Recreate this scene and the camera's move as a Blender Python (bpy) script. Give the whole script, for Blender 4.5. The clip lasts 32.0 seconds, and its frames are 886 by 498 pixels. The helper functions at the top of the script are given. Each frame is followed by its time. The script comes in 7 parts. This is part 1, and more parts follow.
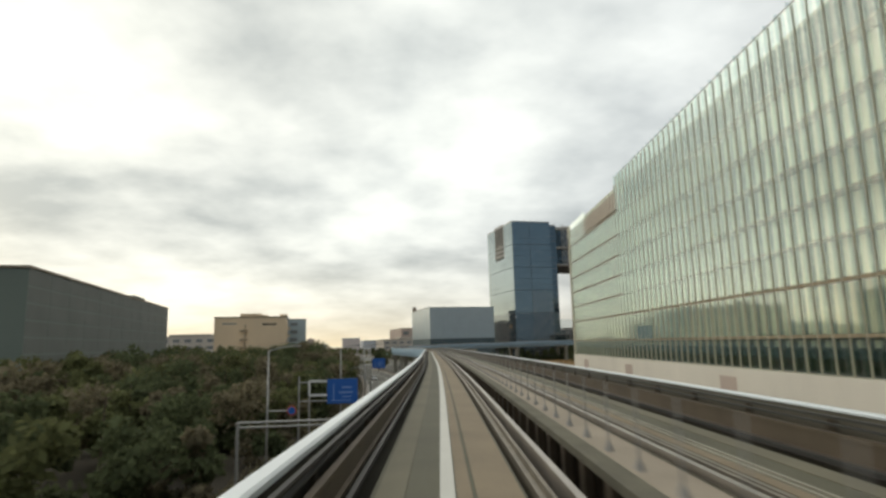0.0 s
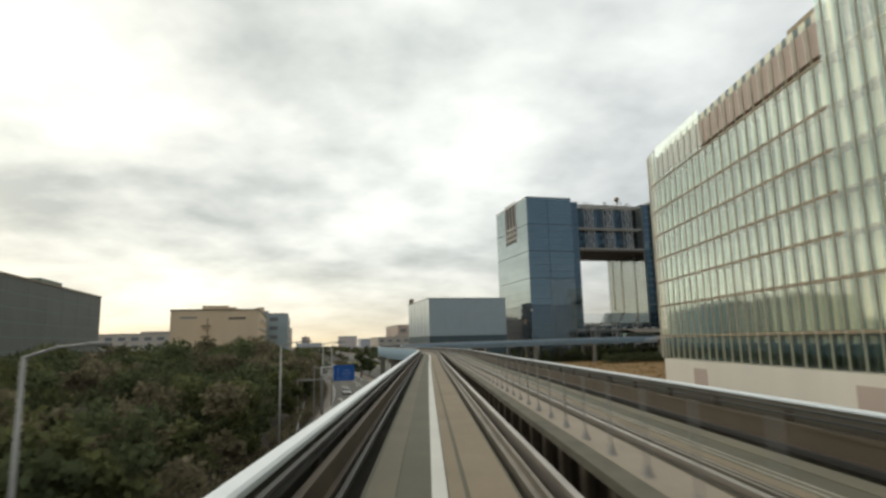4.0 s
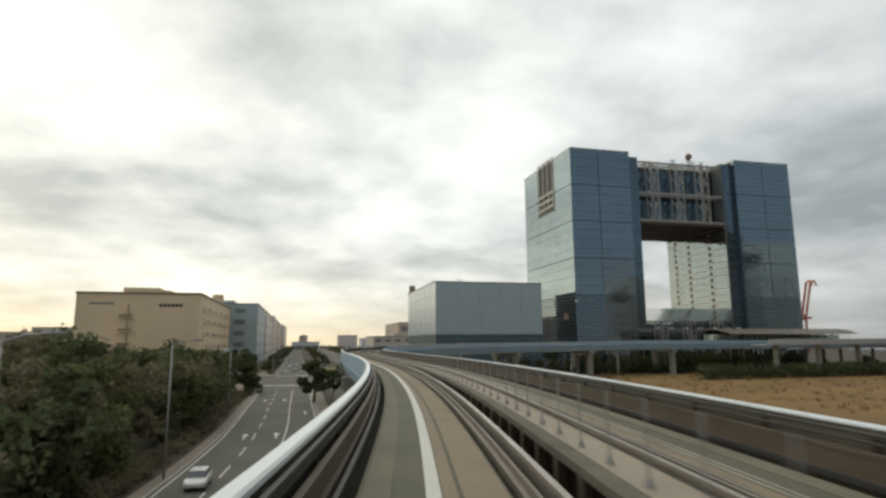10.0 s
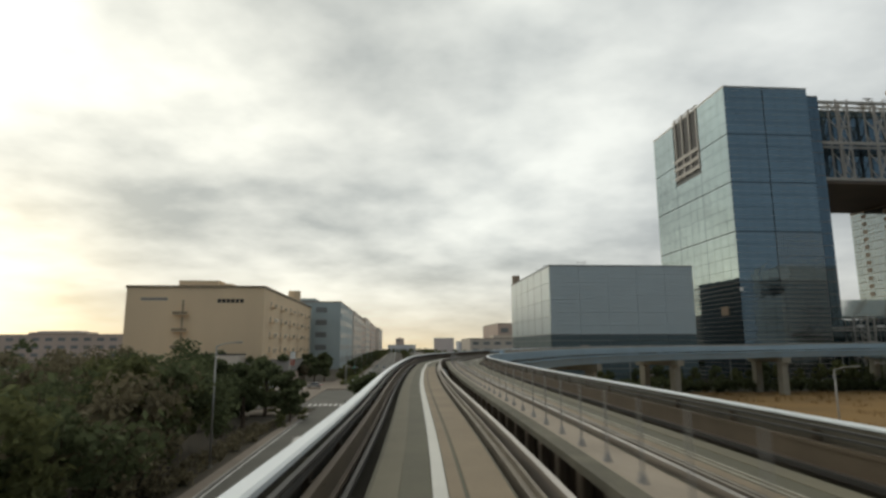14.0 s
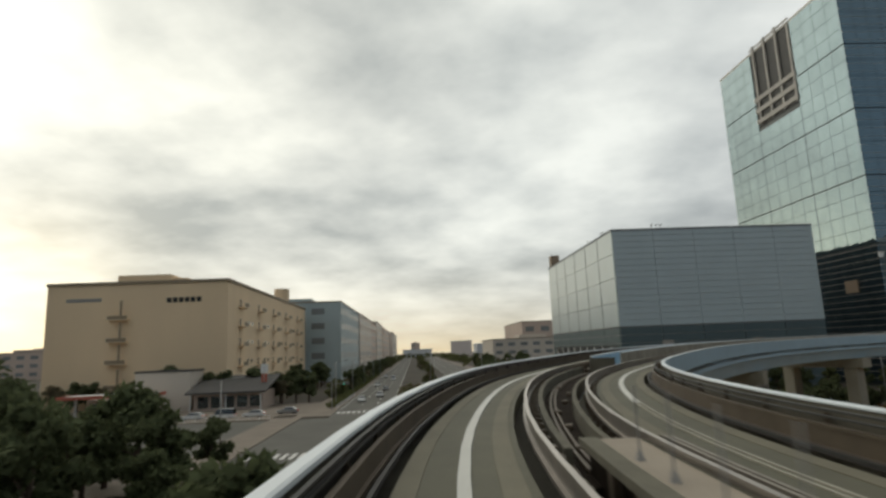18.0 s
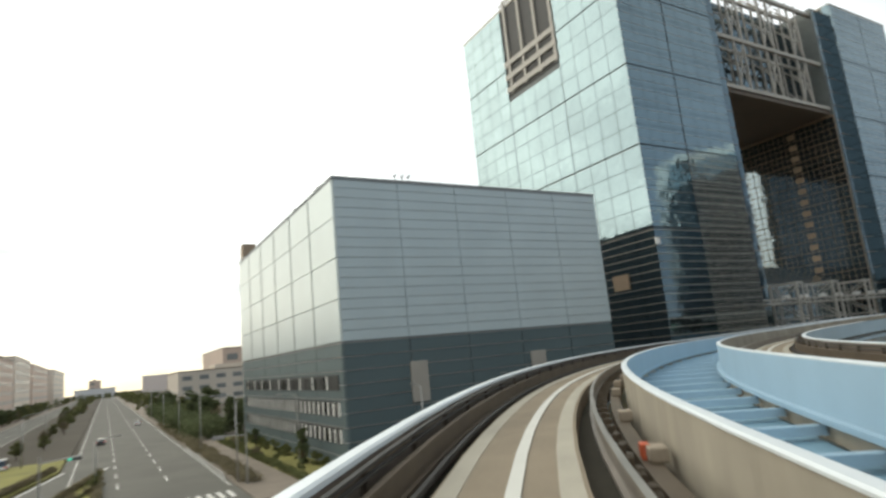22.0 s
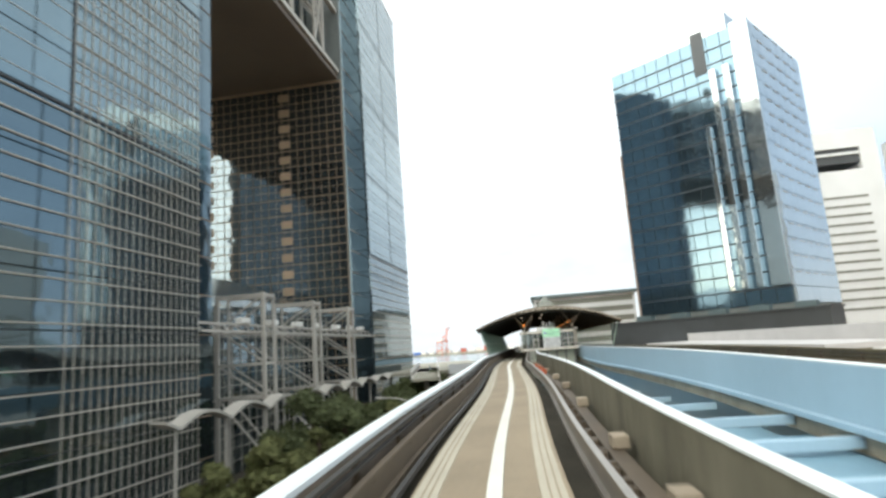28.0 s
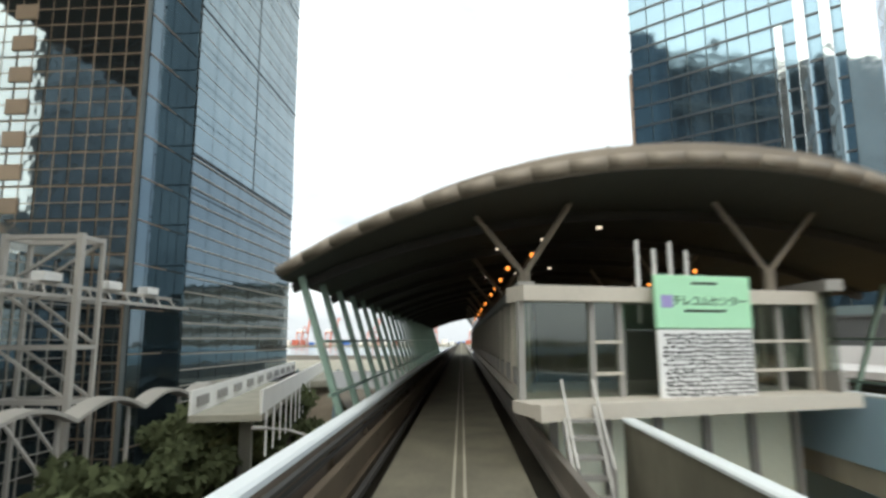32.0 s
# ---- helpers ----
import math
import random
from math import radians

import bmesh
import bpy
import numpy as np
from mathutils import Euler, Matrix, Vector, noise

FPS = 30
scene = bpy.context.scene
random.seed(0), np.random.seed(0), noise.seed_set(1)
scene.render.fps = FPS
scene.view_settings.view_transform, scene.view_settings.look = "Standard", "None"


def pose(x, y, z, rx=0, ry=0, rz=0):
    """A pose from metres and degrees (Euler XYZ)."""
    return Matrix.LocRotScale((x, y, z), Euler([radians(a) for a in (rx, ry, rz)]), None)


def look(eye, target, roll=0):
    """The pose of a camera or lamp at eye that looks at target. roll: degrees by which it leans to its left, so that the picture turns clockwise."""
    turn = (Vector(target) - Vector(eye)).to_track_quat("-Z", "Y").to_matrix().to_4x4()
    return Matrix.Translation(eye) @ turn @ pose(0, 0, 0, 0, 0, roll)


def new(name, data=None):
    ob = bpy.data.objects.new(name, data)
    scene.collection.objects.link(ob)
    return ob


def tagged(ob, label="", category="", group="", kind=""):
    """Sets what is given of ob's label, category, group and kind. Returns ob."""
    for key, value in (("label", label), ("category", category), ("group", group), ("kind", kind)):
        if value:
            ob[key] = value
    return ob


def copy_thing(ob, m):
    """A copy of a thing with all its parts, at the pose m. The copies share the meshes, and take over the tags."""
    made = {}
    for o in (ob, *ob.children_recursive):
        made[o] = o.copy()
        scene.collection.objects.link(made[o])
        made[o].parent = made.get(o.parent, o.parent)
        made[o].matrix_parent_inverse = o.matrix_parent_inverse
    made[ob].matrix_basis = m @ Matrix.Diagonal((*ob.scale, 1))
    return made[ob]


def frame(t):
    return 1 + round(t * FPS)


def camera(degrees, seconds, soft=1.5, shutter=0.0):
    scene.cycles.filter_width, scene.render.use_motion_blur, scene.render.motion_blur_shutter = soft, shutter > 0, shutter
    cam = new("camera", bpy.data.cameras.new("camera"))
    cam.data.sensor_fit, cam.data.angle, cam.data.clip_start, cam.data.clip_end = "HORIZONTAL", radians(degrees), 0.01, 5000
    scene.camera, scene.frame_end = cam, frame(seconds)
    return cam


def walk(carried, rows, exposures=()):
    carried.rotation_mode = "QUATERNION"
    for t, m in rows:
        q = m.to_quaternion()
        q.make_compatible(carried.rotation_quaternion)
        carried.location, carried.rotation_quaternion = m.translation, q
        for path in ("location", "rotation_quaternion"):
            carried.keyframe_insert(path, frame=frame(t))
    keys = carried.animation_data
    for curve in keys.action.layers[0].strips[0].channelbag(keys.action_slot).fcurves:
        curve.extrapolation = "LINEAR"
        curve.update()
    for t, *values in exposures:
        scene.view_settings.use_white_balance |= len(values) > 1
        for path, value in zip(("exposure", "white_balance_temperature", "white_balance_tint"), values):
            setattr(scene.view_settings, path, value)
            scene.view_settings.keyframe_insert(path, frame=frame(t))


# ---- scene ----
# Front window of a driverless elevated train: straight, gentle left bend, then a long right bend into a station.
cam = camera(74.22, 32.0, soft=2.8, shutter=0.5)
PATH = [
    (0, (0.0, 0.0, 12.549), (-0.002, 1.975, 12.865), -1.35),
    (0.5, (-0.085, 8.407, 12.536), (-0.086, 10.383, 12.846), -1.38),
    (1, (-0.18, 16.808, 12.515), (-0.181, 18.786, 12.81), -1.31),
    (1.5, (-0.292, 25.199, 12.486), (-0.291, 27.177, 12.78), -1.39),
    (2, (-0.426, 33.57, 12.455), (-0.425, 35.548, 12.755), -1.48),
    (2.5, (-0.585, 41.897, 12.425), (-0.589, 43.873, 12.736), -1.38),
    (3, (-0.762, 50.168, 12.386), (-0.766, 52.143, 12.697), -1.29),
    (3.5, (-0.971, 58.413, 12.324), (-0.975, 60.388, 12.635), -1.31),
    (5.5, (-2.065, 91.889, 12.25), (-2.065, 93.865, 12.559), -1.18),
    (6, (-2.326, 100.145, 12.194), (-2.325, 102.12, 12.504), -1.24),
    (6.5, (-2.578, 108.319, 12.168), (-2.589, 110.295, 12.481), -1.15),
    (7, (-2.814, 116.38, 12.155), (-2.825, 118.354, 12.48), -1.40),
    (7.5, (-3.038, 124.309, 12.142), (-3.045, 126.283, 12.464), -1.22),
    (8, (-3.252, 132.083, 12.126), (-3.251, 134.058, 12.441), -1.02),
    (8.5, (-3.41, 139.687, 12.109), (-3.403, 141.662, 12.424), -1.42),
    (9, (-3.596, 147.112, 12.091), (-3.594, 149.087, 12.405), -0.75),
    (9.5, (-3.856, 154.353, 12.072), (-3.864, 156.328, 12.385), -0.58),
    (10, (-4.189, 161.425, 12.052), (-4.215, 163.4, 12.367), -0.30),
    (10.5, (-4.605, 168.363, 12.032), (-4.656, 170.337, 12.35), -0.08),
    (11, (-5.129, 175.197, 12.013), (-5.212, 177.169, 12.335), 0.42),
    (11.5, (-5.779, 181.957, 11.994), (-5.902, 183.927, 12.318), 0.83),
    (12, (-6.537, 188.657, 11.975), (-6.71, 190.622, 12.3), 1.17),
    (12.5, (-7.459, 195.262, 11.956), (-7.686, 197.222, 12.282), 1.10),
    (13, (-8.538, 201.751, 11.938), (-8.815, 203.705, 12.263), 0.79),
    (13.5, (-9.714, 208.134, 11.921), (-10.03, 210.082, 12.249), 0.54),
    (14, (-10.962, 214.45, 11.907), (-11.309, 216.392, 12.234), -0.21),
    (14.5, (-12.263, 220.734, 11.898), (-12.634, 222.672, 12.228), -0.45),
    (16.5, (-17.826, 245.698, 11.895), (-18.222, 247.63, 12.228), -1.85),
    (17, (-19.155, 252.017, 11.897), (-19.554, 253.948, 12.23), -1.85),
    (17.5, (-20.406, 258.378, 11.906), (-20.802, 260.31, 12.241), -2.34),
    (18, (-21.641, 264.824, 11.922), (-22.03, 266.756, 12.261), -2.29),
    (18.5, (-22.843, 271.477, 11.947), (-23.203, 273.415, 12.287), -3.27),
    (19, (-23.838, 278.426, 11.984), (-24.132, 280.375, 12.326), -3.96),
    (19.5, (-24.329, 285.718, 12.032), (-24.52, 287.68, 12.372), -5.03),
    (20, (-24.085, 293.29, 12.09), (-24.14, 295.261, 12.429), -5.75),
    (20.5, (-23.151, 300.944, 12.154), (-23.052, 302.916, 12.473), -5.03),
    (21, (-21.563, 308.48, 12.222), (-21.31, 310.438, 12.543), -5.55),
    (21.5, (-19.523, 315.768, 12.288), (-19.126, 317.699, 12.628), -5.50),
    (22, (-17.239, 322.707, 12.35), (-16.698, 324.598, 12.709), -5.60),
    (22.5, (-14.649, 329.135, 12.405), (-13.968, 330.98, 12.769), -5.90),
    (23, (-11.813, 335.028, 12.45), (-11.003, 336.818, 12.824), -5.80),
    (23.5, (-8.707, 340.457, 12.488), (-7.77, 342.185, 12.855), -5.80),
    (24, (-5.342, 345.663, 12.524), (-4.284, 347.319, 12.891), -6.19),
    (24.5, (-1.462, 350.665, 12.563), (-0.283, 352.239, 12.924), -6.98),
    (25, (2.883, 355.493, 12.631), (4.168, 356.983, 12.99), -6.82),
    (25.5, (7.725, 360.038, 12.752), (9.124, 361.425, 13.101), -6.54),
    (27.5, (30.429, 374.956, 12.908), (32.169, 375.879, 13.254), -5.20),
    (28, (36.89, 377.581, 13.048), (38.692, 378.381, 13.384), -4.14),
    (28.5, (43.511, 379.789, 13.148), (45.354, 380.489, 13.485), -3.11),
    (29, (50.082, 381.884, 13.227), (51.951, 382.512, 13.563), -2.84),
    (29.5, (56.484, 384.037, 13.295), (58.362, 384.636, 13.636), -1.38),
    (30, (62.736, 386.098, 13.342), (64.618, 386.682, 13.685), -1.42),
    (30.5, (68.772, 388.22, 13.363), (70.648, 388.819, 13.71), -0.96),
    (31, (74.671, 390.247, 13.365), (76.547, 390.854, 13.7), -0.91),
    (31.5, (80.505, 392.117, 13.352), (82.383, 392.727, 13.67), -0.82),
    (32, (86.369, 393.793, 13.324), (88.246, 394.411, 13.63), -0.24),
]
walk(cam, [(t, look(eye, target, roll)) for t, eye, target, roll in PATH],
     exposures=[(0, -0.02, 6450, 6), (8, -0.02, 6450, 6), (11, -0.04, 6450, 6), (13, -0.24, 6450, 6), (19, -0.32, 6450, 6), (20.3, -0.18, 6450, 6), (21, 0.15, 6400, 6), (22, 0.7, 6400, 6),
                (23, 1.42, 6350, 6), (24, 1.80, 6350, 6), (25, 2.0, 6300, 6), (28, 1.62, 6400, 6), (29, 1.38, 6450, 6), (32, 1.45, 6450, 6)])

# ---- sky and sun ----
SUN_YAW, SUN_ELEV = 44.0, 24.0
SUN = Vector((-math.sin(radians(SUN_YAW)) * math.cos(radians(SUN_ELEV)),
              math.cos(radians(SUN_YAW)) * math.cos(radians(SUN_ELEV)), math.sin(radians(SUN_ELEV))))
GLOW = Vector((math.cos(radians(139)) * math.cos(radians(4)), math.sin(radians(139)) * math.cos(radians(4)), math.sin(radians(4))))


def sky_world():
    w = bpy.data.worlds.new("sky")
    scene.world = w
    w.use_nodes = True
    nt = w.node_tree
    nt.nodes.clear()
    N, K = nt.nodes.new, nt.links.new

    def math_node(op, a, b=None):
        n = N("ShaderNodeMath")
        n.operation = op
        for i, v in enumerate((a, b)):
            if v is None:
                continue
            if isinstance(v, (int, float)):
                n.inputs[i].default_value = v
            else:
                K(v, n.inputs[i])
        return n.outputs[0]

    tc = N("ShaderNodeTexCoord")
    sep = N("ShaderNodeSeparateXYZ")
    K(tc.outputs["Generated"], sep.inputs[0])
    zc = math_node("ADD", math_node("MAXIMUM", sep.outputs[2], 0.0), 0.22)
    comb = N("ShaderNodeCombineXYZ")
    K(math_node("DIVIDE", sep.outputs[0], zc), comb.inputs[0])
    K(math_node("DIVIDE", sep.outputs[1], zc), comb.inputs[1])
    big = N("ShaderNodeTexNoise")
    big.inputs["Scale"].default_value = 0.8
    big.inputs["Detail"].default_value = 6.0
    big.inputs["Roughness"].default_value = 0.50
    big.inputs["Distortion"].default_value = 0.15
    K(comb.outputs[0], big.inputs["Vector"])
    # cloud cover: streaks and banks, with a few thin gaps
    fine = N("ShaderNodeTexNoise")
    fine.inputs["Scale"].default_value = 4.2
    fine.inputs["Detail"].default_value = 8.0
    fine.inputs["Roughness"].default_value = 0.5
    K(comb.outputs[0], fine.inputs["Vector"])
    cover = math_node("ADD", math_node("MULTIPLY", big.outputs["Fac"], 0.80), math_node("MULTIPLY", fine.outputs["Fac"], 0.20))
    ramp = N("ShaderNodeValToRGB")
    ramp.color_ramp.elements[0].position = 0.37
    ramp.color_ramp.elements[0].color = (0.50, 0.53, 0.56, 1)
    ramp.color_ramp.elements[1].position = 0.60
    ramp.color_ramp.elements[1].color = (1.30, 1.29, 1.27, 1)
    mid = ramp.color_ramp.elements.new(0.49)
    mid.color = (0.92, 0.93, 0.94, 1)
    K(cover, ramp.inputs[0])
    # brightness falls away from the veiled sun
    dot = N("ShaderNodeVectorMath")
    dot.operation = "DOT_PRODUCT"
    K(tc.outputs["Generated"], dot.inputs[0])
    dot.inputs[1].default_value = SUN
    side = math_node("MULTIPLY_ADD", dot.outputs["Value"], 0.5)
    side.node.inputs[2].default_value = 0.5
    veil = N("ShaderNodeValToRGB")
    e = veil.color_ramp.elements
    e[0].position, e[0].color = 0.0, (0.20, 0.27, 0.36, 1)
    e[1].position, e[1].color = 1.0, (1.3, 1.26, 1.13, 1)
    for q, c in ((0.14, (0.25, 0.31, 0.38)), (0.29, (0.435, 0.457, 0.468)), (0.55, (0.685, 0.70, 0.708)), (0.75, (0.87, 0.88, 0.87)), (0.90, (1.0, 1.0, 0.95)), (0.97, (1.06, 1.04, 0.96))):
        x = e.new(q)
        x.color = (*c, 1)
    K(side, veil.inputs[0])
    even = N("ShaderNodeMixRGB")
    fade = N("ShaderNodeMapRange")
    K(side, fade.inputs["Value"])
    fade.inputs["From Min"].default_value, fade.inputs["From Max"].default_value = 0.15, 0.55
    fade.inputs["To Min"].default_value, fade.inputs["To Max"].default_value = 0.35, 1.0
    K(fade.outputs[0], even.inputs[0])
    even.inputs[1].default_value = (1.0, 1.0, 1.0, 1)
    K(ramp.outputs[0], even.inputs[2])
    lit = N("ShaderNodeMixRGB")
    lit.blend_type = "MULTIPLY"
    lit.inputs[0].default_value = 1.0
    K(even.outputs[0], lit.inputs[1])
    K(veil.outputs[0], lit.inputs[2])
    # warm band low over the horizon, on the sun's side
    wide = math_node("POWER", math_node("MAXIMUM", dot.outputs["Value"], 0.0), 1.2)
    low = math_node("POWER", math_node("SUBTRACT", 1.0, math_node("MINIMUM", math_node("ABSOLUTE", sep.outputs[2]), 1.0)), 16.0)
    mixw = N("ShaderNodeMixRGB")
    K(math_node("MULTIPLY", low, wide), mixw.inputs[0])
    K(lit.outputs[0], mixw.inputs[1])
    mixw.inputs[2].default_value = (1.15, 0.90, 0.53, 1)
    # a dull bank low over the horizon, away from the sun
    bank = math_node("POWER", math_node("SUBTRACT", 1.0, math_node("MINIMUM", math_node("ABSOLUTE", sep.outputs[2]), 1.0)), 7.0)
    far = math_node("MINIMUM", math_node("MAXIMUM", math_node("SUBTRACT", 1.0, math_node("MULTIPLY", dot.outputs["Value"], 1.3)), 0.0), 1.0)
    dull = N("ShaderNodeMixRGB")
    K(math_node("MULTIPLY", math_node("MULTIPLY", bank, far), 0.95), dull.inputs[0])
    K(mixw.outputs[0], dull.inputs[1])
    dull.inputs[2].default_value = (0.33, 0.345, 0.365, 1)
    # the glow of the low evening sun behind the cloud's edge
    near = N("ShaderNodeVectorMath")
    near.operation = "DOT_PRODUCT"
    K(tc.outputs["Generated"], near.inputs[0])
    near.inputs[1].default_value = GLOW
    glow = N("ShaderNodeMixRGB")
    glow.blend_type = "ADD"
    K(math_node("POWER", math_node("MAXIMUM", near.outputs["Value"], 0.0), 110.0), glow.inputs[0])
    K(dull.outputs[0], glow.inputs[1])
    glow.inputs[2].default_value = (0.85, 0.66, 0.36, 1)
    sky = N("ShaderNodeTexSky")
    sky.sky_type = "NISHITA"
    sky.sun_disc = False
    sky.sun_elevation = radians(SUN_ELEV)
    sky.sun_rotation = radians(-SUN_YAW)
    back = N("ShaderNodeBackground")
    back.inputs[1].default_value = 0.06
    K(sky.outputs[0], back.inputs[0])
    cloud = N("ShaderNodeBackground")
    K(glow.outputs[0], cloud.inputs[0])
    cloud.inputs[1].default_value = 1.0
    both = N("ShaderNodeMixShader")
    both.inputs[0].default_value = 0.92
    K(back.outputs[0], both.inputs[1])
    K(cloud.outputs[0], both.inputs[2])
    out = N("ShaderNodeOutputWorld")
    K(both.outputs[0], out.inputs[0])


sky_world()
sun_data = bpy.data.lights.new("sun", "SUN")
sun_data.energy, sun_data.angle, sun_data.color = 1.0, radians(140), (1.0, 0.87, 0.68)
sun = new("sun", sun_data)
sun.matrix_world = look((0, 0, 300), Vector((0, 0, 300)) - SUN)

# ---- materials ----
MATS = {}


def mat(name, color, rough=0.7, metal=0.0, var=0.25, scale=0.5, bump=0.0, fine=12.0, spec=0.5, stretch=(1, 1, 1), rand=0.0, coat=0.0):
    """Principled surface with variation at two scales, in metres; rand: variation from piece to piece."""
    m = bpy.data.materials.new(name)
    m.use_nodes = True
    nt = m.node_tree
    N, K = nt.nodes.new, nt.links.new
    p = nt.nodes["Principled BSDF"]
    p.inputs["Roughness"].default_value = rough
    p.inputs["Metallic"].default_value = metal
    p.inputs["Specular IOR Level"].default_value = spec
    p.inputs["Coat Weight"].default_value = coat
    geo = N("ShaderNodeNewGeometry")
    mp = N("ShaderNodeMapping")
    mp.inputs["Scale"].default_value = stretch
    K(geo.outputs["Position"], mp.inputs[0])
    n1, n2 = N("ShaderNodeTexNoise"), N("ShaderNodeTexNoise")
    n1.inputs["Scale"].default_value, n1.inputs["Detail"].default_value = scale, 5
    n2.inputs["Scale"].default_value, n2.inputs["Detail"].default_value = fine, 3
    for n in (n1, n2):
        K(mp.outputs[0], n.inputs["Vector"])
    add = N("ShaderNodeMath")
    add.operation = "MULTIPLY_ADD"
    K(n1.outputs["Fac"], add.inputs[0])
    add.inputs[1].default_value = 0.7
    mul = N("ShaderNodeMath")
    mul.operation = "MULTIPLY"
    K(n2.outputs["Fac"], mul.inputs[0])
    mul.inputs[1].default_value = 0.3
    K(mul.outputs[0], add.inputs[2])
    fac = add.outputs[0]
    if rand:
        info = N("ShaderNodeObjectInfo")
        r = N("ShaderNodeMath")
        r.operation = "MULTIPLY_ADD"
        K(info.outputs["Random"], r.inputs[0])
        r.inputs[1].default_value = rand
        K(fac, r.inputs[2])
        fac = r.outputs[0]
    ramp = N("ShaderNodeValToRGB")
    e = ramp.color_ramp.elements
    e[0].position, e[1].position = 0.25, 0.75 + rand
    e[0].color = (*[c * (1 - var) for c in color], 1)
    e[1].color = (*[min(c * (1 + var), 0.95) for c in color], 1)
    K(fac, ramp.inputs[0])
    K(ramp.outputs[0], p.inputs["Base Color"])
    if bump:
        b = N("ShaderNodeBump")
        b.inputs["Strength"].default_value = bump
        b.inputs["Distance"].default_value = 0.05
        K(n2.outputs["Fac"], b.inputs["Height"])
        K(b.outputs[0], p.inputs["Normal"])
    MATS[name] = m
    return m


def leaf_mat(name, color, var=0.28):
    """Leaves whose colour changes from leaf to leaf."""
    m = mat(name, color, 0.9, var=0.35, scale=0.12, fine=1.0, spec=0.08)
    nt = m.node_tree
    geo = nt.nodes.new("ShaderNodeNewGeometry")
    mul = nt.nodes.new("ShaderNodeMixRGB")
    mul.blend_type = "MULTIPLY"
    mul.inputs[0].default_value = 1.0
    r = nt.nodes.new("ShaderNodeMapRange")
    r.inputs["To Min"].default_value, r.inputs["To Max"].default_value = 1 - var, 1 + var
    p = nt.nodes["Principled BSDF"]
    nt.links.new(p.inputs["Base Color"].links[0].from_socket, mul.inputs[1])
    nt.links.new(geo.outputs["Random Per Island"], r.inputs["Value"])
    nt.links.new(r.outputs[0], mul.inputs[2])
    nt.links.new(mul.outputs[0], p.inputs["Base Color"])
    # light that passes through the leaves
    tr, mix = nt.nodes.new("ShaderNodeBsdfTranslucent"), nt.nodes.new("ShaderNodeMixShader")
    mix.inputs[0].default_value = 0.42
    nt.links.new(mul.outputs[0], tr.inputs[0])
    nt.links.new(p.outputs[0], mix.inputs[1])
    nt.links.new(tr.outputs[0], mix.inputs[2])
    nt.links.new(mix.outputs[0], nt.nodes["Material Output"].inputs[0])
    return m


def mirror_glass(name, color, rough=0.03, wave=0.02, rand=0.0):
    """Coated facade glass: a tinted, slightly wavy mirror."""
    m = mat(name, color, rough=rough, metal=0.92, var=0.10, scale=0.15, fine=2.0, rand=rand)
    nt = m.node_tree
    n = nt.nodes.new("ShaderNodeTexNoise")
    n.inputs["Scale"].default_value = 0.35
    geo = nt.nodes.new("ShaderNodeNewGeometry")
    nt.links.new(geo.outputs["Position"], n.inputs["Vector"])
    b = nt.nodes.new("ShaderNodeBump")
    b.inputs["Strength"].default_value, b.inputs["Distance"].default_value = wave, 1.0
    nt.links.new(n.outputs["Fac"], b.inputs["Height"])
    nt.links.new(b.outputs[0], nt.nodes["Principled BSDF"].inputs["Normal"])
    return m


def clear_glass(name, tint, amount=0.5, power=5.0, rough=0.04):
    """A thin pane: what lies behind shows through, with a sheen that grows at flat angles."""
    m = bpy.data.materials.new(name)
    m.use_nodes = True
    nt = m.node_tree
    nt.nodes.clear()
    N, K = nt.nodes.new, nt.links.new
    tr, gl, mix, out = N("ShaderNodeBsdfTransparent"), N("ShaderNodeBsdfGlossy"), N("ShaderNodeMixShader"), N("ShaderNodeOutputMaterial")
    tr.inputs[0].default_value = (*tint, 1)
    gl.inputs["Roughness"].default_value = rough
    gl.inputs[0].default_value = (0.95, 0.98, 0.95, 1)
    lw, fr = N("ShaderNodeLayerWeight"), N("ShaderNodeMath")
    fr.operation = "POWER"
    fr.inputs[1].default_value = power
    K(lw.outputs["Facing"], fr.inputs[0])
    ad = N("ShaderNodeMath")
    ad.operation = "ADD"
    ad.use_clamp = True
    ad.inputs[1].default_value = amount
    K(fr.outputs[0], ad.inputs[0])
    K(ad.outputs[0], mix.inputs[0])
    K(tr.outputs[0], mix.inputs[1])
    K(gl.outputs[0], mix.inputs[2])
    K(mix.outputs[0], out.inputs[0])
    MATS[name] = m
    return m


def lamp_mat(name, color, strength):
    m = bpy.data.materials.new(name)
    m.use_nodes = True
    p = m.node_tree.nodes["Principled BSDF"]
    p.inputs["Emission Color"].default_value = (*color, 1)
    p.inputs["Emission Strength"].default_value = strength
    p.inputs["Base Color"].default_value = (*color, 1)
    MATS[name] = m
    return m


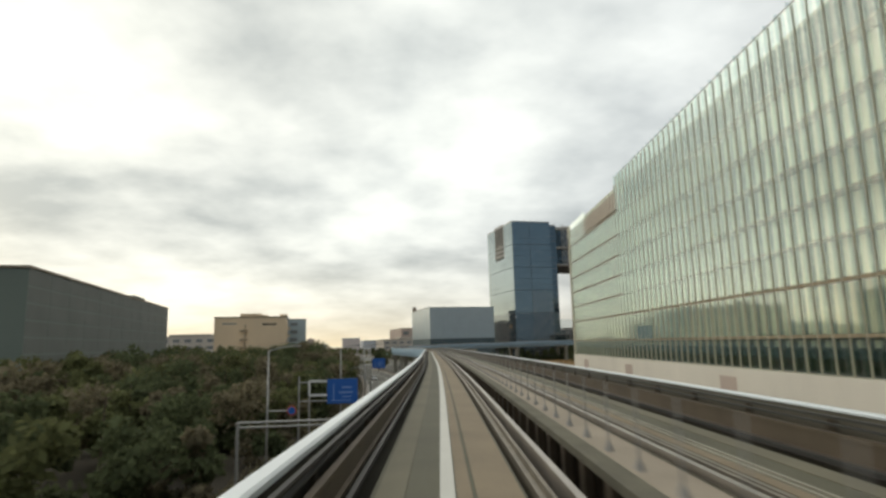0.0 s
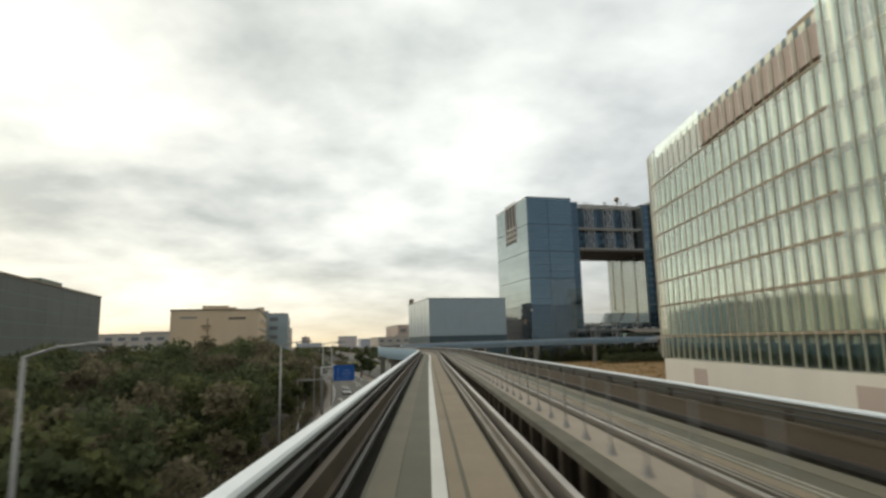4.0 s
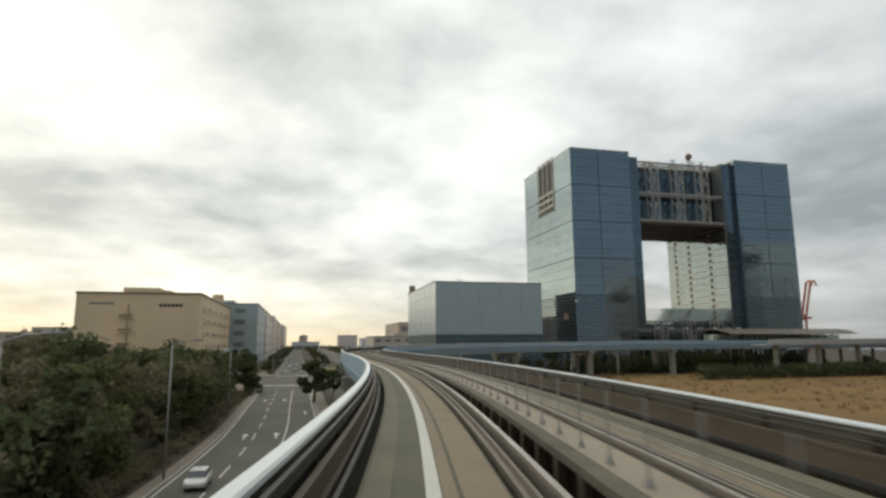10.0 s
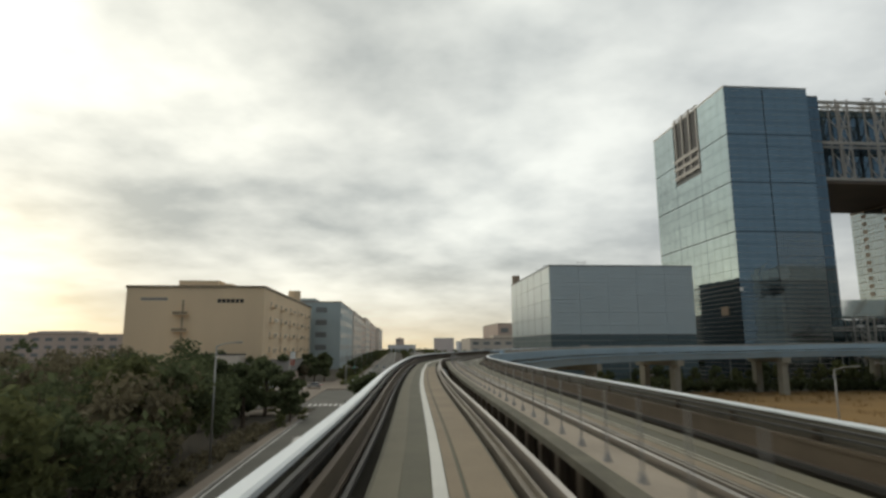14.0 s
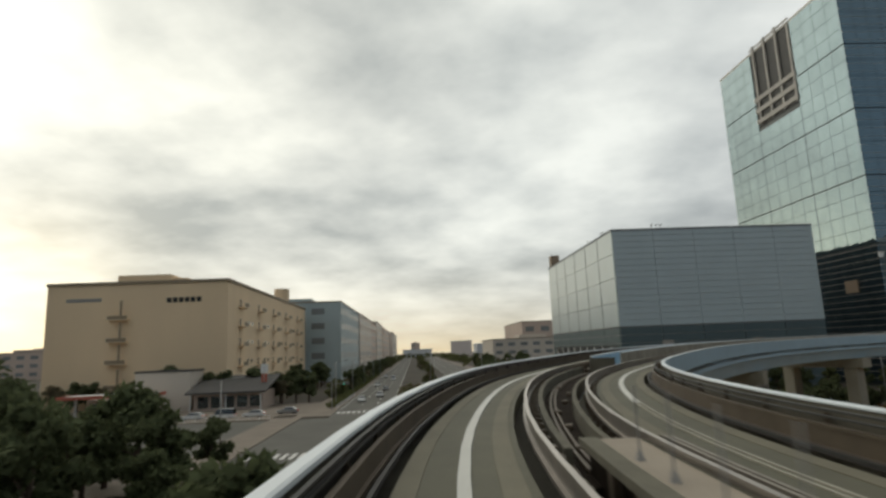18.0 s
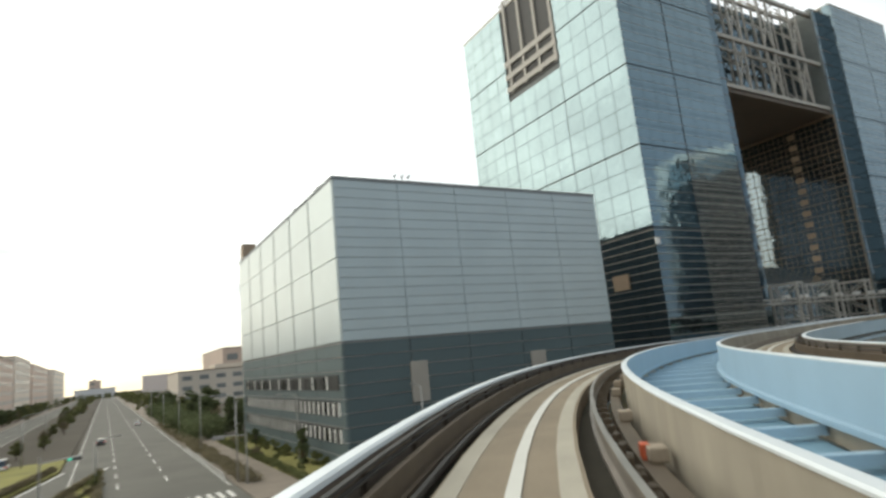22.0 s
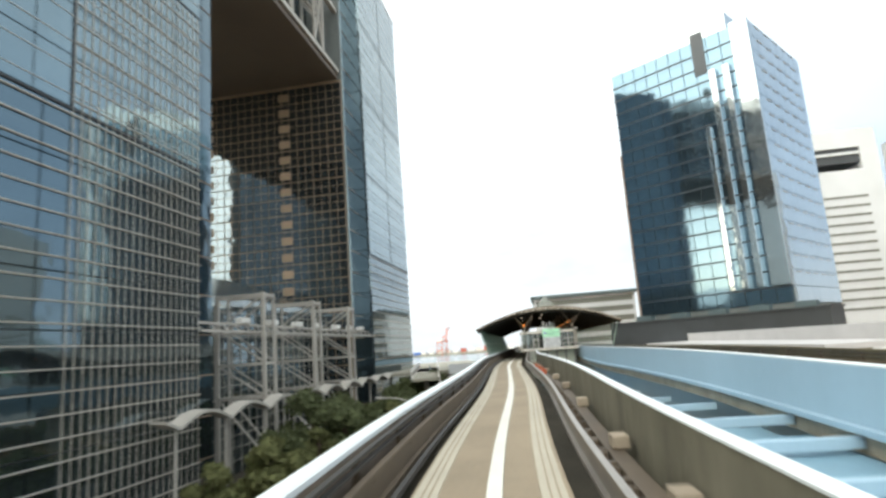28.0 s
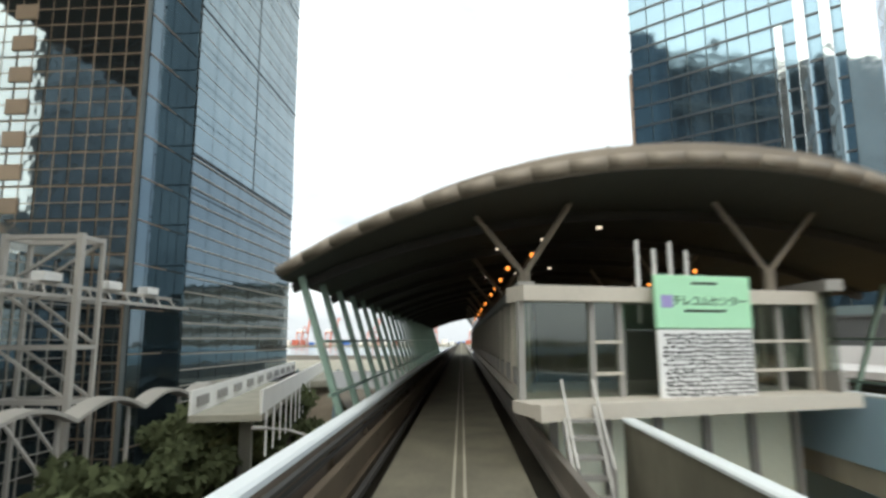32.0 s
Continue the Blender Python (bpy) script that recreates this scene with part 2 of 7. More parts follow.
CONCRETE = mat("concrete", (0.28, 0.265, 0.215), 0.85, var=0.30, scale=0.35, bump=0.25, stretch=(1, 1, 0.6))
CONCRETE_DARK = mat("concrete_dark", (0.105, 0.095, 0.070), 0.9, var=0.45, scale=0.5, bump=0.3)
# near-black concrete for the deck and the first stretch of the left parapet
CONCRETE_DARKER = mat("concrete_darker", (0.052, 0.047, 0.036), 0.9, var=0.45, scale=0.5, bump=0.3, spec=0.2)
CONCRETE_MOSS = mat("concrete_moss", (0.095, 0.085, 0.055), 0.9, var=0.45, scale=0.6, bump=0.3, stretch=(1, 1, 0.3), spec=0.2)
# darker, greener concrete for the right parapet's last stretch
CONCRETE_OLIVE = mat("concrete_olive", (0.155, 0.145, 0.110), 0.9, var=0.45, scale=0.7, bump=0.3, stretch=(1, 1, 0.25), spec=0.2)
CONCRETE_BROWN = mat("concrete_brown", (0.165, 0.130, 0.100), 0.9, var=0.40, scale=0.7, bump=0.3, stretch=(1, 1, 0.3))
CONCRETE_WARM = mat("concrete_warm", (0.30, 0.252, 0.195), 0.85, var=0.22, scale=0.8, bump=0.2)
CONCRETE_STAIN = mat("concrete_stained", (0.33, 0.295, 0.235), 0.85, var=0.35, scale=0.9, bump=0.2, stretch=(1, 1, 0.15))
RUN_GREY = mat("running_grey", (0.145, 0.131, 0.088), 0.8, var=0.25, scale=0.6, bump=0.15)
RUN_TAN = mat("running_tan", (0.220, 0.172, 0.112), 0.8, var=0.22, scale=0.6, bump=0.15)
RUN_SAND = mat("running_sand", (0.215, 0.172, 0.118), 0.8, var=0.25, scale=0.6, bump=0.15)
RUN_PALE = mat("running_pale", (0.35, 0.32, 0.255), 0.7, var=0.18, scale=0.8, bump=0.1)
RUN_DARK = mat("running_dark", (0.086, 0.081, 0.050), 0.75, var=0.25, scale=0.6, bump=0.15)
STRIP_WHITE = mat("white_strip", (0.56, 0.55, 0.50), 0.6, var=0.10, scale=0.8)
RAIL_STEEL = mat("rail_steel", (0.30, 0.27, 0.24), 0.38, metal=0.7, var=0.3, scale=1.0)
RAIL_RUST = mat("rail_rust", (0.105, 0.080, 0.054), 0.6, metal=0.3, var=0.3, scale=1.0)
DARK_STEEL = mat("dark_steel", (0.035, 0.033, 0.03), 0.6, metal=0.2, var=0.3)
CAP_WHITE = mat("cap_white", (0.66, 0.70, 0.72), 0.4, var=0.08, scale=0.4)
BLUE_STEEL = mat("blue_steel", (0.34, 0.475, 0.58), 0.45, var=0.10, scale=0.25, stretch=(1, 1, 0.3))
BLUE_DECK = mat("blue_deck", (0.165, 0.285, 0.37), 0.5, var=0.18, scale=0.3)
ASPHALT = mat("asphalt", (0.105, 0.100, 0.084), 0.9, var=0.25, scale=0.12, bump=0.2)
PAVING = mat("paving", (0.20, 0.165, 0.13), 0.9, var=0.22, scale=0.25, bump=0.1)
KERB = mat("kerb", (0.34, 0.32, 0.29), 0.85, var=0.15)
PAINT = mat("road_paint", (0.62, 0.60, 0.56), 0.7, var=0.15, scale=1.5)
SOIL = mat("soil", (0.050, 0.040, 0.026), 0.95, var=0.4, scale=0.03, bump=0.3, fine=1.5)
GRASS_DRY = mat("dry_grass", (0.215, 0.128, 0.042), 0.95, var=0.35, scale=0.06, bump=0.4, fine=2.5)
LAWN = mat("lawn", (0.19, 0.175, 0.045), 0.95, var=0.35, scale=0.2, bump=0.4, fine=6)
LEAF_A = leaf_mat("leaf_dark", (0.114, 0.132, 0.068))
LEAF_B = leaf_mat("leaf_brown", (0.205, 0.178, 0.115))
LEAF_C = leaf_mat("leaf_olive", (0.142, 0.150, 0.068))
BARK = mat("bark", (0.09, 0.065, 0.045), 0.9, var=0.35, scale=2, bump=0.5)
GALV = mat("galvanised", (0.36, 0.35, 0.33), 0.5, metal=0.5, var=0.12)
GREY_PAINT = mat("grey_paint", (0.28, 0.27, 0.255), 0.6, var=0.12)
SIGN_BLUE = mat("sign_blue", (0.02, 0.11, 0.42), 0.35, var=0.06)
WHITE_PAINT = mat("white_paint", (0.74, 0.73, 0.70), 0.55, var=0.07)
RED_PAINT = mat("red_paint", (0.40, 0.09, 0.06), 0.6, var=0.15)
BLACK = mat("black", (0.02, 0.02, 0.02), 0.5, var=0.2)

# ---- building blocks ----


def part(name, bm, material, parent=None, label="", m=None, smooth=False):
    me = bpy.data.meshes.new(name)
    bmesh.ops.recalc_face_normals(bm, faces=bm.faces)
    bm.to_mesh(me)
    bm.free()
    if smooth:
        for f in me.polygons:
            f.use_smooth = True
    for x in material if isinstance(material, (list, tuple)) else (material,):
        me.materials.append(x)
    ob = new(name, me)
    if parent is not None:
        ob.parent = parent
    if m is not None:
        ob.matrix_local = m
    if label:
        ob["label"] = label
    return ob


def shared(name, me, parent, m, label=""):
    ob = new(name, me)
    ob.parent = parent
    ob.matrix_local = m
    if label:
        ob["label"] = label
    return ob


def thing(name, m, label, category, group="", kind=""):
    e = new(name)
    e.matrix_world = m
    e.empty_display_size = 0.5
    return tagged(e, label, category, group, kind)


def add_box(bm, x0, x1, y0, y1, z0, z1, mi=0):
    vs = [bm.verts.new(p) for p in ((x0, y0, z0), (x1, y0, z0), (x1, y1, z0), (x0, y1, z0), (x0, y0, z1), (x1, y0, z1), (x1, y1, z1), (x0, y1, z1))]
    for f in ((3, 2, 1, 0), (4, 5, 6, 7), (0, 1, 5, 4), (1, 2, 6, 5), (2, 3, 7, 6), (3, 0, 4, 7)):
        bm.faces.new([vs[i] for i in f]).material_index = mi
    return bm


def box(x0, x1, y0, y1, z0, z1, bevel=0.0):
    bm = add_box(bmesh.new(), x0, x1, y0, y1, z0, z1)
    if bevel:
        bmesh.ops.bevel(bm, geom=bm.edges[:], offset=bevel, segments=1, affect="EDGES")
    return bm


def prism(bm, pts, z0, z1, mi=0):
    """An upright block on a flat outline."""
    a = [bm.verts.new((x, y, z0)) for x, y in pts]
    b = [bm.verts.new((x, y, z1)) for x, y in pts]
    n = len(pts)
    fs = [bm.faces.new(a[::-1]), bm.faces.new(b)] + [bm.faces.new((a[i], a[(i + 1) % n], b[(i + 1) % n], b[i])) for i in range(n)]
    for f in fs:
        f.material_index = mi
    return bm


def tube(bm, p, q, r0, r1=None, n=8):
    """A round bar from p to q."""
    p, q, r1 = Vector(p), Vector(q), r0 if r1 is None else r1
    t = (q - p).normalized()
    a = t.orthogonal().normalized()
    b = t.cross(a)
    rings = []
    for c, r in ((p, r0), (q, r1)):
        rings.append([bm.verts.new(c + (a * math.cos(k * 6.28319 / n) + b * math.sin(k * 6.28319 / n)) * r) for k in range(n)])
    for k in range(n):
        bm.faces.new((rings[0][k], rings[0][(k + 1) % n], rings[1][(k + 1) % n], rings[1][k]))
    bm.faces.new(rings[0][::-1])
    bm.faces.new(rings[1])
    return bm


def beam(bm, p, q, w, h=None):
    """A square bar from p to q."""
    p, q, h = Vector(p), Vector(q), h or w
    t = (q - p).normalized()
    up = Vector((0, 0, 1)) if abs(t.z) < 0.95 else Vector((0, 1, 0))
    a = t.cross(up).normalized() * (w / 2)
    b = a.cross(t).normalized() * (h / 2)
    vs = [bm.verts.new(c + sa * a + sb * b) for c in (p, q) for sa, sb in ((-1, -1), (1, -1), (1, 1), (-1, 1))]
    for f in ((3, 2, 1, 0), (4, 5, 6, 7), (0, 1, 5, 4), (1, 2, 6, 5), (2, 3, 7, 6), (3, 0, 4, 7)):
        bm.faces.new([vs[i] for i in f])
    return bm


def plate_mesh(name, w, h, d, material, bevel=0.03):
    """A facade piece, x across, z up, its back at y = 0 and its face at y = -d."""
    me = bpy.data.meshes.new(name)
    bm = bmesh.new()
    b = bevel
    back = [bm.verts.new(p) for p in ((-w / 2, 0, 0), (w / 2, 0, 0), (w / 2, 0, h), (-w / 2, 0, h))]
    front = [bm.verts.new(p) for p in ((-w / 2 + b, -d, b), (w / 2 - b, -d, b), (w / 2 - b, -d, h - b), (-w / 2 + b, -d, h - b))]
    bm.faces.new(front)
    for i in range(4):
        bm.faces.new((back[i], back[(i + 1) % 4], front[(i + 1) % 4], front[i]))
    bmesh.ops.recalc_face_normals(bm, faces=bm.faces)
    bm.to_mesh(me)
    bm.free()
    me.materials.append(material)
    return me


def facade(name, parent, x0, y0, turn, width, zs, cols, gap, depth, material, skip=None, label=""):
    """Rows and columns of pieces on an upright wall that starts at x0, y0 and runs along turn (degrees); they face to the right of that run's left, outward."""
    zs = list(zs)
    edges = [i * width / cols for i in range(cols + 1)] if isinstance(cols, int) else cols
    cache = {}
    c, s = math.cos(radians(turn)), math.sin(radians(turn))
    for j in range(len(zs) - 1):
        for i in range(len(edges) - 1):
            mid, w, h = (edges[i] + edges[i + 1]) / 2, edges[i + 1] - edges[i] - gap, zs[j + 1] - zs[j] - gap
            if skip and skip(mid, (zs[j] + zs[j + 1]) / 2):
                continue
            key = (round(w, 2), round(h, 2))
            if key not in cache:
                cache[key] = plate_mesh(name, w, h, depth, material)
            shared(name, cache[key], parent, pose(x0 + c * mid, y0 + s * mid, zs[j] + gap / 2, 0, 0, turn), label)


# ---- plan: the grid of the harbour district ----
GRID = 14.5
CORNER = (47.4, 413.4)


def grid(u, v, z=0.0, turn=0.0):
    """A pose on the district's grid: u along the big building's front, v behind it."""
    c, s = math.cos(radians(GRID)), math.sin(radians(GRID))
    return pose(CORNER[0] + u * c - v * s, CORNER[1] + u * s + v * c, z, 0, 0, GRID + turn)


LINE = [
    (0.75, -50.00, 10.70),
    (0.40, -25.00, 10.70),
    (0.00, 0.00, 10.70),
    (-0.29, 25.20, 10.64),
    (-0.76, 50.17, 10.54),
    (-2.06, 91.89, 10.40),
    (-2.81, 116.38, 10.30),
    (-3.41, 139.69, 10.26),
    (-4.19, 161.43, 10.20),
    (-5.78, 181.96, 10.14),
    (-8.54, 201.75, 10.09),
    (-12.26, 220.73, 10.05),
    (-17.83, 245.70, 10.04),
    (-21.64, 264.82, 10.07),
    (-23.84, 278.43, 10.13),
    (-24.08, 293.29, 10.24),
    (-21.56, 308.48, 10.37),
    (-17.24, 322.71, 10.58),
    (-11.81, 335.03, 10.71),
    (-5.34, 345.66, 10.78),
    (2.88, 355.49, 10.86),
    (7.73, 360.04, 10.90),
    (30.43, 374.96, 11.06),
    (43.51, 379.79, 11.30),
    (56.48, 384.04, 11.45),
    (68.77, 388.22, 11.51),
    (80.51, 392.12, 11.50),
    (92.02, 395.52, 11.50),
    (138.05, 409.10, 11.50),
    (214.77, 431.74, 11.50),
    (368.21, 477.02, 11.50),
    (560.01, 533.62, 11.50),
]


def spline(points, n=24):
    p = np.array(points, float)
    p = np.vstack([2 * p[0] - p[1], p, 2 * p[-1] - p[-2]])
    out = []
    for i in range(1, len(p) - 2):
        d0, d1, d2 = (np.linalg.norm(p[i + k] - p[i + k - 1]) for k in (0, 1, 2))
        m1 = ((p[i] - p[i - 1]) / d0 * d1 + (p[i + 1] - p[i]) / d1 * d0) / (d0 + d1) * d1
        m2 = ((p[i + 1] - p[i]) / d1 * d2 + (p[i + 2] - p[i + 1]) / d2 * d1) / (d1 + d2) * d1
        for k in range(n):
            t = k / n
            out.append((2 * t**3 - 3 * t**2 + 1) * p[i] + (t**3 - 2 * t**2 + t) * m1 + (3 * t**2 - 2 * t**3) * p[i + 1] + (t**3 - t**2) * m2)
    out.append(p[-2])
    return np.array(out)


TRACK = spline(LINE)
ALONG = np.r_[0, np.cumsum(np.hypot(*np.diff(TRACK[:, :2], axis=0).T))]
AHEAD = np.gradient(TRACK[:, :2], ALONG, axis=0)
# the train's nose swings out in the bends: how far the track's middle lies to the right of the eye's line
SWING = spline([(0, -0.05), (95, 0.0), (155, 0.08), (190, 0.08), (220, 0.15), (248, 0.15), (272, 0.08), (300, 0.0), (322, -0.08), (336, -0.22), (351, -0.50), (365, -0.50), (382, -0.35), (400, -0.30),
                (420, -0.35), (445, -0.40), (462, -0.40), (478, -0.14), (500, -0.09), (540, -0.09), (1000, -0.09)], 8)


def at_track(s, lat=0.0, up=0.0):
    """A place s metres along the guideway, lat to the right of its middle, up over the running surface."""
    x, y, z = (np.interp(s, ALONG, TRACK[:, i]) for i in range(3))
    tx, ty = (np.interp(s, ALONG, AHEAD[:, i]) for i in range(2))
    n = math.hypot(tx, ty)
    lat += np.interp(s, SWING[:, 0], SWING[:, 1])
    return Vector((x + lat * ty / n, y - lat * tx / n, z + up))


def heading(s):
    tx, ty = (np.interp(s, ALONG, AHEAD[:, i]) for i in range(2))
    return math.degrees(math.atan2(ty, tx)) - 90


def apart(s):
    """How far to the right the other track runs: side by side at first, then round the station's island platform."""
    t, q = min(max((s - 325) / 74, 0), 1), min(max((s - 440) / 45, 0), 1)
    return 4.55 + (8.45 - 4.55) * t * t * (3 - 2 * t) + 0.85 * q * q * (3 - 2 * q)


def none(s):
    return 0.0


def sweep(bm, outline, s0, s1, step=2.5, shift=none, closed=True, mi=0):
    """Draws an outline of (lat, up) along the guideway from s0 to s1."""
    n = max(1, round((s1 - s0) / step))
    rings = []
    for k in range(n + 1):
        s = s0 + (s1 - s0) * k / n
        rings.append([bm.verts.new(at_track(s, lat + shift(s), up)) for lat, up in outline])
    m = len(outline)
    for a, b in zip(rings, rings[1:]):
        for i in range(m if closed else m - 1):
            bm.faces.new((a[i], a[(i + 1) % m], b[(i + 1) % m], b[i])).material_index = mi
    if closed:
        bm.faces.new(rings[0][::-1]).material_index = mi
        bm.faces.new(rings[-1]).material_index = mi
    return bm


def rect(l0, l1, q0, q1):
    return [(l0, q0), (l1, q0), (l1, q1), (l0, q1)]

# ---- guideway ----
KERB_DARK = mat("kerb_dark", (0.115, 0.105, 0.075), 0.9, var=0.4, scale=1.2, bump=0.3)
# brown of the sunken deck; on the void wall its near-black stands in for shade
PIT_BROWN_SHADE = mat("pit_brown_shade", (0.022, 0.016, 0.012), 0.95, var=0.4, scale=0.8, bump=0.3, spec=0.08)
RAIL_DULL = mat("rail_dull", (0.19, 0.165, 0.13), 0.5, metal=0.4, var=0.35, scale=1.5)
STRIP_WORN = mat("worn_strip", (0.30, 0.28, 0.22), 0.6, var=0.3, scale=0.8)
MARKER_RED = mat("marker_red", (0.50, 0.10, 0.04), 0.6, var=0.2)
END = 900.0
SPLIT = 359.0
BEND = 319.0
FORK = 327.0
SANDY = 368.0
WORN = 510.5


def bar(name, outlines, s0, s1, material, label, category, shift=none, step=2.5, kind="structure"):
    bm = bmesh.new()
    for o in outlines:
        sweep(bm, o, s0, s1, step, shift)
    return tagged(part(name, bm, material), label, category, kind=kind)


def track_bed(shift, start, s1, mirror):
    k = -1 if mirror else 1
    s0 = start

    def band(a, b, q0, q1):
        return rect(min(k * a, k * b), max(k * a, k * b), q0, q1)

    bar("running_slab", [band(-0.86, 1.06, -0.45, 0.0)], s0, SANDY, RUN_DARK, "dark worn concrete running slab of the guideway", "slab", shift)
    bar("running_slab", [band(-0.93, 1.0, -0.45, 0.0)], SANDY, WORN, RUN_SAND, "sandy worn concrete running slab of the guideway", "slab", shift)
    bar("running_path", [band(-0.80, -0.44, -0.02, 0.012)], s0, BEND, RUN_GREY, "pale tyre path worn into the running slab", "tyre path", shift)
    bar("running_path", [band(0.46, 1.02, -0.02, 0.012), band(0.21, 0.40, -0.02, 0.010)], s0, BEND, RUN_TAN, "brownish tyre path worn into the running slab", "tyre path", shift)
    bar("running_path", [band(-0.84, -0.52, -0.02, 0.012), band(0.58, 0.92, -0.02, 0.012)], BEND, SANDY, RUN_GREY, "pale tyre path worn into the running slab", "tyre path", shift)
    bar("running_path", [band(-0.89, -0.59, -0.02, 0.012), band(0.64, 0.94, -0.02, 0.012)], SANDY, WORN, RUN_PALE, "whitish tyre path worn into the running slab", "tyre path", shift)
    # slab colour darkened here for dirt and for the station roof's shadow
    bar("running_slab", [band(-0.93, 1.0, -0.45, 0.0)], WORN, s1, KERB_DARK, "dirty running slab, coloured darker for the shade under the station roof", "slab", shift)
    bar("path_groove", [band(-0.70, -0.68, -0.02, 0.016), band(-0.79, -0.77, -0.02, 0.016), band(0.74, 0.76, -0.02, 0.016), band(0.84, 0.86, -0.02, 0.016)], 440, WORN, RUN_SAND, "thin worn groove along the tyre path", "groove", shift)
    if mirror:
        # worn to two thin lines along the straight
        bar("centre_strip", [band(0.0, 0.05, -0.02, 0.03), band(0.14, 0.19, -0.02, 0.03)], s0, 335, STRIP_WORN, "worn grey centre strip along the running slab", "strip", shift)
        s0 = 335
    bar("centre_strip", [band(0.0, 0.19, -0.02, 0.03)], s0, WORN, STRIP_WHITE, "white centre strip along the running slab", "strip", shift)
    bar("centre_strip", [band(0.0, 0.04, -0.02, 0.03), band(0.14, 0.18, -0.02, 0.03)], WORN, s1, STRIP_WORN, "worn grey centre strip along the running slab", "strip", shift)
    s0 = start
    bar("guide_rail", [band(-1.31, -1.22, 0.36, 0.42), band(-1.28, -1.25, 0.05, 0.36), band(-1.32, -1.18, 0.02, 0.08)], s0, s1, RAIL_RUST, "rusty brown steel guide rail beside the running slab", "guide rail", shift)
    bar("guide_rail", [band(1.36, 1.45, 0.26, 0.32), band(1.39, 1.42, 0.0, 0.26), band(1.32, 1.47, -0.06, 0.0)], s0, s1, RAIL_STEEL, "worn bright steel guide rail beside the running slab", "guide rail", shift)
    bar("rail_bed", [band(1.16, 1.34, -0.45, 0.06), band(1.24, 1.29, 0.06, 0.16)], s0, BEND, RAIL_DULL, "worn olive brown bed between slab and guide rail", "rail bed", shift)
    bar("power_rail", [band(-1.40, -1.34, 0.60, 0.64), band(-1.40, -1.34, 0.50, 0.53), band(-1.10, -1.03, 0.02, 0.10)], s0, s1, DARK_STEEL, "dark power rails on brackets along the parapet", "power rail", shift)


track_bed(none, 0, END, False)
track_bed(apart, 0, END, True)

# deck under both tracks, then two box girders
bar("guideway_deck", [rect(-1.62, 1.56, -0.75, -0.45)], 0, END, CONCRETE_DARKER, "dark concrete deck of the elevated guideway", "deck")
bar("guideway_deck", [rect(-1.72, 1.85, -0.75, -0.45)], 0, END, CONCRETE_DARK, "dark concrete deck of the elevated guideway", "deck", apart)
bar("walkway", [rect(2.36, 3.02, -0.5, 0.22)], 0, FORK, CONCRETE_WARM, "pinkish concrete inspection walkway between the tracks", "walkway")
bar("walkway_kerb", [rect(2.04, 2.34, 0.12, 0.25)], 0, FORK, KERB_DARK, "mossy grey concrete kerb slab beside the running slab", "kerb")
# a near-black wall paints the shade of the hollow under the kerb slab
bar("walkway_void", [rect(2.20, 2.33, -0.9, 0.118)], 0, FORK, PIT_BROWN_SHADE, "near-black wall standing in for the shade under the walkway's kerb", "void wall")
bar("walkway_kerb", [rect(3.04, 3.30, -0.5, 0.20)], 0, FORK, KERB_DARK, "mossy green edge strip of the inspection walkway", "kerb")
bar("cable_duct", [rect(3.40, 3.46, 0.0, 0.26), rect(3.54, 3.60, 0.0, 0.24)], 0, FORK, RAIL_DULL, "grey cable ducts beside the walkway", "cable duct")
bar("walkway_kerb", [rect(1.78, 1.93, -0.5, 0.08)], FORK, SPLIT - 1, KERB_DARK, "mossy grey concrete kerb beside the running slab", "kerb")
bar("walkway_kerb", [rect(-1.93, -1.80, -0.5, 0.07)], FORK, SPLIT - 1, KERB_DARK, "mossy grey concrete kerb beside the running slab", "kerb", apart)


def pit_floor():
    bm = bmesh.new()
    rows = []
    for k in range(13):
        s = FORK - 1 + (SPLIT - FORK + 1) * k / 12
        rows.append([bm.verts.new(at_track(s, lat, up)) for lat, up in ((1.95, -0.35), (apart(s) - 1.95, -0.35), (apart(s) - 1.95, -0.6), (1.95, -0.6))])
    for p, q in zip(rows, rows[1:]):
        for i in range(4):
            bm.faces.new((p[i], p[(i + 1) % 4], q[(i + 1) % 4], q[i]))
    tagged(part("deck_floor", bm, PIT_BROWN_SHADE), "dark brown sunken deck where the tracks divide", "deck", kind="structure")


pit_floor()


def pit_things():
    """Loose track gear in the sunken deck where the tracks divide."""
    rng = random.Random(14)
    for k in range(9):
        s = 326 + k * 3.2
        lat = rng.choice((2.35, apart(s) - 2.2))
        tagged(part("cable_box", box(-0.10, 0.10, -0.16, 0.16, 0, 0.12, 0.02), RAIL_RUST, None, m=Matrix.Translation(at_track(s, lat, -0.35)) @ pose(0, 0, 0, 0, 0, heading(s) + rng.uniform(-20, 20))),
               "small weathered cable box on the sunken deck", "cable box", "cable boxes")
    tagged(part("equipment_cabinet", box(-0.5, 0.5, -0.35, 0.35, 0, 0.24, 0.03), WHITE_PAINT, None, m=Matrix.Translation(at_track(356.6, 3.75, -0.35)) @ pose(0, 0, 0, 0, 0, heading(356))),
           "low pale equipment cabinet before the end wall", "cabinet")
    for lat in (2.15, 2.3):
        tagged(part("cable_pipe", sweep(bmesh.new(), rect(lat, lat + 0.07, -0.35, -0.27), FORK, SPLIT - 1), RAIL_RUST), "rusty cable pipe along the sunken deck", "pipe", kind="structure")


pit_things()


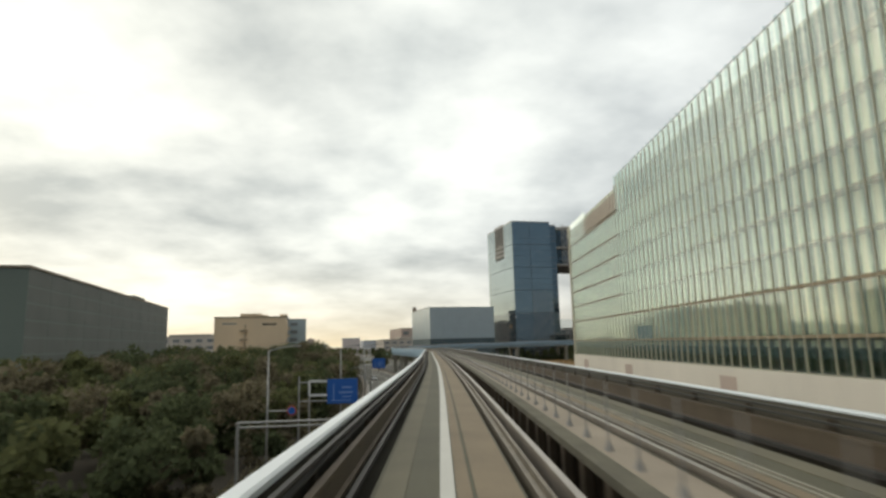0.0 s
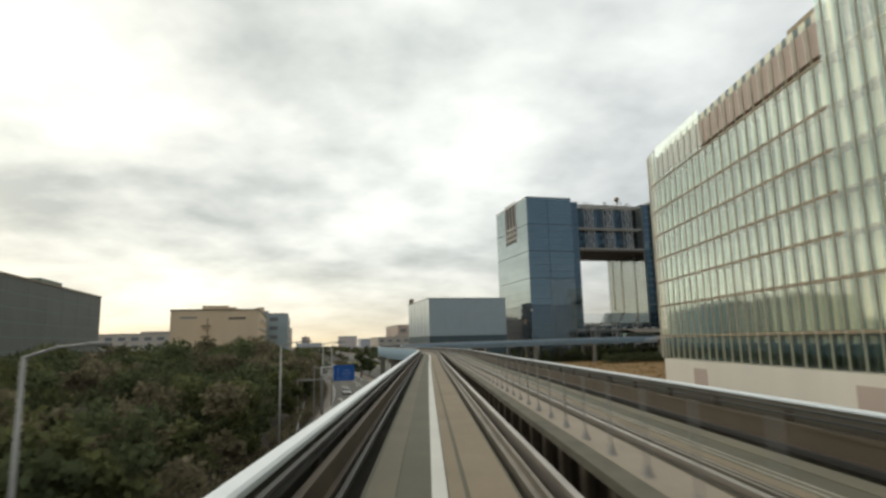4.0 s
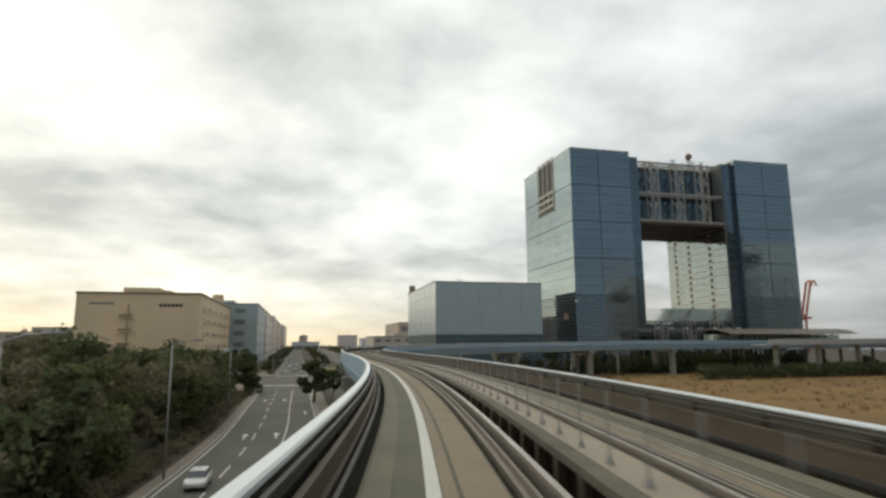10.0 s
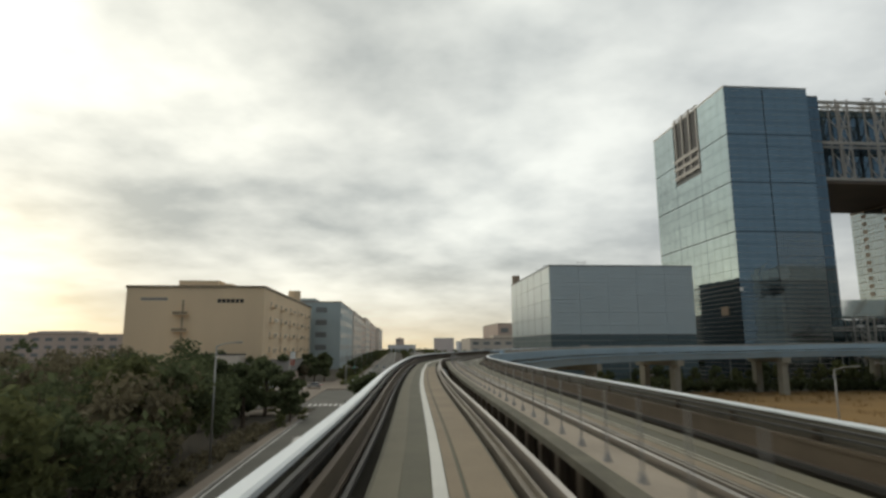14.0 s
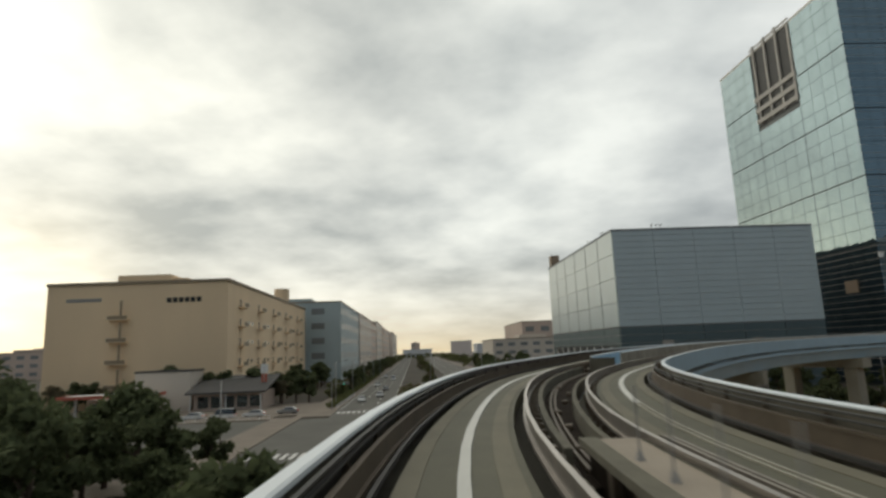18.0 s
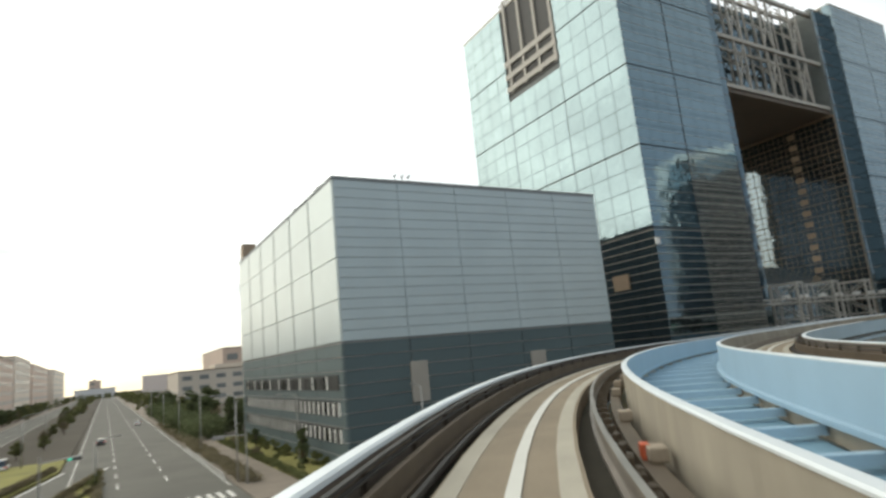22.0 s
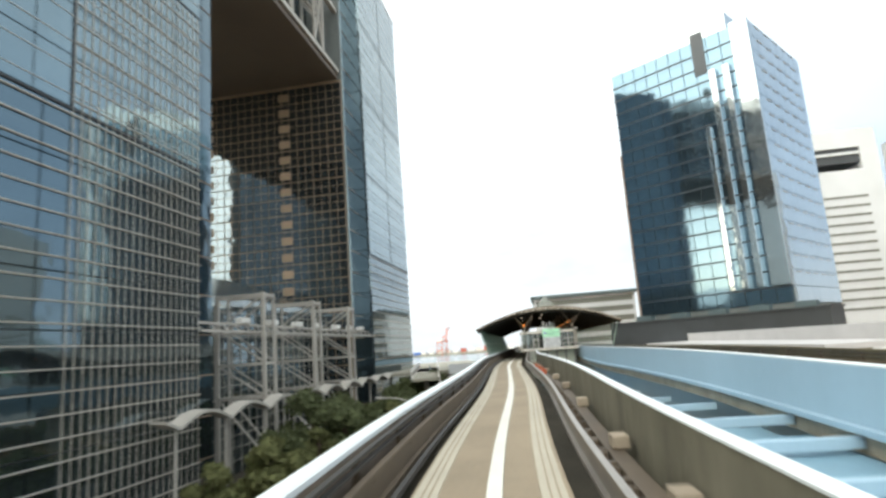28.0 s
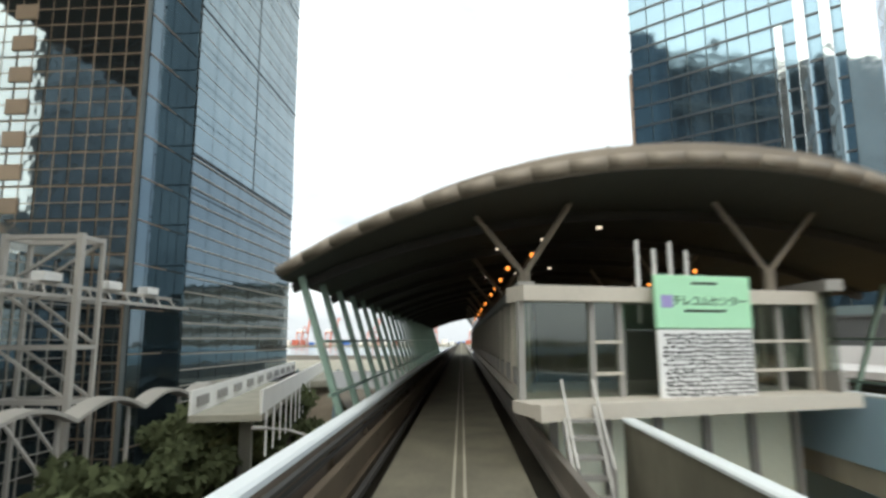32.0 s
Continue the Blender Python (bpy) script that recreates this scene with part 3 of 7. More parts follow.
def fork_supports():
    e = thing("slab_supports", pose(0, 0, 0), "row of dark cast supports beside the other track's slab", "support row", kind="structure")
    bm = add_box(bmesh.new(), -0.12, 0.12, -0.14, 0.14, -0.42, 0.0)
    add_box(bm, -0.30, -0.12, -0.05, 0.05, -0.30, -0.12)
    first = part("support", bm, RAIL_RUST, e)
    k = 0
    while FORK + 1 + k * 1.1 < SPLIT + 8:
        q = FORK + 1 + k * 1.1
        m = Matrix.Translation(at_track(q, apart(q) - 1.22, 0)) @ pose(0, 0, 0, 0, 0, heading(q))
        if k == 0:
            first.matrix_local = m
        else:
            shared("support", first.data, e, m)
        k += 1


fork_supports()
bar("box_girder", [[(-1.7, -0.75), (1.6, -0.75), (1.2, -2.3), (-1.2, -2.3)]], 0, END, BLUE_STEEL, "pale blue steel box girder under the guideway", "girder", none, 4)
bar("box_girder", [[(-1.6, -0.75), (1.7, -0.75), (1.2, -2.3), (-1.2, -2.3)]], 0, END, BLUE_STEEL, "pale blue steel box girder under the guideway", "girder", apart, 4)


def parapet(name, l0, l1, q1, s0, s1, shift, material, skin, outer, label, piece=7.5, cap=0.10, low=-1.05, top=None):
    """A wall in cast lengths with open joints, a pale cap and a painted outer skin."""
    e = thing(name, pose(0, 0, 0), label, "parapet", kind="structure")
    n = round((s1 - s0) / piece)
    for i in range(n):
        a, b = s0 + (s1 - s0) * i / n, s0 + (s1 - s0) * (i + 1) / n
        part("wall_panel", sweep(bmesh.new(), rect(l0, l1, -0.75, q1), a + 0.012, b - 0.012, 2.5, shift), material, e)
    out = (l0 - 0.05, l0 - 0.004) if outer < 0 else (l1 + 0.004, l1 + 0.05)
    part("outer_skin", sweep(bmesh.new(), rect(out[0], out[1], low, q1 + 0.01), s0, s1, 2.5, shift), skin, e, "pale blue painted steel outer skin")
    c0, c1 = l0 - 0.06, l1 + 0.02
    if outer > 0:
        c0, c1 = l0 - 0.02, l1 + 0.06
    part("cap", sweep(bmesh.new(), [(c0, q1 + 0.012), (c1, q1 + 0.012), (c1, q1 + cap * 0.7), (c1 - 0.03, q1 + cap), (c0 + 0.03, q1 + cap), (c0, q1 + cap * 0.7)], s0, s1, 2.5, shift), top or CAP_WHITE, e, "rounded cap")
    return e


parapet("parapet", -1.62, -1.48, 0.65, 0, 345, none, CONCRETE_DARKER, BLUE_STEEL, -1, "very dark concrete parapet with a pale metal cap")
parapet("parapet", -1.62, -1.48, 0.65, 345, 640, none, CONCRETE_BROWN, BLUE_STEEL, -1, "stained brown concrete parapet with a pale metal cap")
parapet("parapet", 1.68, 1.80, 0.64, 0, 345, apart, CONCRETE_DARK, BLUE_STEEL, 1, "dark stained concrete parapet with a pale metal cap", 7.5, 0.06)
parapet("parapet", 1.68, 1.80, 0.64, 345, 450, apart, CONCRETE_BROWN, BLUE_STEEL, 1, "stained brown concrete parapet with a pale metal cap", 7.5, 0.06)
parapet("parapet", 1.68, 1.80, 0.64, 450, 640, apart, CONCRETE_MOSS, BLUE_STEEL, 1, "mossy dark concrete parapet", 7.5, 0.06, top=CONCRETE_MOSS)
parapet("parapet", 2.33, 2.44, 0.70, 455, 515.5, none, CONCRETE_OLIVE, BLUE_STEEL, 1, "dark olive streaked concrete parapet with a pale blue cap", 7.5, 0.06, -0.3)
parapet("parapet", 2.33, 2.44, 0.70, SPLIT, 455, none, CONCRETE_STAIN, BLUE_STEEL, 1, "streaked beige concrete parapet with a pale blue cap", 7.5, 0.06, -0.3)
parapet("parapet", -2.36, -2.24, 0.84, SPLIT + 2, 522, apart, CONCRETE_STAIN, BLUE_STEEL, -1, "beige concrete parapet with a tall pale blue outer side", 7.5, 0.06, -0.3)


def gap_beams():
    """Pale blue cross beams and sheets in the gap between the two girders."""
    e = thing("gap_bracing", pose(0, 0, 0), "pale blue steel cross beams and sheets between the girders", "bracing", kind="structure")
    bm = bmesh.new()
    s = SPLIT + 2
    while s < 513:
        a, b = s, s + 3.0
        low = -0.72 - 2.2 * min(max((s - 466) / 24, 0), 1)
        vs = [bm.verts.new(at_track(q, lat, low)) for q, lat in ((a, 2.46), (b, 2.46), (b, apart(b) - 2.5), (a, apart(a) - 2.5))]
        bm.faces.new(vs)
        s += 3.0
    geom = bmesh.ops.extrude_face_region(bm, geom=bm.faces[:])
    bmesh.ops.translate(bm, verts=[g for g in geom["geom"] if isinstance(g, bmesh.types.BMVert)], vec=(0, 0, -0.06))
    part("gap_sheet", bm, BLUE_DECK, e, "blue-grey steel sheet")
    s = SPLIT + 3
    while s < 513:
        deep = -0.52 - 1.0 * min(max((s - 470) / 16, 0), 1)
        part("cross_beam", beam(bmesh.new(), at_track(s, 2.40, deep), at_track(s, apart(s) - 2.42, deep), 0.22, 0.20), BLUE_STEEL, e)
        s += 3.0 if s < 470 else 6.0
    for sh, l0, l1 in ((none, 2.39, 2.55), (apart, -2.58, -2.42)):
        part("bottom_lip", sweep(bmesh.new(), rect(l0, l1, -0.34, -0.22), SPLIT + 2, 514, 2.5, sh), BLUE_STEEL, e, "pale blue bottom flange")
    part("bulkhead", beam(bmesh.new(), at_track(SPLIT, 2.3, -0.05), at_track(SPLIT, apart(SPLIT) - 2.3, -0.05), 0.25, 1.35), CONCRETE_DARK, e, "dark end wall where the deck divides")


gap_beams()


def fence_posts():
    e = thing("walkway_fence", pose(0, 0, 0), "row of thin dark steel posts on flared feet along the walkway", "fence", kind="structure")
    bm = bmesh.new()
    tube(bm, (0, 0, 0), (0, 0, 0.14), 0.07, 0.02, 6)
    tube(bm, (0, 0, 0.14), (0, 0, 1.0), 0.014, 0.014, 6)
    first = part("post", bm, GREY_PAINT, e)
    me = first.data
    first.matrix_local = Matrix.Translation(at_track(1, 2.52, 0.22))
    for i in range(1, 241):
        shared("post", me, e, Matrix.Translation(at_track(1 + i * 1.35, 2.52, 0.22)))


fence_posts()


def brackets(lat, shift, s0, s1, label):
    e = thing("rail_brackets", pose(0, 0, 0), label, "bracket row", kind="structure")
    bm = bmesh.new()
    k = 1 if lat > 0 else -1
    add_box(bm, -0.04, 0.04, -0.04, 0.04, 0.0, 0.60)
    add_box(bm, -0.20 if k > 0 else 0.0, 0.0 if k > 0 else 0.20, -0.03, 0.03, 0.30, 0.36)
    me = part("bracket", bm, RAIL_RUST, e).data
    bpy.data.objects.remove(e.children[0])
    s = s0
    while s < s1:
        p = at_track(s, lat + shift(s), 0)
        shared("bracket", me, e, Matrix.Translation(p) @ pose(0, 0, 0, 0, 0, heading(s)))
        s += 2.5


brackets(-1.44, none, 2, 560, "row of brown steel brackets carrying the power rails")
brackets(1.60, apart, 2, 560, "row of brown steel brackets carrying the power rails")


def track_clutter():
    """Small cast brackets, cable boxes and marker plates beside the right-hand guide rail."""
    e = thing("rail_fixings", pose(0, 0, 0), "row of brown cast rail fixings and cable boxes", "rail fixing", kind="structure")
    bm = bmesh.new()
    add_box(bm, -0.16, 0.16, -0.09, 0.09, 0.0, 0.10)
    add_box(bm, -0.05, 0.05, -0.05, 0.05, 0.10, 0.24)
    me = part("fixing", bm, RAIL_RUST, e).data
    bpy.data.objects.remove(e.children[0])
    s = 322.0
    while s < 508:
        shared("fixing", me, e, Matrix.Translation(at_track(s, 1.62, -0.12)) @ pose(0, 0, 0, 0, 0, heading(s)))
        s += 1.0
    bm = bmesh.new()
    k = 0
    while k < 240:
        s = 2.0 + k * 1.35
        k += 1
        for lat, up, w, h in ((1.62, -0.44, 0.06, 0.46), (2.12, -0.5, 0.07, 0.61)):
            p, a = at_track(s, lat, up), at_track(s + 0.3, lat, up)
            beam(bm, p + Vector((0, 0, h / 2)), a + Vector((0, 0, h / 2)), w * 2, h)
    tagged(part("rail_blocks", bm, RAIL_RUST), "brown cast blocks in the gap beside the guide rail", "rail fixing", kind="stuff")
    part("cable_trough", sweep(bmesh.new(), rect(1.85, 2.12, -0.45, -0.12), SPLIT, 508), RAIL_RUST, e, "brown cable trough")
    rng = random.Random(8)
    box_me = bpy.data.meshes.new("cable_box")
    bm = box(-0.14, 0.14, -0.22, 0.22, 0, 0.22, 0.02)
    bm.to_mesh(box_me)
    bm.free()
    box_me.materials.append(CONCRETE_WARM)
    s = SPLIT + 3
    while s < 506:
        shared("cable_box", box_me, e, Matrix.Translation(at_track(s, 2.05 + rng.random() * 0.1, -0.12)) @ pose(0, 0, 0, 0, 0, heading(s)))
        s += 2.5 + rng.random() * 4
    for s in (378, 381, 385, 487, 489, 492, 496):
        m = tagged(part("marker_box", box(-0.07, 0.07, -0.10, 0.10, 0, 0.24, 0.02), MARKER_RED, None, m=Matrix.Translation(at_track(s, 1.95, -0.12)) @ pose(0, 0, 0, 0, 0, heading(s))),
                   "orange red marker box beside the guide rail", "marker box", "marker boxes")
    m = thing("kilometre_plate", Matrix.Translation(at_track(483, -2.12, -0.95)) @ pose(0, 0, 0, 0, 0, heading(483)), "small yellow plate on a thin post", "marker plate")
    part("post", tube(bmesh.new(), (0, 0, 0), (0, 0, 1.25), 0.025, n=6), GREY_PAINT, m)
    part("plate", box(-0.16, 0.16, -0.03, 0.0, 1.0, 1.3, 0.01), MARKER_YELLOW, m)


MARKER_YELLOW = mat("marker_yellow", (0.75, 0.36, 0.04), 0.5, var=0.1)
track_clutter()


def piers():
    """Portal piers under both girders."""
    s, k = 18.0, 0
    while s < 640:
        if 500 < s < 600:
            s += 32
            continue
        z = at_track(s).z
        w = apart(s)
        m = Matrix.Translation(at_track(s).xyz - Vector((0, 0, z))) @ pose(0, 0, 0, 0, 0, heading(s))
        e = thing("guideway_pier", m, "pale concrete portal pier with two columns and a crossbeam", "pier", "piers of the guideway")
        for x in (-0.2, w + 0.2):
            part("column", box(x - 0.85, x + 0.85, -0.9, 0.9, -0.2, z - 3.6, 0.12), CONCRETE, e)
        bm = bmesh.new()
        add_box(bm, -2.0, w + 2.0, -1.0, 1.0, z - 3.6, z - 2.3)
        part("crossbeam", bm, CONCRETE, e)
        s += 34


piers()

# ---- ground, roads ----


def slab(name, u0, u1, v0, v1, z0, z1, material, label, category, kind="structure"):
    return tagged(part(name, box(u0, u1, v0, v1, z0, z1), material, None, m=grid(0, 0)), label, category, kind=kind)


def ground_sheet():
    bm = bmesh.new()
    bmesh.ops.create_grid(bm, x_segments=60, y_segments=60, size=2600)
    for v in bm.verts:
        v.co.z = -0.12
    tagged(part("ground", bm, SOIL), "dark bare soil of the reclaimed land", "ground", kind="structure")


ground_sheet()
MAIN_ROAD = spline([(-8, -320), (-8, -120), (-8, 0), (-9, 60), (-12, 120), (-19, 180), (-29, 238), (-40.4, 283), (-51.8, 328)], 10)


def ribbon(bm, l0, l1, z0, z1, k0=0.0, k1=1.0, mi=0):
    """A strip beside the main road's middle line, l0 to l1 metres to its right, between two shares of its length."""
    d = np.r_[0, np.cumsum(np.hypot(*np.diff(MAIN_ROAD, axis=0).T))]
    t = np.gradient(MAIN_ROAD, d, axis=0)
    t /= np.hypot(t[:, 0], t[:, 1])[:, None]
    n = max(1, round((k1 - k0) * 80))
    rows = []
    for k in range(n + 1):
        s = d[-1] * (k0 + (k1 - k0) * k / n)
        x, y, tx, ty = (np.interp(s, d, c) for c in (MAIN_ROAD[:, 0], MAIN_ROAD[:, 1], t[:, 0], t[:, 1]))
        rows.append([bm.verts.new((x + l * ty, y - l * tx, z)) for l, z in ((l0, z0), (l1, z0), (l1, z1), (l0, z1))])
    for p, q in zip(rows, rows[1:]):
        for i in range(4):
            bm.faces.new((p[i], p[(i + 1) % 4], q[(i + 1) % 4], q[i])).material_index = mi
    bm.faces.new(rows[0][::-1])
    bm.faces.new(rows[-1])
    return bm


tagged(part("road", ribbon(bmesh.new(), -4.7, 8, -0.3, 0.0), ASPHALT), "grey asphalt road with white lane marks", "road", kind="structure")
tagged(part("pavement", ribbon(bmesh.new(), -6.1, -4.9, -0.3, 0.13, 0, 0.985), PAVING), "brownish pavement beside the road", "pavement", kind="structure")
tagged(part("kerb", ribbon(bmesh.new(), -4.9, -4.7, -0.3, 0.15, 0, 0.985), KERB), "pale concrete kerb along the road", "kerb", kind="structure")
tagged(part("pavement", ribbon(bmesh.new(), 8.2, 10.5, -0.3, 0.13, 0, 0.985), PAVING), "brownish pavement strip beside the road", "pavement", kind="structure")
tagged(part("kerb", ribbon(bmesh.new(), 8.0, 8.2, -0.3, 0.15, 0, 0.985), KERB), "pale concrete kerb along the road", "kerb", kind="structure")
slab("road", -60, 260, -26, -10, -0.3, 0.004, ASPHALT, "grey asphalt street before the gate building", "road")
slab("road", -330, -60, -58, -10, -0.3, 0.004, ASPHALT, "grey asphalt cross street and junction", "road")
slab("road", -121, -109, -10, 1500, -0.3, 0.0, ASPHALT, "grey asphalt carriageway of the avenue", "road")
slab("road", -90, -72, -10, 1500, -0.3, 0.0, ASPHALT, "grey asphalt carriageway of the avenue", "road")
slab("road", -105, -98, -180, -58, -0.3, 0.002, ASPHALT, "narrow asphalt slip road under the guideway", "road")
slab("pavement", -128, -121, -8, 1500, -0.3, 0.13, PAVING, "brownish pavement beside the avenue", "pavement")
slab("pavement", -72, -66, -8, 1500, -0.3, 0.13, PAVING, "pale pavement along the grey hall", "pavement")
slab("pavement", -66, 260, -10, -4, -0.3, 0.13, PAVING, "pale pavement in front of the buildings", "pavement")
slab("pavement", -300, -132, -10, -3, -0.3, 0.13, PAVING, "pale pavement of the cross street", "pavement")
slab("pavement", -132, -126.2, -70, -8, -0.3, 0.135, PAVING, "pinkish pavement along the junction", "pavement")
slab("pavement", -300, -132, -72, -62, -0.3, 0.13, PAVING, "pale pavement of the cross street", "pavement")


def bed(name, outline, z1, material, label, category):
    bm = bmesh.new()
    prism(bm, outline, -0.3, z1)
    tagged(part(name, bm, material, None, m=grid(0, 0)), label, category, kind="structure")


bed("median", [(-109, 5), (-100.6, 5), (-91.6, 44), (-91.6, 64), (-109, 64)], 0.2, LAWN, "brownish grass bed of the median", "median")
bed("median", [(-92.4, 5.5), (-86.2, 4), (-85.4, 36)], 0.2, LAWN, "brownish grass bed of the median", "median")
bed("road", [(-100.2, 0), (-93.2, 0), (-84.5, 42), (-84.5, 64), (-91.2, 64), (-91.2, 44)], 0.006, ASPHALT, "asphalt lane crossing the median of the avenue", "road")
for u0, u1 in (((-99.9, 2.5), (-91.0, 43.5)), ((-93.2, 2.5), (-85.0, 42))):
    bm = bmesh.new()
    prism(bm, [(u0[0], u0[1]), (u0[0] + 0.35, u0[1]), (u1[0] + 0.35, u1[1]), u1], 0.0, 0.012)
    tagged(part("edge_line", bm, PAINT, None, m=grid(0, 0)), "white edge line of the crossing lane", "road marking", kind="structure")
for k in range(6):
    bm = bmesh.new()
    u = -99.6 + k * 1.1
    prism(bm, [(u, -0.5), (u + 0.5, -0.5), (u + 1.1, 2.2), (u + 0.6, 2.2)], 0.0, 0.012)
    tagged(part("crossing_stripe", bm, PAINT, None, m=grid(0, 0)), "white stripe of the pedestrian crossing", "road marking", kind="structure")
slab("median", -109, -91, 64, 1500, -0.3, 0.2, SOIL, "brown planted median of the avenue", "median")
slab("lawn", -66, -60.2, -4, 62, -0.3, 0.18, LAWN, "yellowish green lawn beside the grey hall", "lawn")
slab("field", -58, 260, -60.05, -31, -0.3, 0.06, GRASS_DRY, "wide field of golden dry grass", "field")
slab("field", -88, 260, -226, -60, -0.3, 0.06, GRASS_DRY, "wide field of golden dry grass", "field")
slab("path", -58, 260, -31, -27, -0.3, 0.10, PAVING, "pale dirt path along the dry field", "path")


def markings():
    e = thing("road_markings", grid(0, 0), "white painted lane lines, arrows and crossings", "road marking", kind="structure")
    bm = bmesh.new()
    for u0, u1 in ((-120.5, -109.5), (-89.5, -72.5)):
        for u in (u0, u1):
            add_box(bm, u - 0.08, u + 0.08, 4, 1400, 0.0, 0.012)
        for k in (1, 2):
            u = u0 + (u1 - u0) * k / 3
            v = 16
            while v < 900:
                add_box(bm, u - 0.08, u + 0.08, v, v + 5, 0.0, 0.012)
                v += 11
    part("lane_line", bm, PAINT, e)
    bar_me = plate_mesh("crossing_bar", 0.5, 4.0, 0.012, PAINT, 0.0)
    for u0, u1, v in ((-124.8, -109.6, -54), (-120.6, -109.6, -3), (-89.6, -72.6, -3)):
        u = u0 + 0.5
        while u < u1:
            shared("crossing_bar", bar_me, e, pose(u, v, 0.001, -90, 0, 0))
            u += 1.05
    for v0, v1, u in ((-56, -12, -67),):
        v = v0 + 0.5
        while v < v1:
            shared("crossing_bar", bar_me, e, pose(u, v, 0.006, -90, 0, 90))
            v += 1.05
    bm = bmesh.new()
    for u, v in ((-119.5, -100), (-115.5, -100), (-119.5, -150), (-115.5, -150), (-123.3, -190), (-119.5, -190), (-115.5, -190), (-111.5, -125)):
        add_box(bm, u - 0.12, u + 0.12, v, v + 3, 0.0, 0.013)
        prism(bm, [(u - 0.5, v + 3), (u + 0.5, v + 3), (u, v + 5)], 0.0, 0.013)
    part("arrow", bm, PAINT, e)
    e = thing("road_markings", pose(0, 0, 0), "white painted lane lines on the curving road", "road marking", kind="structure")
    bm = bmesh.new()
    for l in (-4.4, 3.4, 7.6):
        ribbon(bm, l - 0.08, l + 0.08, 0.0, 0.012, 0, 0.98)
    for l in (-0.5,):
        k = 0.0
        while k < 0.975:
            ribbon(bm, l - 0.08, l + 0.08, 0.0, 0.012, k, k + 0.008)
            k += 0.0165
    part("lane_line", bm, PAINT, e)


markings()

# ---- big gate-shaped office building ----
TC_MIRROR = mirror_glass("tower_mirror_glass", (0.23, 0.295, 0.32), 0.03, 0.05, rand=0.12)
TC_DARK = mirror_glass("tower_dark_glass", (0.145, 0.193, 0.220), 0.05, 0.03, rand=0.10)
TC_JAMB = mirror_glass("jamb_glass", (0.178, 0.217, 0.240), 0.04, 0.04, rand=0.25)
TC_CORE = mat("tower_core", (0.13, 0.145, 0.14), 0.6, var=0.2)
TC_JOINT = mat("tower_joint", (0.045, 0.05, 0.055), 0.6, var=0.2)
TC_LINE = mat("tower_line", (0.42, 0.39, 0.34), 0.5, metal=0.3, var=0.1)
TAN_PANEL = mat("tan_panel", (0.30, 0.22, 0.15), 0.6, var=0.15, rand=0.1)
SOFFIT = mat("soffit", (0.13, 0.10, 0.075), 0.6, var=0.2, scale=0.1)
TRUSS = mat("truss_paint", (0.41, 0.385, 0.345), 0.5, var=0.1)
HALL_ROOF = mirror_glass("hall_roof_glass", (0.34, 0.36, 0.35), 0.2, 0.02)
BANDS = (32.0, 48.2, 64.7, 81.2, 98.0)


def fine_rows(z0, z1, n):
    return [z0 + (z1 - z0) * i / n for i in range(n + 1)]


U0, V1 = 2.0, 54.5


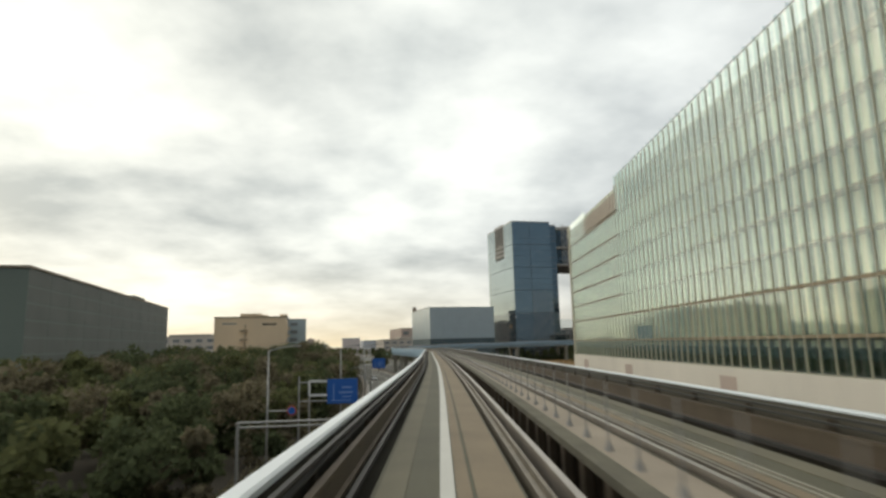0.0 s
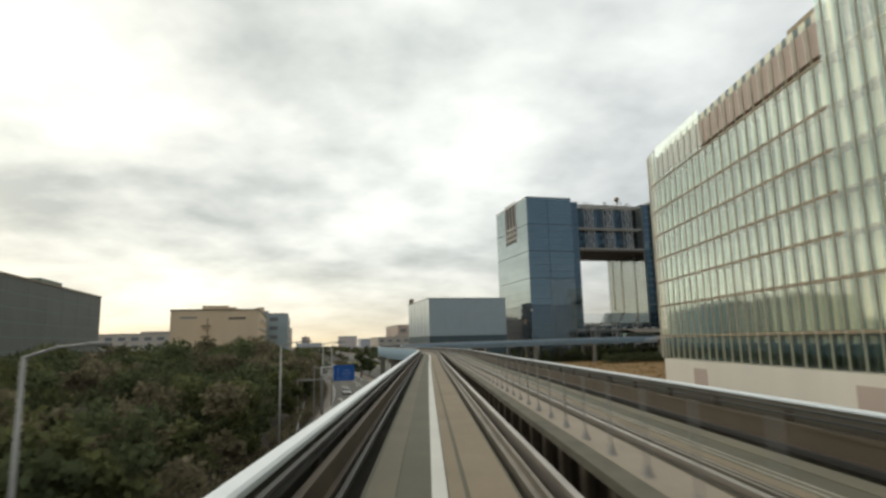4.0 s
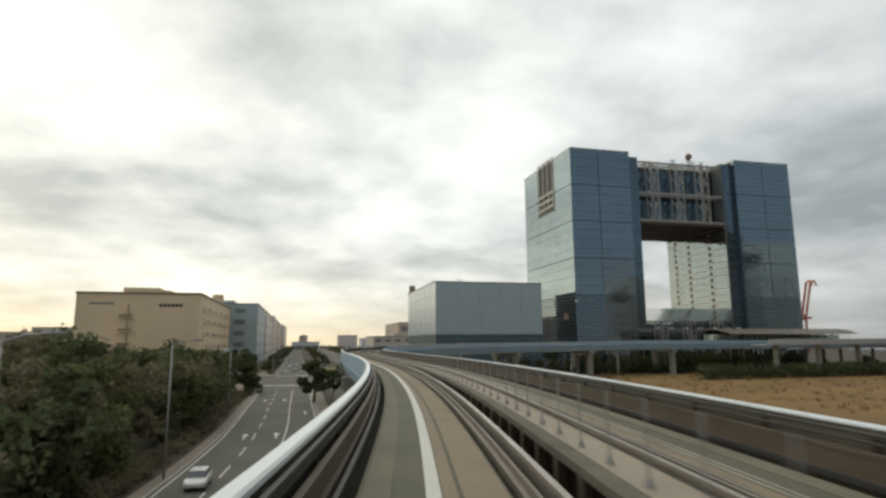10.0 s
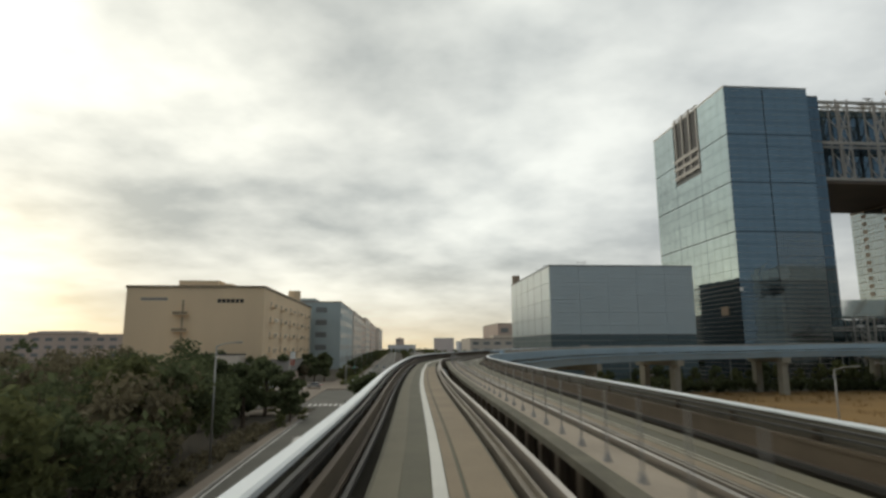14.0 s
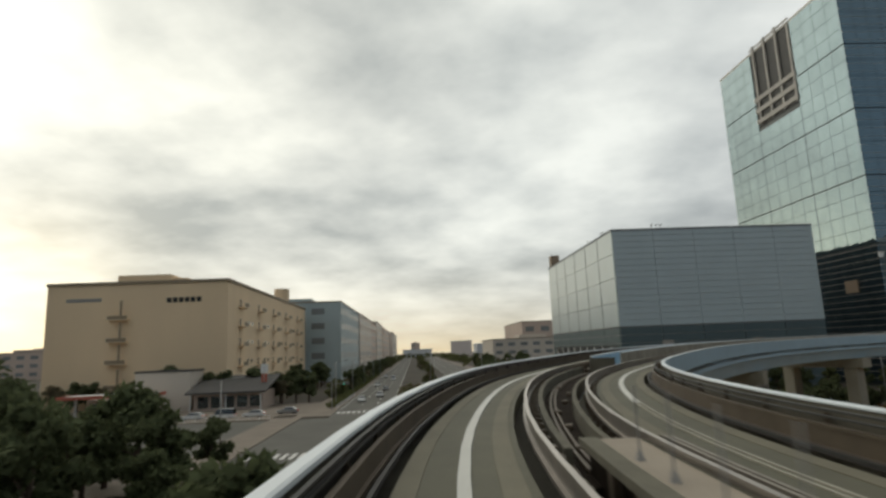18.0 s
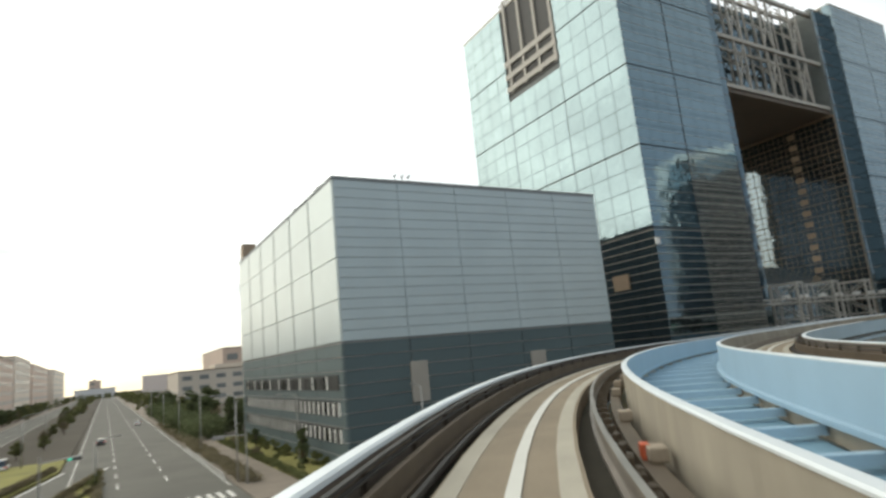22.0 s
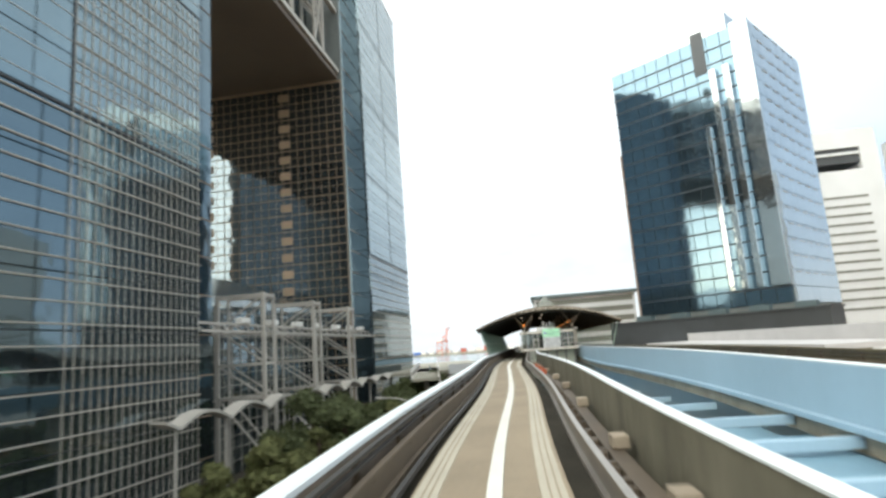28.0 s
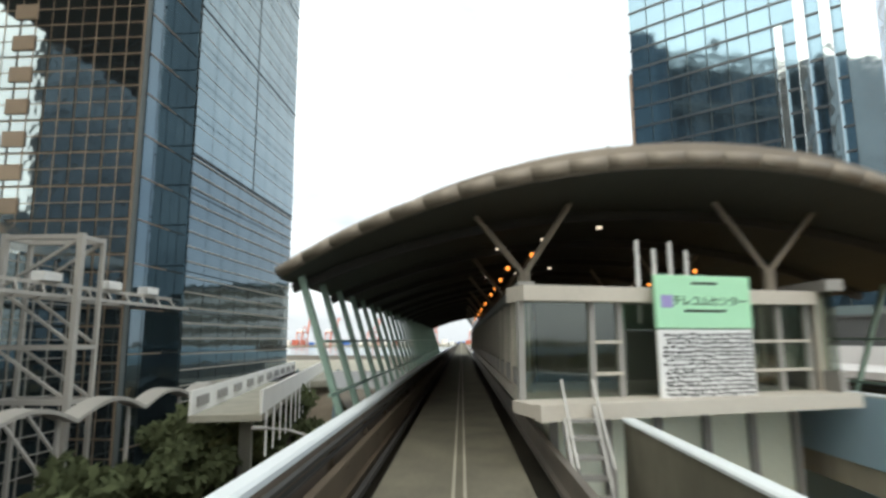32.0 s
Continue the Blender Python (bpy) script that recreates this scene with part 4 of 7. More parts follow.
def gate_building():
    e = thing("gate_office_building", grid(0, 0), "tall gate-shaped office building of blue mirror glass, dark base", "office building")
    bm = bmesh.new()
    add_box(bm, U0 + 0.3, 31.2, 0.3, V1, -0.2, 97.6)
    part("tower_core", bm, TC_CORE, e)
    bm = bmesh.new()
    add_box(bm, 88.3, 118.7, 0.3, 50, -0.2, 97.6)
    part("tower_core", bm, TC_CORE, e)
    part("tower_core", box(31.2, 37, 2.2, 48, -0.2, 96.5), TC_CORE, e)
    part("tower_core", box(82, 88.3, 2.2, 48, -0.2, 96.5), TC_CORE, e)
    # roof rim
    for u0, u1, v1 in ((U0, 31.5, V1), (88, 119, 50.0)):
        bm = bmesh.new()
        for a, b, c, d in ((u0, u1, 0, 0.3), (u0, u1, v1 - 0.2, v1 + 0.1), (u0, u0 + 0.3, 0.3, v1 - 0.2), (u1 - 0.3, u1, 0.3, v1 - 0.2)):
            add_box(bm, a, b, c, d, 97.6, 98.2)
        part("roof_rim", bm, TC_LINE, e)

    def hole(mid, z):
        return 18.0 < mid < 37.0 and z > 75.0

    for z0, z1 in zip(BANDS, BANDS[1:]):
        zs = [z0 + 0.12] + fine_rows(z0, z1, 4)[1:-1] + [z1 - 0.12]
        facade("glass_panel", e, U0 + 0.3, 0.3, 0, 29.2, zs, [0, 3.3, 6.65, 10.0, 13.15, 13.45, 17.4, 21.3, 25.2, 29.2], 0.045, 0.28, TC_MIRROR)
        facade("glass_panel", e, 88.0, 0.3, 0, 31.0, zs, [0, 3.9, 7.8, 11.7, 15.35, 15.65, 19.3, 23.2, 27.1, 31.0], 0.045, 0.28, TC_MIRROR)
        # west side: x runs from the back corner to the front corner, facing west
        facade("glass_panel", e, U0 + 0.3, V1, -90, V1, zs, [0, 4.5, 9.0, 13.4, 17.5, 17.7, 22.5, 27.2, 32.0, 36.5, 36.7, 41.2, 45.6, 50.1, V1], 0.045, 0.28, TC_MIRROR,
               skip=lambda mid, z: hole(V1 - mid, z))
    # dark base with pale horizontal rails
    for w, turn, x, y in ((29.2, 0, U0 + 0.3, 0.3), (31.0, 0, 88.0, 0.3), (V1, -90, U0 + 0.3, V1)):
        facade("base_panel", e, x, y, turn, w, fine_rows(0.2, 32, 8), 8 if w < 40 else 12, 0.06, 0.2, TC_DARK)
    z = 1.5
    while z < 32:
        for a, b, c, d in ((U0, 31.5, -0.06, 0.1), (88.0, 119, -0.06, 0.1), (U0 - 0.06, U0 + 0.1, 0.1, V1)):
            part("sun_rail", box(a, b, c, d, z, z + 0.10), TC_LINE, e)
        z += 1.5
    while z < 97.5:
        for a, b, c, d in ((U0, 31.5, -0.02, 0.1), (88.0, 119, -0.02, 0.1)):
            part("sun_rail", box(a, b, c, d, z, z + 0.05), TC_LINE, e)
        z += 2.05
    for k in range(20):
        part("front_mullion", box(15.7 + k * 0.81, 15.77 + k * 0.81, -0.05, 0.02, 0.1, 48.0), TC_LINE, e)
    z = 32.6
    while z < 48.0:
        part("sun_rail", box(15.6, 31.5, -0.06, 0.02, z, z + 0.09), TC_LINE, e)
        z += 1.55
    # dark joints between the bands, and down the middle of each front
    for z in BANDS:
        for a, b in ((U0 - 0.02, 31.52), (87.98, 119.02)):
            part("band_joint", box(a, b, -0.045, 0.1, z - 0.08, z + 0.08), TC_JOINT, e, "dark joint between two glass bands")
    for u in (15.6, 103.5):
        part("band_joint", box(u - 0.07, u + 0.07, -0.04, 0.1, 32, 98), TC_JOINT, e, "dark upright joint in the glass front")
    # recessed strips beside the opening
    for x in (31.5, 82.6):
        facade("recess_panel", e, x, 2.2, 0, 5.4, fine_rows(0.2, 96, 24), 3, 0.08, 0.15, TC_DARK)
        for z in fine_rows(0.2, 96, 24):
            part("recess_bar", box(x, x + 5.4, 1.98, 2.04, z - 0.05, z + 0.05), TAN_PANEL, e)
    # inner sides of the opening, with a window grid and columns of tan panels
    facade("inner_panel", e, 81.95, 48, -90, 45.6, fine_rows(2, 65, 20), 15, 0.17, 0.12, TC_JAMB)
    bm = bmesh.new()
    for z in fine_rows(2, 65, 20)[:-1]:
        for k in range(15):
            add_box(bm, 37.0, 37.12, 2.5 + k * 3.04, 5.3 + k * 3.04, z + 0.1, z + 3.0)
    tagged(part("inner_panels", bm, TC_JAMB, e), kind="stuff")
    part("jamb_sheet", box(81.96, 82.0, 2.3, 48, 1.5, 65.5), TAN_PANEL, e, "tan grid behind the jamb glass")
    tan_me = plate_mesh("tan_panel", 2.2, 1.5, 0.16, TAN_PANEL)
    for z in fine_rows(2, 65, 20)[:-1]:
        for v in (14.0, 30.0, 41.0):
            shared("tan_panel", tan_me, e, pose(81.80, v, z + 0.6, 0, 0, -90))
    for k in range(15):
        part("jamb_bar", box(81.79, 81.83, 48 - (k + 0.5) * 3.04 - 0.04, 48 - (k + 0.5) * 3.04 + 0.04, 2, 65), TAN_PANEL, e)
    for k in range(20):
        part("jamb_bar", box(81.79, 81.83, 2.4, 48, 2 + (k + 0.5) * 3.15 - 0.04, 2 + (k + 0.5) * 3.15 + 0.04), TAN_PANEL, e)
    # front returns of the right-hand tower, beside the opening
    facade("return_panel", e, 88.0, 2.1, -90, 1.9, fine_rows(0.2, 98, 24), 1, 0.06, 0.1, TC_DARK)
    # bridge across the top
    part("bridge_core", box(37, 82, 9, 44, 66.5, 94.5), TC_CORE, e)
    part("bridge_soffit", box(37, 82, 3, 46, 65.6, 66.5), SOFFIT, e, "brown soffit of the high bridge")
    facade("bridge_panel", e, 37, 9, 0, 45, (67, 71, 75, 79, 83.5, 88, 94), 12, 0.12, 0.2, TC_DARK)
    for z in (66.7, 79.5, 94.2):
        part("bridge_girder", box(37, 82, 2.6, 3.4, z, z + 0.9), TC_LINE, e)
        part("bridge_girder", box(37, 82, 6.6, 7.2, z, z + 0.7), TC_LINE, e)
    for u in (44.0, 48.0, 57.5, 61.5, 71.0, 75.0):
        bm = bmesh.new()
        for v in (3.0, 6.9):
            beam(bm, (u, v, 66.7), (u, v, 95.8), 0.42)
        for z in (67, 73, 79, 85, 91):
            beam(bm, (u, 3.0, z), (u, 6.9, z + 5), 0.3)
        part("bridge_truss", bm, TRUSS, e, "pale steel truss post")
    for u in (44.0, 57.5, 71.0):
        bm = bmesh.new()
        for z in (67, 80):
            beam(bm, (u, 3.0, z + 0.5), (u + 4, 3.0, z + 13), 0.3)
            beam(bm, (u + 4, 3.0, z + 0.5), (u, 3.0, z + 13), 0.3)
        part("bridge_brace", bm, TRUSS, e)
    # roof clutter on the bridge: masts, a round antenna
    for k in range(22):
        u, v = 39 + random.random() * 41, 4 + random.random() * 12
        h = 1.5 + random.random() * 3.5
        part("roof_frame", beam(beam(bmesh.new(), (u, v, 94.5), (u, v, 94.5 + h), 0.25), (u - 1.6, v, 94.5 + h), (u + 1.6, v, 94.5 + h), 0.2), TRUSS, e)
    bm = bmesh.new()
    bmesh.ops.create_uvsphere(bm, u_segments=14, v_segments=10, radius=1.6, matrix=Matrix.Translation((66, 4, 99.5)))
    part("antenna_dome", bm, TAN_PANEL, e, "brown round antenna dome", smooth=True)
    part("antenna_mast", tube(bmesh.new(), (66, 4, 94.5), (66, 4, 98.3), 0.3), TRUSS, e)
    # louvred plant opening high in the west side
    # flat black sheet paints the shaded depth behind the lattice
    part("louvre_recess", box(U0 + 0.2, U0 + 0.5, 17.9, 36.9, 74.2, 97.4), BLACK, e)
    for v in (18.5, 24.0, 29.5, 35.0):
        part("louvre_post", box(U0 - 0.25, U0 + 0.2, v - 0.4, v + 0.4, 74.8, 99.6 if v > 20 else 97.8), TRUSS, e)
    for z in (75.2, 78.6, 82.0):
        part("louvre_beam", box(U0 - 0.3, U0 + 0.2, 17.9, 36.9, z, z + 1.3), TRUSS, e)
    part("louvre_beam", box(U0 - 0.1, U0 + 0.1, 17.9, 36.9, 98.6, 99.2), TRUSS, e)
    # low glazed hall between the towers
    part("hall", prism(bmesh.new(), [(37, 7), (82, 7), (82, 24), (37, 24)], -0.2, 20), TC_DARK, e)
    bm = bmesh.new()
    vs = [bm.verts.new(p) for p in ((37.1, 6.6, 20.2), (81.8, 6.6, 20.2), (81.8, 24, 27.0), (37.1, 24, 27.0), (37.1, 6.6, 21.2), (81.8, 6.6, 21.2), (81.8, 24, 28.0), (37.1, 24, 28.0))]
    for f in ((3, 2, 1, 0), (4, 5, 6, 7), (0, 1, 5, 4), (1, 2, 6, 5), (2, 3, 7, 6), (3, 0, 4, 7)):
        bm.faces.new([vs[i] for i in f])
    part("hall_roof", bm, HALL_ROOF, e, "grey sloping glass roof of the entrance hall")
    for k in range(23):
        part("hall_mullion", box(37.4 + k * 2.0, 37.5 + k * 2.0, 6.9, 6.99, 0.0, 20.1), TC_LINE, e)
    for k in range(13):
        part("hall_rail", box(37.05, 81.9, 6.86, 6.95, 1.4 + k * 1.5, 1.48 + k * 1.5), TC_LINE, e)
    part("lamp_box", box(U0 - 0.15, U0 + 0.9, -0.35, 0.0, 28.8, 29.9), WHITE_PAINT, e)
    part("wall_box", box(U0 - 0.3, U0, 7.5, 11.5, 21.5, 24.5), TAN_PANEL, e)
    return e


gate_building()


def truss_tower(u, z1):
    """A braced square frame standing crosswise before the hall, two planes deep."""
    e = thing("steel_truss_tower", grid(u, -0.6), "open white steel truss frame in front of the glass tower", "steel frame", "white truss frames")
    w, d = 2.4, 5.7
    for x in (0, w):
        for y in (0, d):
            part("post", beam(bmesh.new(), (x, y, 0), (x, y, z1), 0.40 if x == 0 else 0.28), TRUSS, e)
        for z in (9.2, 12.9, z1 - 0.25):
            part("crossbar", beam(bmesh.new(), (x, 0.2, z), (x, d - 0.2, z), 0.34), TRUSS, e)
        part("diagonal", beam(bmesh.new(), (x, 0.2, 9.4), (x, d - 0.2, 12.8), 0.19), TRUSS, e)
        part("diagonal", beam(bmesh.new(), (x, 0.2, 13.2), (x, d - 0.2, 16.8), 0.19), TRUSS, e)
        part("diagonal", beam(bmesh.new(), (x, d - 0.2, 17.2), (x, 0.2, z1 - 0.4), 0.19), TRUSS, e)
        part("diagonal", beam(bmesh.new(), (x, 0.2, 3.0), (x, d - 0.2, 9.0), 0.19), TRUSS, e)
    for y in (0, d):
        for z in (9.2, 12.9, z1 - 0.25):
            part("crossbar", beam(bmesh.new(), (0.25, y, z), (w - 0.18, y, z), 0.3), TRUSS, e)


for u, z in ((43.0, 20.9), (57.4, 20.9), (71.9, 20.9)):
    truss_tower(u, z)


def truss_gantry():
    e = thing("truss_gantry", grid(0, 0.2), "long horizontal white steel truss carrying floodlight boxes", "steel gantry")
    for y, z in ((0, 16.4), (2.4, 16.4), (1.2, 17.3)):
        part("chord", beam(bmesh.new(), (32, y, z), (89, y, z), 0.26), TRUSS, e)
    for k in range(24):
        u = 32 + k * 2.37
        part("web", beam(beam(bmesh.new(), (u, 0, 16.4), (u + 1.2, 1.2, 17.3), 0.12), (u + 1.2, 1.2, 17.3), (u + 2.37, 2.4, 16.4), 0.12), TRUSS, e)
        part("web", beam(bmesh.new(), (u, 0, 16.4), (u + 2.37, 2.4, 16.4), 0.10), TRUSS, e)
    for u in (42, 49, 56.5, 63.5, 71.5, 78.5, 84):
        part("floodlight", box(u - 0.9, u + 0.9, 0.7, 1.7, 17.45, 18.1, 0.05), WHITE_PAINT, e)


truss_gantry()


def wavy_canopy():
    e = thing("wavy_canopy", grid(0, -3.2), "long pale canopy with a wavy front edge on thin posts", "canopy")
    bm = bmesh.new()
    rows = []
    for k in range(133):
        u = 22 + k * 0.5
        z = 8.2 + 1.0 * abs(math.sin((u - 54.3) * math.pi / 7.6))
        rows.append([bm.verts.new((u, v, z + q)) for v, q in ((0, 0), (1.5, 0.12), (1.5, 0.3), (0, 0.26))])
    for a, b in zip(rows, rows[1:]):
        for i in range(4):
            bm.faces.new((a[i], a[(i + 1) % 4], b[(i + 1) % 4], b[i]))
    bm.faces.new(rows[0][::-1])
    bm.faces.new(rows[-1])
    part("canopy_sheet", bm, TRUSS, e)
    for k in range(9):
        part("post", tube(bmesh.new(), (24.5 + k * 7.4, 0.9, -0.1), (24.5 + k * 7.4, 0.9, 8.5), 0.16), TRUSS, e)


wavy_canopy()

# ---- grey windowless hall ----
HALL_LIGHT = mat("hall_cladding", (0.48, 0.54, 0.55), 0.36, metal=0.35, var=0.07, scale=0.2, rand=0.12)
HALL_DARK = mat("hall_base", (0.095, 0.130, 0.138), 0.55, metal=0.2, var=0.1, scale=0.2, rand=0.1)
HALL_CORE = mat("hall_core", (0.20, 0.215, 0.225), 0.7, var=0.1)
BEIGE = mat("beige_shutter", (0.34, 0.31, 0.27), 0.6, var=0.1)
WINDOW_DARK = mirror_glass("dark_window", (0.10, 0.12, 0.13), 0.08, 0.02)


def grey_hall():
    e = thing("exhibition_hall", grid(-60.4, -2.9), "windowless hall with ribbed pale grey cladding over a dark grey base", "hall")
    part("core", box(0.25, 45.3, 0.25, 61, -0.2, 35.9), HALL_CORE, e)
    rows = fine_rows(15.3, 36.2, 16)
    facade("cladding_panel", e, 0.2, 0.25, 0, 45.3, rows, [0, 9.06, 18.12, 27.18, 36.24, 45.3], 0.01, 0.2, HALL_LIGHT)
    facade("cladding_panel", e, 0.25, 61, -90, 60.8, fine_rows(15.3, 36.2, 4), [0, 10.1, 20.2, 30.3, 40.4, 50.5, 60.8], 0.05, 0.2, HALL_LIGHT)
    for k in range(1, 6):
        part("joint_strip", box(0.0, 0.06, 61 - k * 10.1 - 0.09, 61 - k * 10.1 + 0.09, 15.3, 36.0), HALL_DARK, e)
    base = fine_rows(0.0, 15.1, 9)
    facade("base_panel", e, 0.2, 0.25, 0, 45.3, base, [0, 9.06, 18.12, 27.18, 36.24, 45.3], 0.13, 0.16, HALL_DARK)
    facade("base_panel", e, 0.25, 61, -90, 60.8, base, [0, 10.1, 20.2, 30.3, 40.4, 50.5, 60.8], 0.13, 0.16, HALL_DARK)
    for z in base[1:]:
        part("base_line", box(0.0, 45.4, 0.03, 0.08, z - 0.04, z + 0.04), GALV, e)
        part("base_line", box(0.03, 0.08, 0.1, 61, z - 0.04, z + 0.04), GALV, e)
    for x0, x1, z0, z1 in ((28.5, 31.2, 6.8, 11.9), (9.0, 11.5, 7.0, 12.1), (28.5, 31.2, 0.2, 4.9)):
        part("shutter", box(x0, x1, -0.12, 0.06, z0, z1, 0.03), BEIGE, e, "beige metal shutter")
    win = plate_mesh("window", 1.5, 1.5, 0.22, WINDOW_DARK)
    frame_me = plate_mesh("window_post", 0.5, 1.7, 0.3, WHITE_PAINT)
    for z in (3.2, 6.4, 9.6):
        part("window_band", box(-0.02, 0.1, 2, 58, z - 0.15, z + 1.75), BLACK, e)
        for k in range(27):
            shared("window", win, e, pose(0.2, 56.5 - k * 2.05, z, 0, 0, -90))
            if z < 9 or k % 3 == 0:
                shared("window_post", frame_me, e, pose(0.2, 55.5 - k * 2.05, z - 0.1, 0, 0, -90))
    part("roof_edge", box(0, 45.5, 0, 61, 35.95, 36.45), HALL_CORE, e)
    part("stair_tower", box(0.4, 3.0, 58.0, 60.8, 33, 40.0), TAN_PANEL, e)
    for x, y in ((9.5, 0.9), (10.6, 0.9), (11.6, 0.9), (0.9, 8), (0.9, 9.4), (0.9, 20)):
        part("roof_light", beam(beam(bmesh.new(), (x, y, 36.4), (x, y, 37.3), 0.08), (x - 0.25, y, 37.2), (x + 0.25, y, 37.5), 0.2), GREY_PAINT, e)


grey_hall()

# ---- cream warehouse and its neighbours along the avenue ----
CREAM = mat("cream_wall", (0.78, 0.60, 0.395), 0.8, var=0.12, scale=0.06, bump=0.1, stretch=(1, 1, 0.3))
CREAM_EDGE = mat("cream_edge", (0.28, 0.22, 0.15), 0.7, var=0.1)
BLUE_WALL = mat("blue_grey_wall", (0.40, 0.47, 0.48), 0.7, var=0.1, scale=0.1)
PINKISH = mat("pinkish_wall", (0.54, 0.43, 0.36), 0.8, var=0.12, scale=0.05)
PALE_WALL = mat("pale_wall", (0.62, 0.55, 0.47), 0.75, var=0.1, scale=0.05)


def cream_warehouse():
    e = thing("cream_warehouse", grid(-200.5, 32.8), "cream five-storey warehouse with escape balconies and rooftop plant", "warehouse")
    part("body", box(0, 47, 0, 112, -0.2, 32.4), CREAM, e)
    part("roof_edge", box(-0.3, 47.3, -0.3, 112.3, 32.4, 33.2), CREAM_EDGE, e)
    for k, z in enumerate((5.0, 11.3, 17.0, 22.8)):
        bal = part("escape_balcony", box(16.5, 21.5, -1.6, 0.0, z, z + 0.25), CREAM, e)
        part("balcony_rail", box(16.5, 21.5, -1.62, -1.52, z + 0.25, z + 1.2), CREAM_EDGE, bal)
        part("escape_ladder", box(19.6, 20.1, -1.5, -1.3, z + 0.25, z + 5.2), CREAM_EDGE, bal)
    for k in range(6):
        part("sign_mark", box(31.0 + k * 1.55, 32.2 + k * 1.55, -0.08, -0.004, 27.2, 28.5), BLACK, e, "dark sign mark on the wall")
    part("sign_line", box(5.0, 14.0, -0.06, -0.004, 28.0, 28.9), GREY_PAINT, e, "faded grey sign line")
    for v in (10, 30, 50, 70, 92):
        for z in (4, 9.5, 15, 20.5, 26):
            bal = part("escape_balcony", box(47.0, 48.8, v, v + 4, z, z + 0.25), CREAM, e)
            part("balcony_rail", box(48.7, 48.8, v, v + 4, z + 0.25, z + 1.3), CREAM_EDGE, bal)
            part("door", box(47.0, 47.06, v + 1, v + 2.2, z + 0.3, z + 2.4), BLACK, e)
    win = plate_mesh("window", 1.6, 1.0, 0.08, WINDOW_DARK)
    for v in (20, 24, 40, 44, 60, 64, 82, 86):
        for z in (10.5, 16, 21.5):
            shared("window", win, e, pose(47, v, z, 0, 0, 90))
    part("roof_plant", box(16, 30, 4, 14, 33.2, 35.4), CREAM, e)
    part("roof_plant", box(24, 34, 6, 18, 33.2, 34.5), CREAM, e)
    part("water_tank", tube(bmesh.new(), (43.5, 80, 33.2), (43.5, 80, 38.6), 3.0, 3.0, 16), CREAM, e, "round rooftop water tank")


cream_warehouse()


PALE_GLASS = mat("pale_window", (0.20, 0.21, 0.21), 0.35, var=0.2, scale=0.2, rand=0.3)


def plain_block(name, u, v, w, d, h, wall, label, floors=4, bay=5.0, turn=0):
    """A house with rows of windows on its front and its east side."""
    e = thing(name, grid(u, v, 0, turn), label, "building", "buildings along the avenue")
    part("wall", box(0, w, 0, d, -0.2, h), wall, e)
    part("roof", box(-0.2, w + 0.2, -0.2, d + 0.2, h, h + 0.5), CREAM_EDGE, e)
    step = (h - 2) / floors
    win = plate_mesh("window", bay * 0.55, step * 0.42, 0.06, PALE_GLASS)
    for k in range(floors):
        z = 1.5 + step * k + step * 0.25
        for i in range(int(w / bay)):
            shared("window", win, e, pose(bay * (i + 0.5), 0, z, 0, 0, 0))
        for i in range(min(int(d / bay), 14)):
            shared("window", win, e, pose(w, bay * (i + 0.5), z, 0, 0, 90))
    part("roof_plant", box(w * 0.3, w * 0.6, d * 0.1, d * 0.4, h + 0.5, h + 2.8), wall, e)
    return e


plain_block("office_block", -176, 150, 38, 88, 36, BLUE_WALL, "blue-grey office block beside the avenue", 5, 11)
plain_block("office_block", -172, 240, 34.5, 100, 36, PALE_WALL, "pale office block beside the avenue", 5, 10)
plain_block("office_block", -170, 352, 30, 80, 37, PINKISH, "pinkish office block farther along the avenue", 6, 8)
plain_block("office_block", -168, 440, 28, 100, 41, PALE_WALL, "pale office block farther along the avenue", 6, 9)
plain_block("office_block", -166, 560, 26, 160, 40, PINKISH, "pinkish office block far along the avenue", 6, 12)
plain_block("office_block", -166, 740, 30, 200, 40, PALE_WALL, "pale office block far along the avenue", 6, 14)
plain_block("low_warehouse", -20, 330, 160, 90, 31, PINKISH, "long pinkish warehouse in the distance", 3, 12)
plain_block("low_warehouse", -54, 250, 60, 60, 17, PALE_WALL, "low pale warehouse in the distance", 3, 8)
plain_block("low_warehouse", -330, 330, 150, 80, 26, PALE_WALL, "low pale warehouse beyond the park", 3, 12)
plain_block("low_warehouse", -520, 420, 180, 80, 24, PINKISH, "low pinkish warehouse beyond the park", 3, 12)
plain_block("far_tower", -112, 1250, 20, 20, 30, PINKISH, "hazy gate-like block at the end of the avenue", 3, 12)


GREY_WALL = mat("grey_block_wall", (0.19, 0.22, 0.185), 0.8, var=0.1, scale=0.05)
GREY_GLASS = mat("grey_block_glass", (0.16, 0.165, 0.145), 0.75, var=0.15, scale=0.1)


def grey_block():
    e = thing("dark_office_block", grid(-290, -213), "dark grey office block beyond the park", "office building")
    part("wall", box(0, 73, 0, 180, -0.2, 34.6), GREY_WALL, e)
    part("roof", box(-0.3, 73.3, -0.3, 180.3, 34.6, 35.3), CREAM_EDGE, e)
    part("roof_plant", box(52, 68, 128, 148, 35.3, 38.0), GREY_WALL, e)
    facade("window_band", e, 73, 0, 90, 180, [3 + 4.5 * k for k in range(8)], 12, 0.5, 0.05, GREY_GLASS)


grey_block()

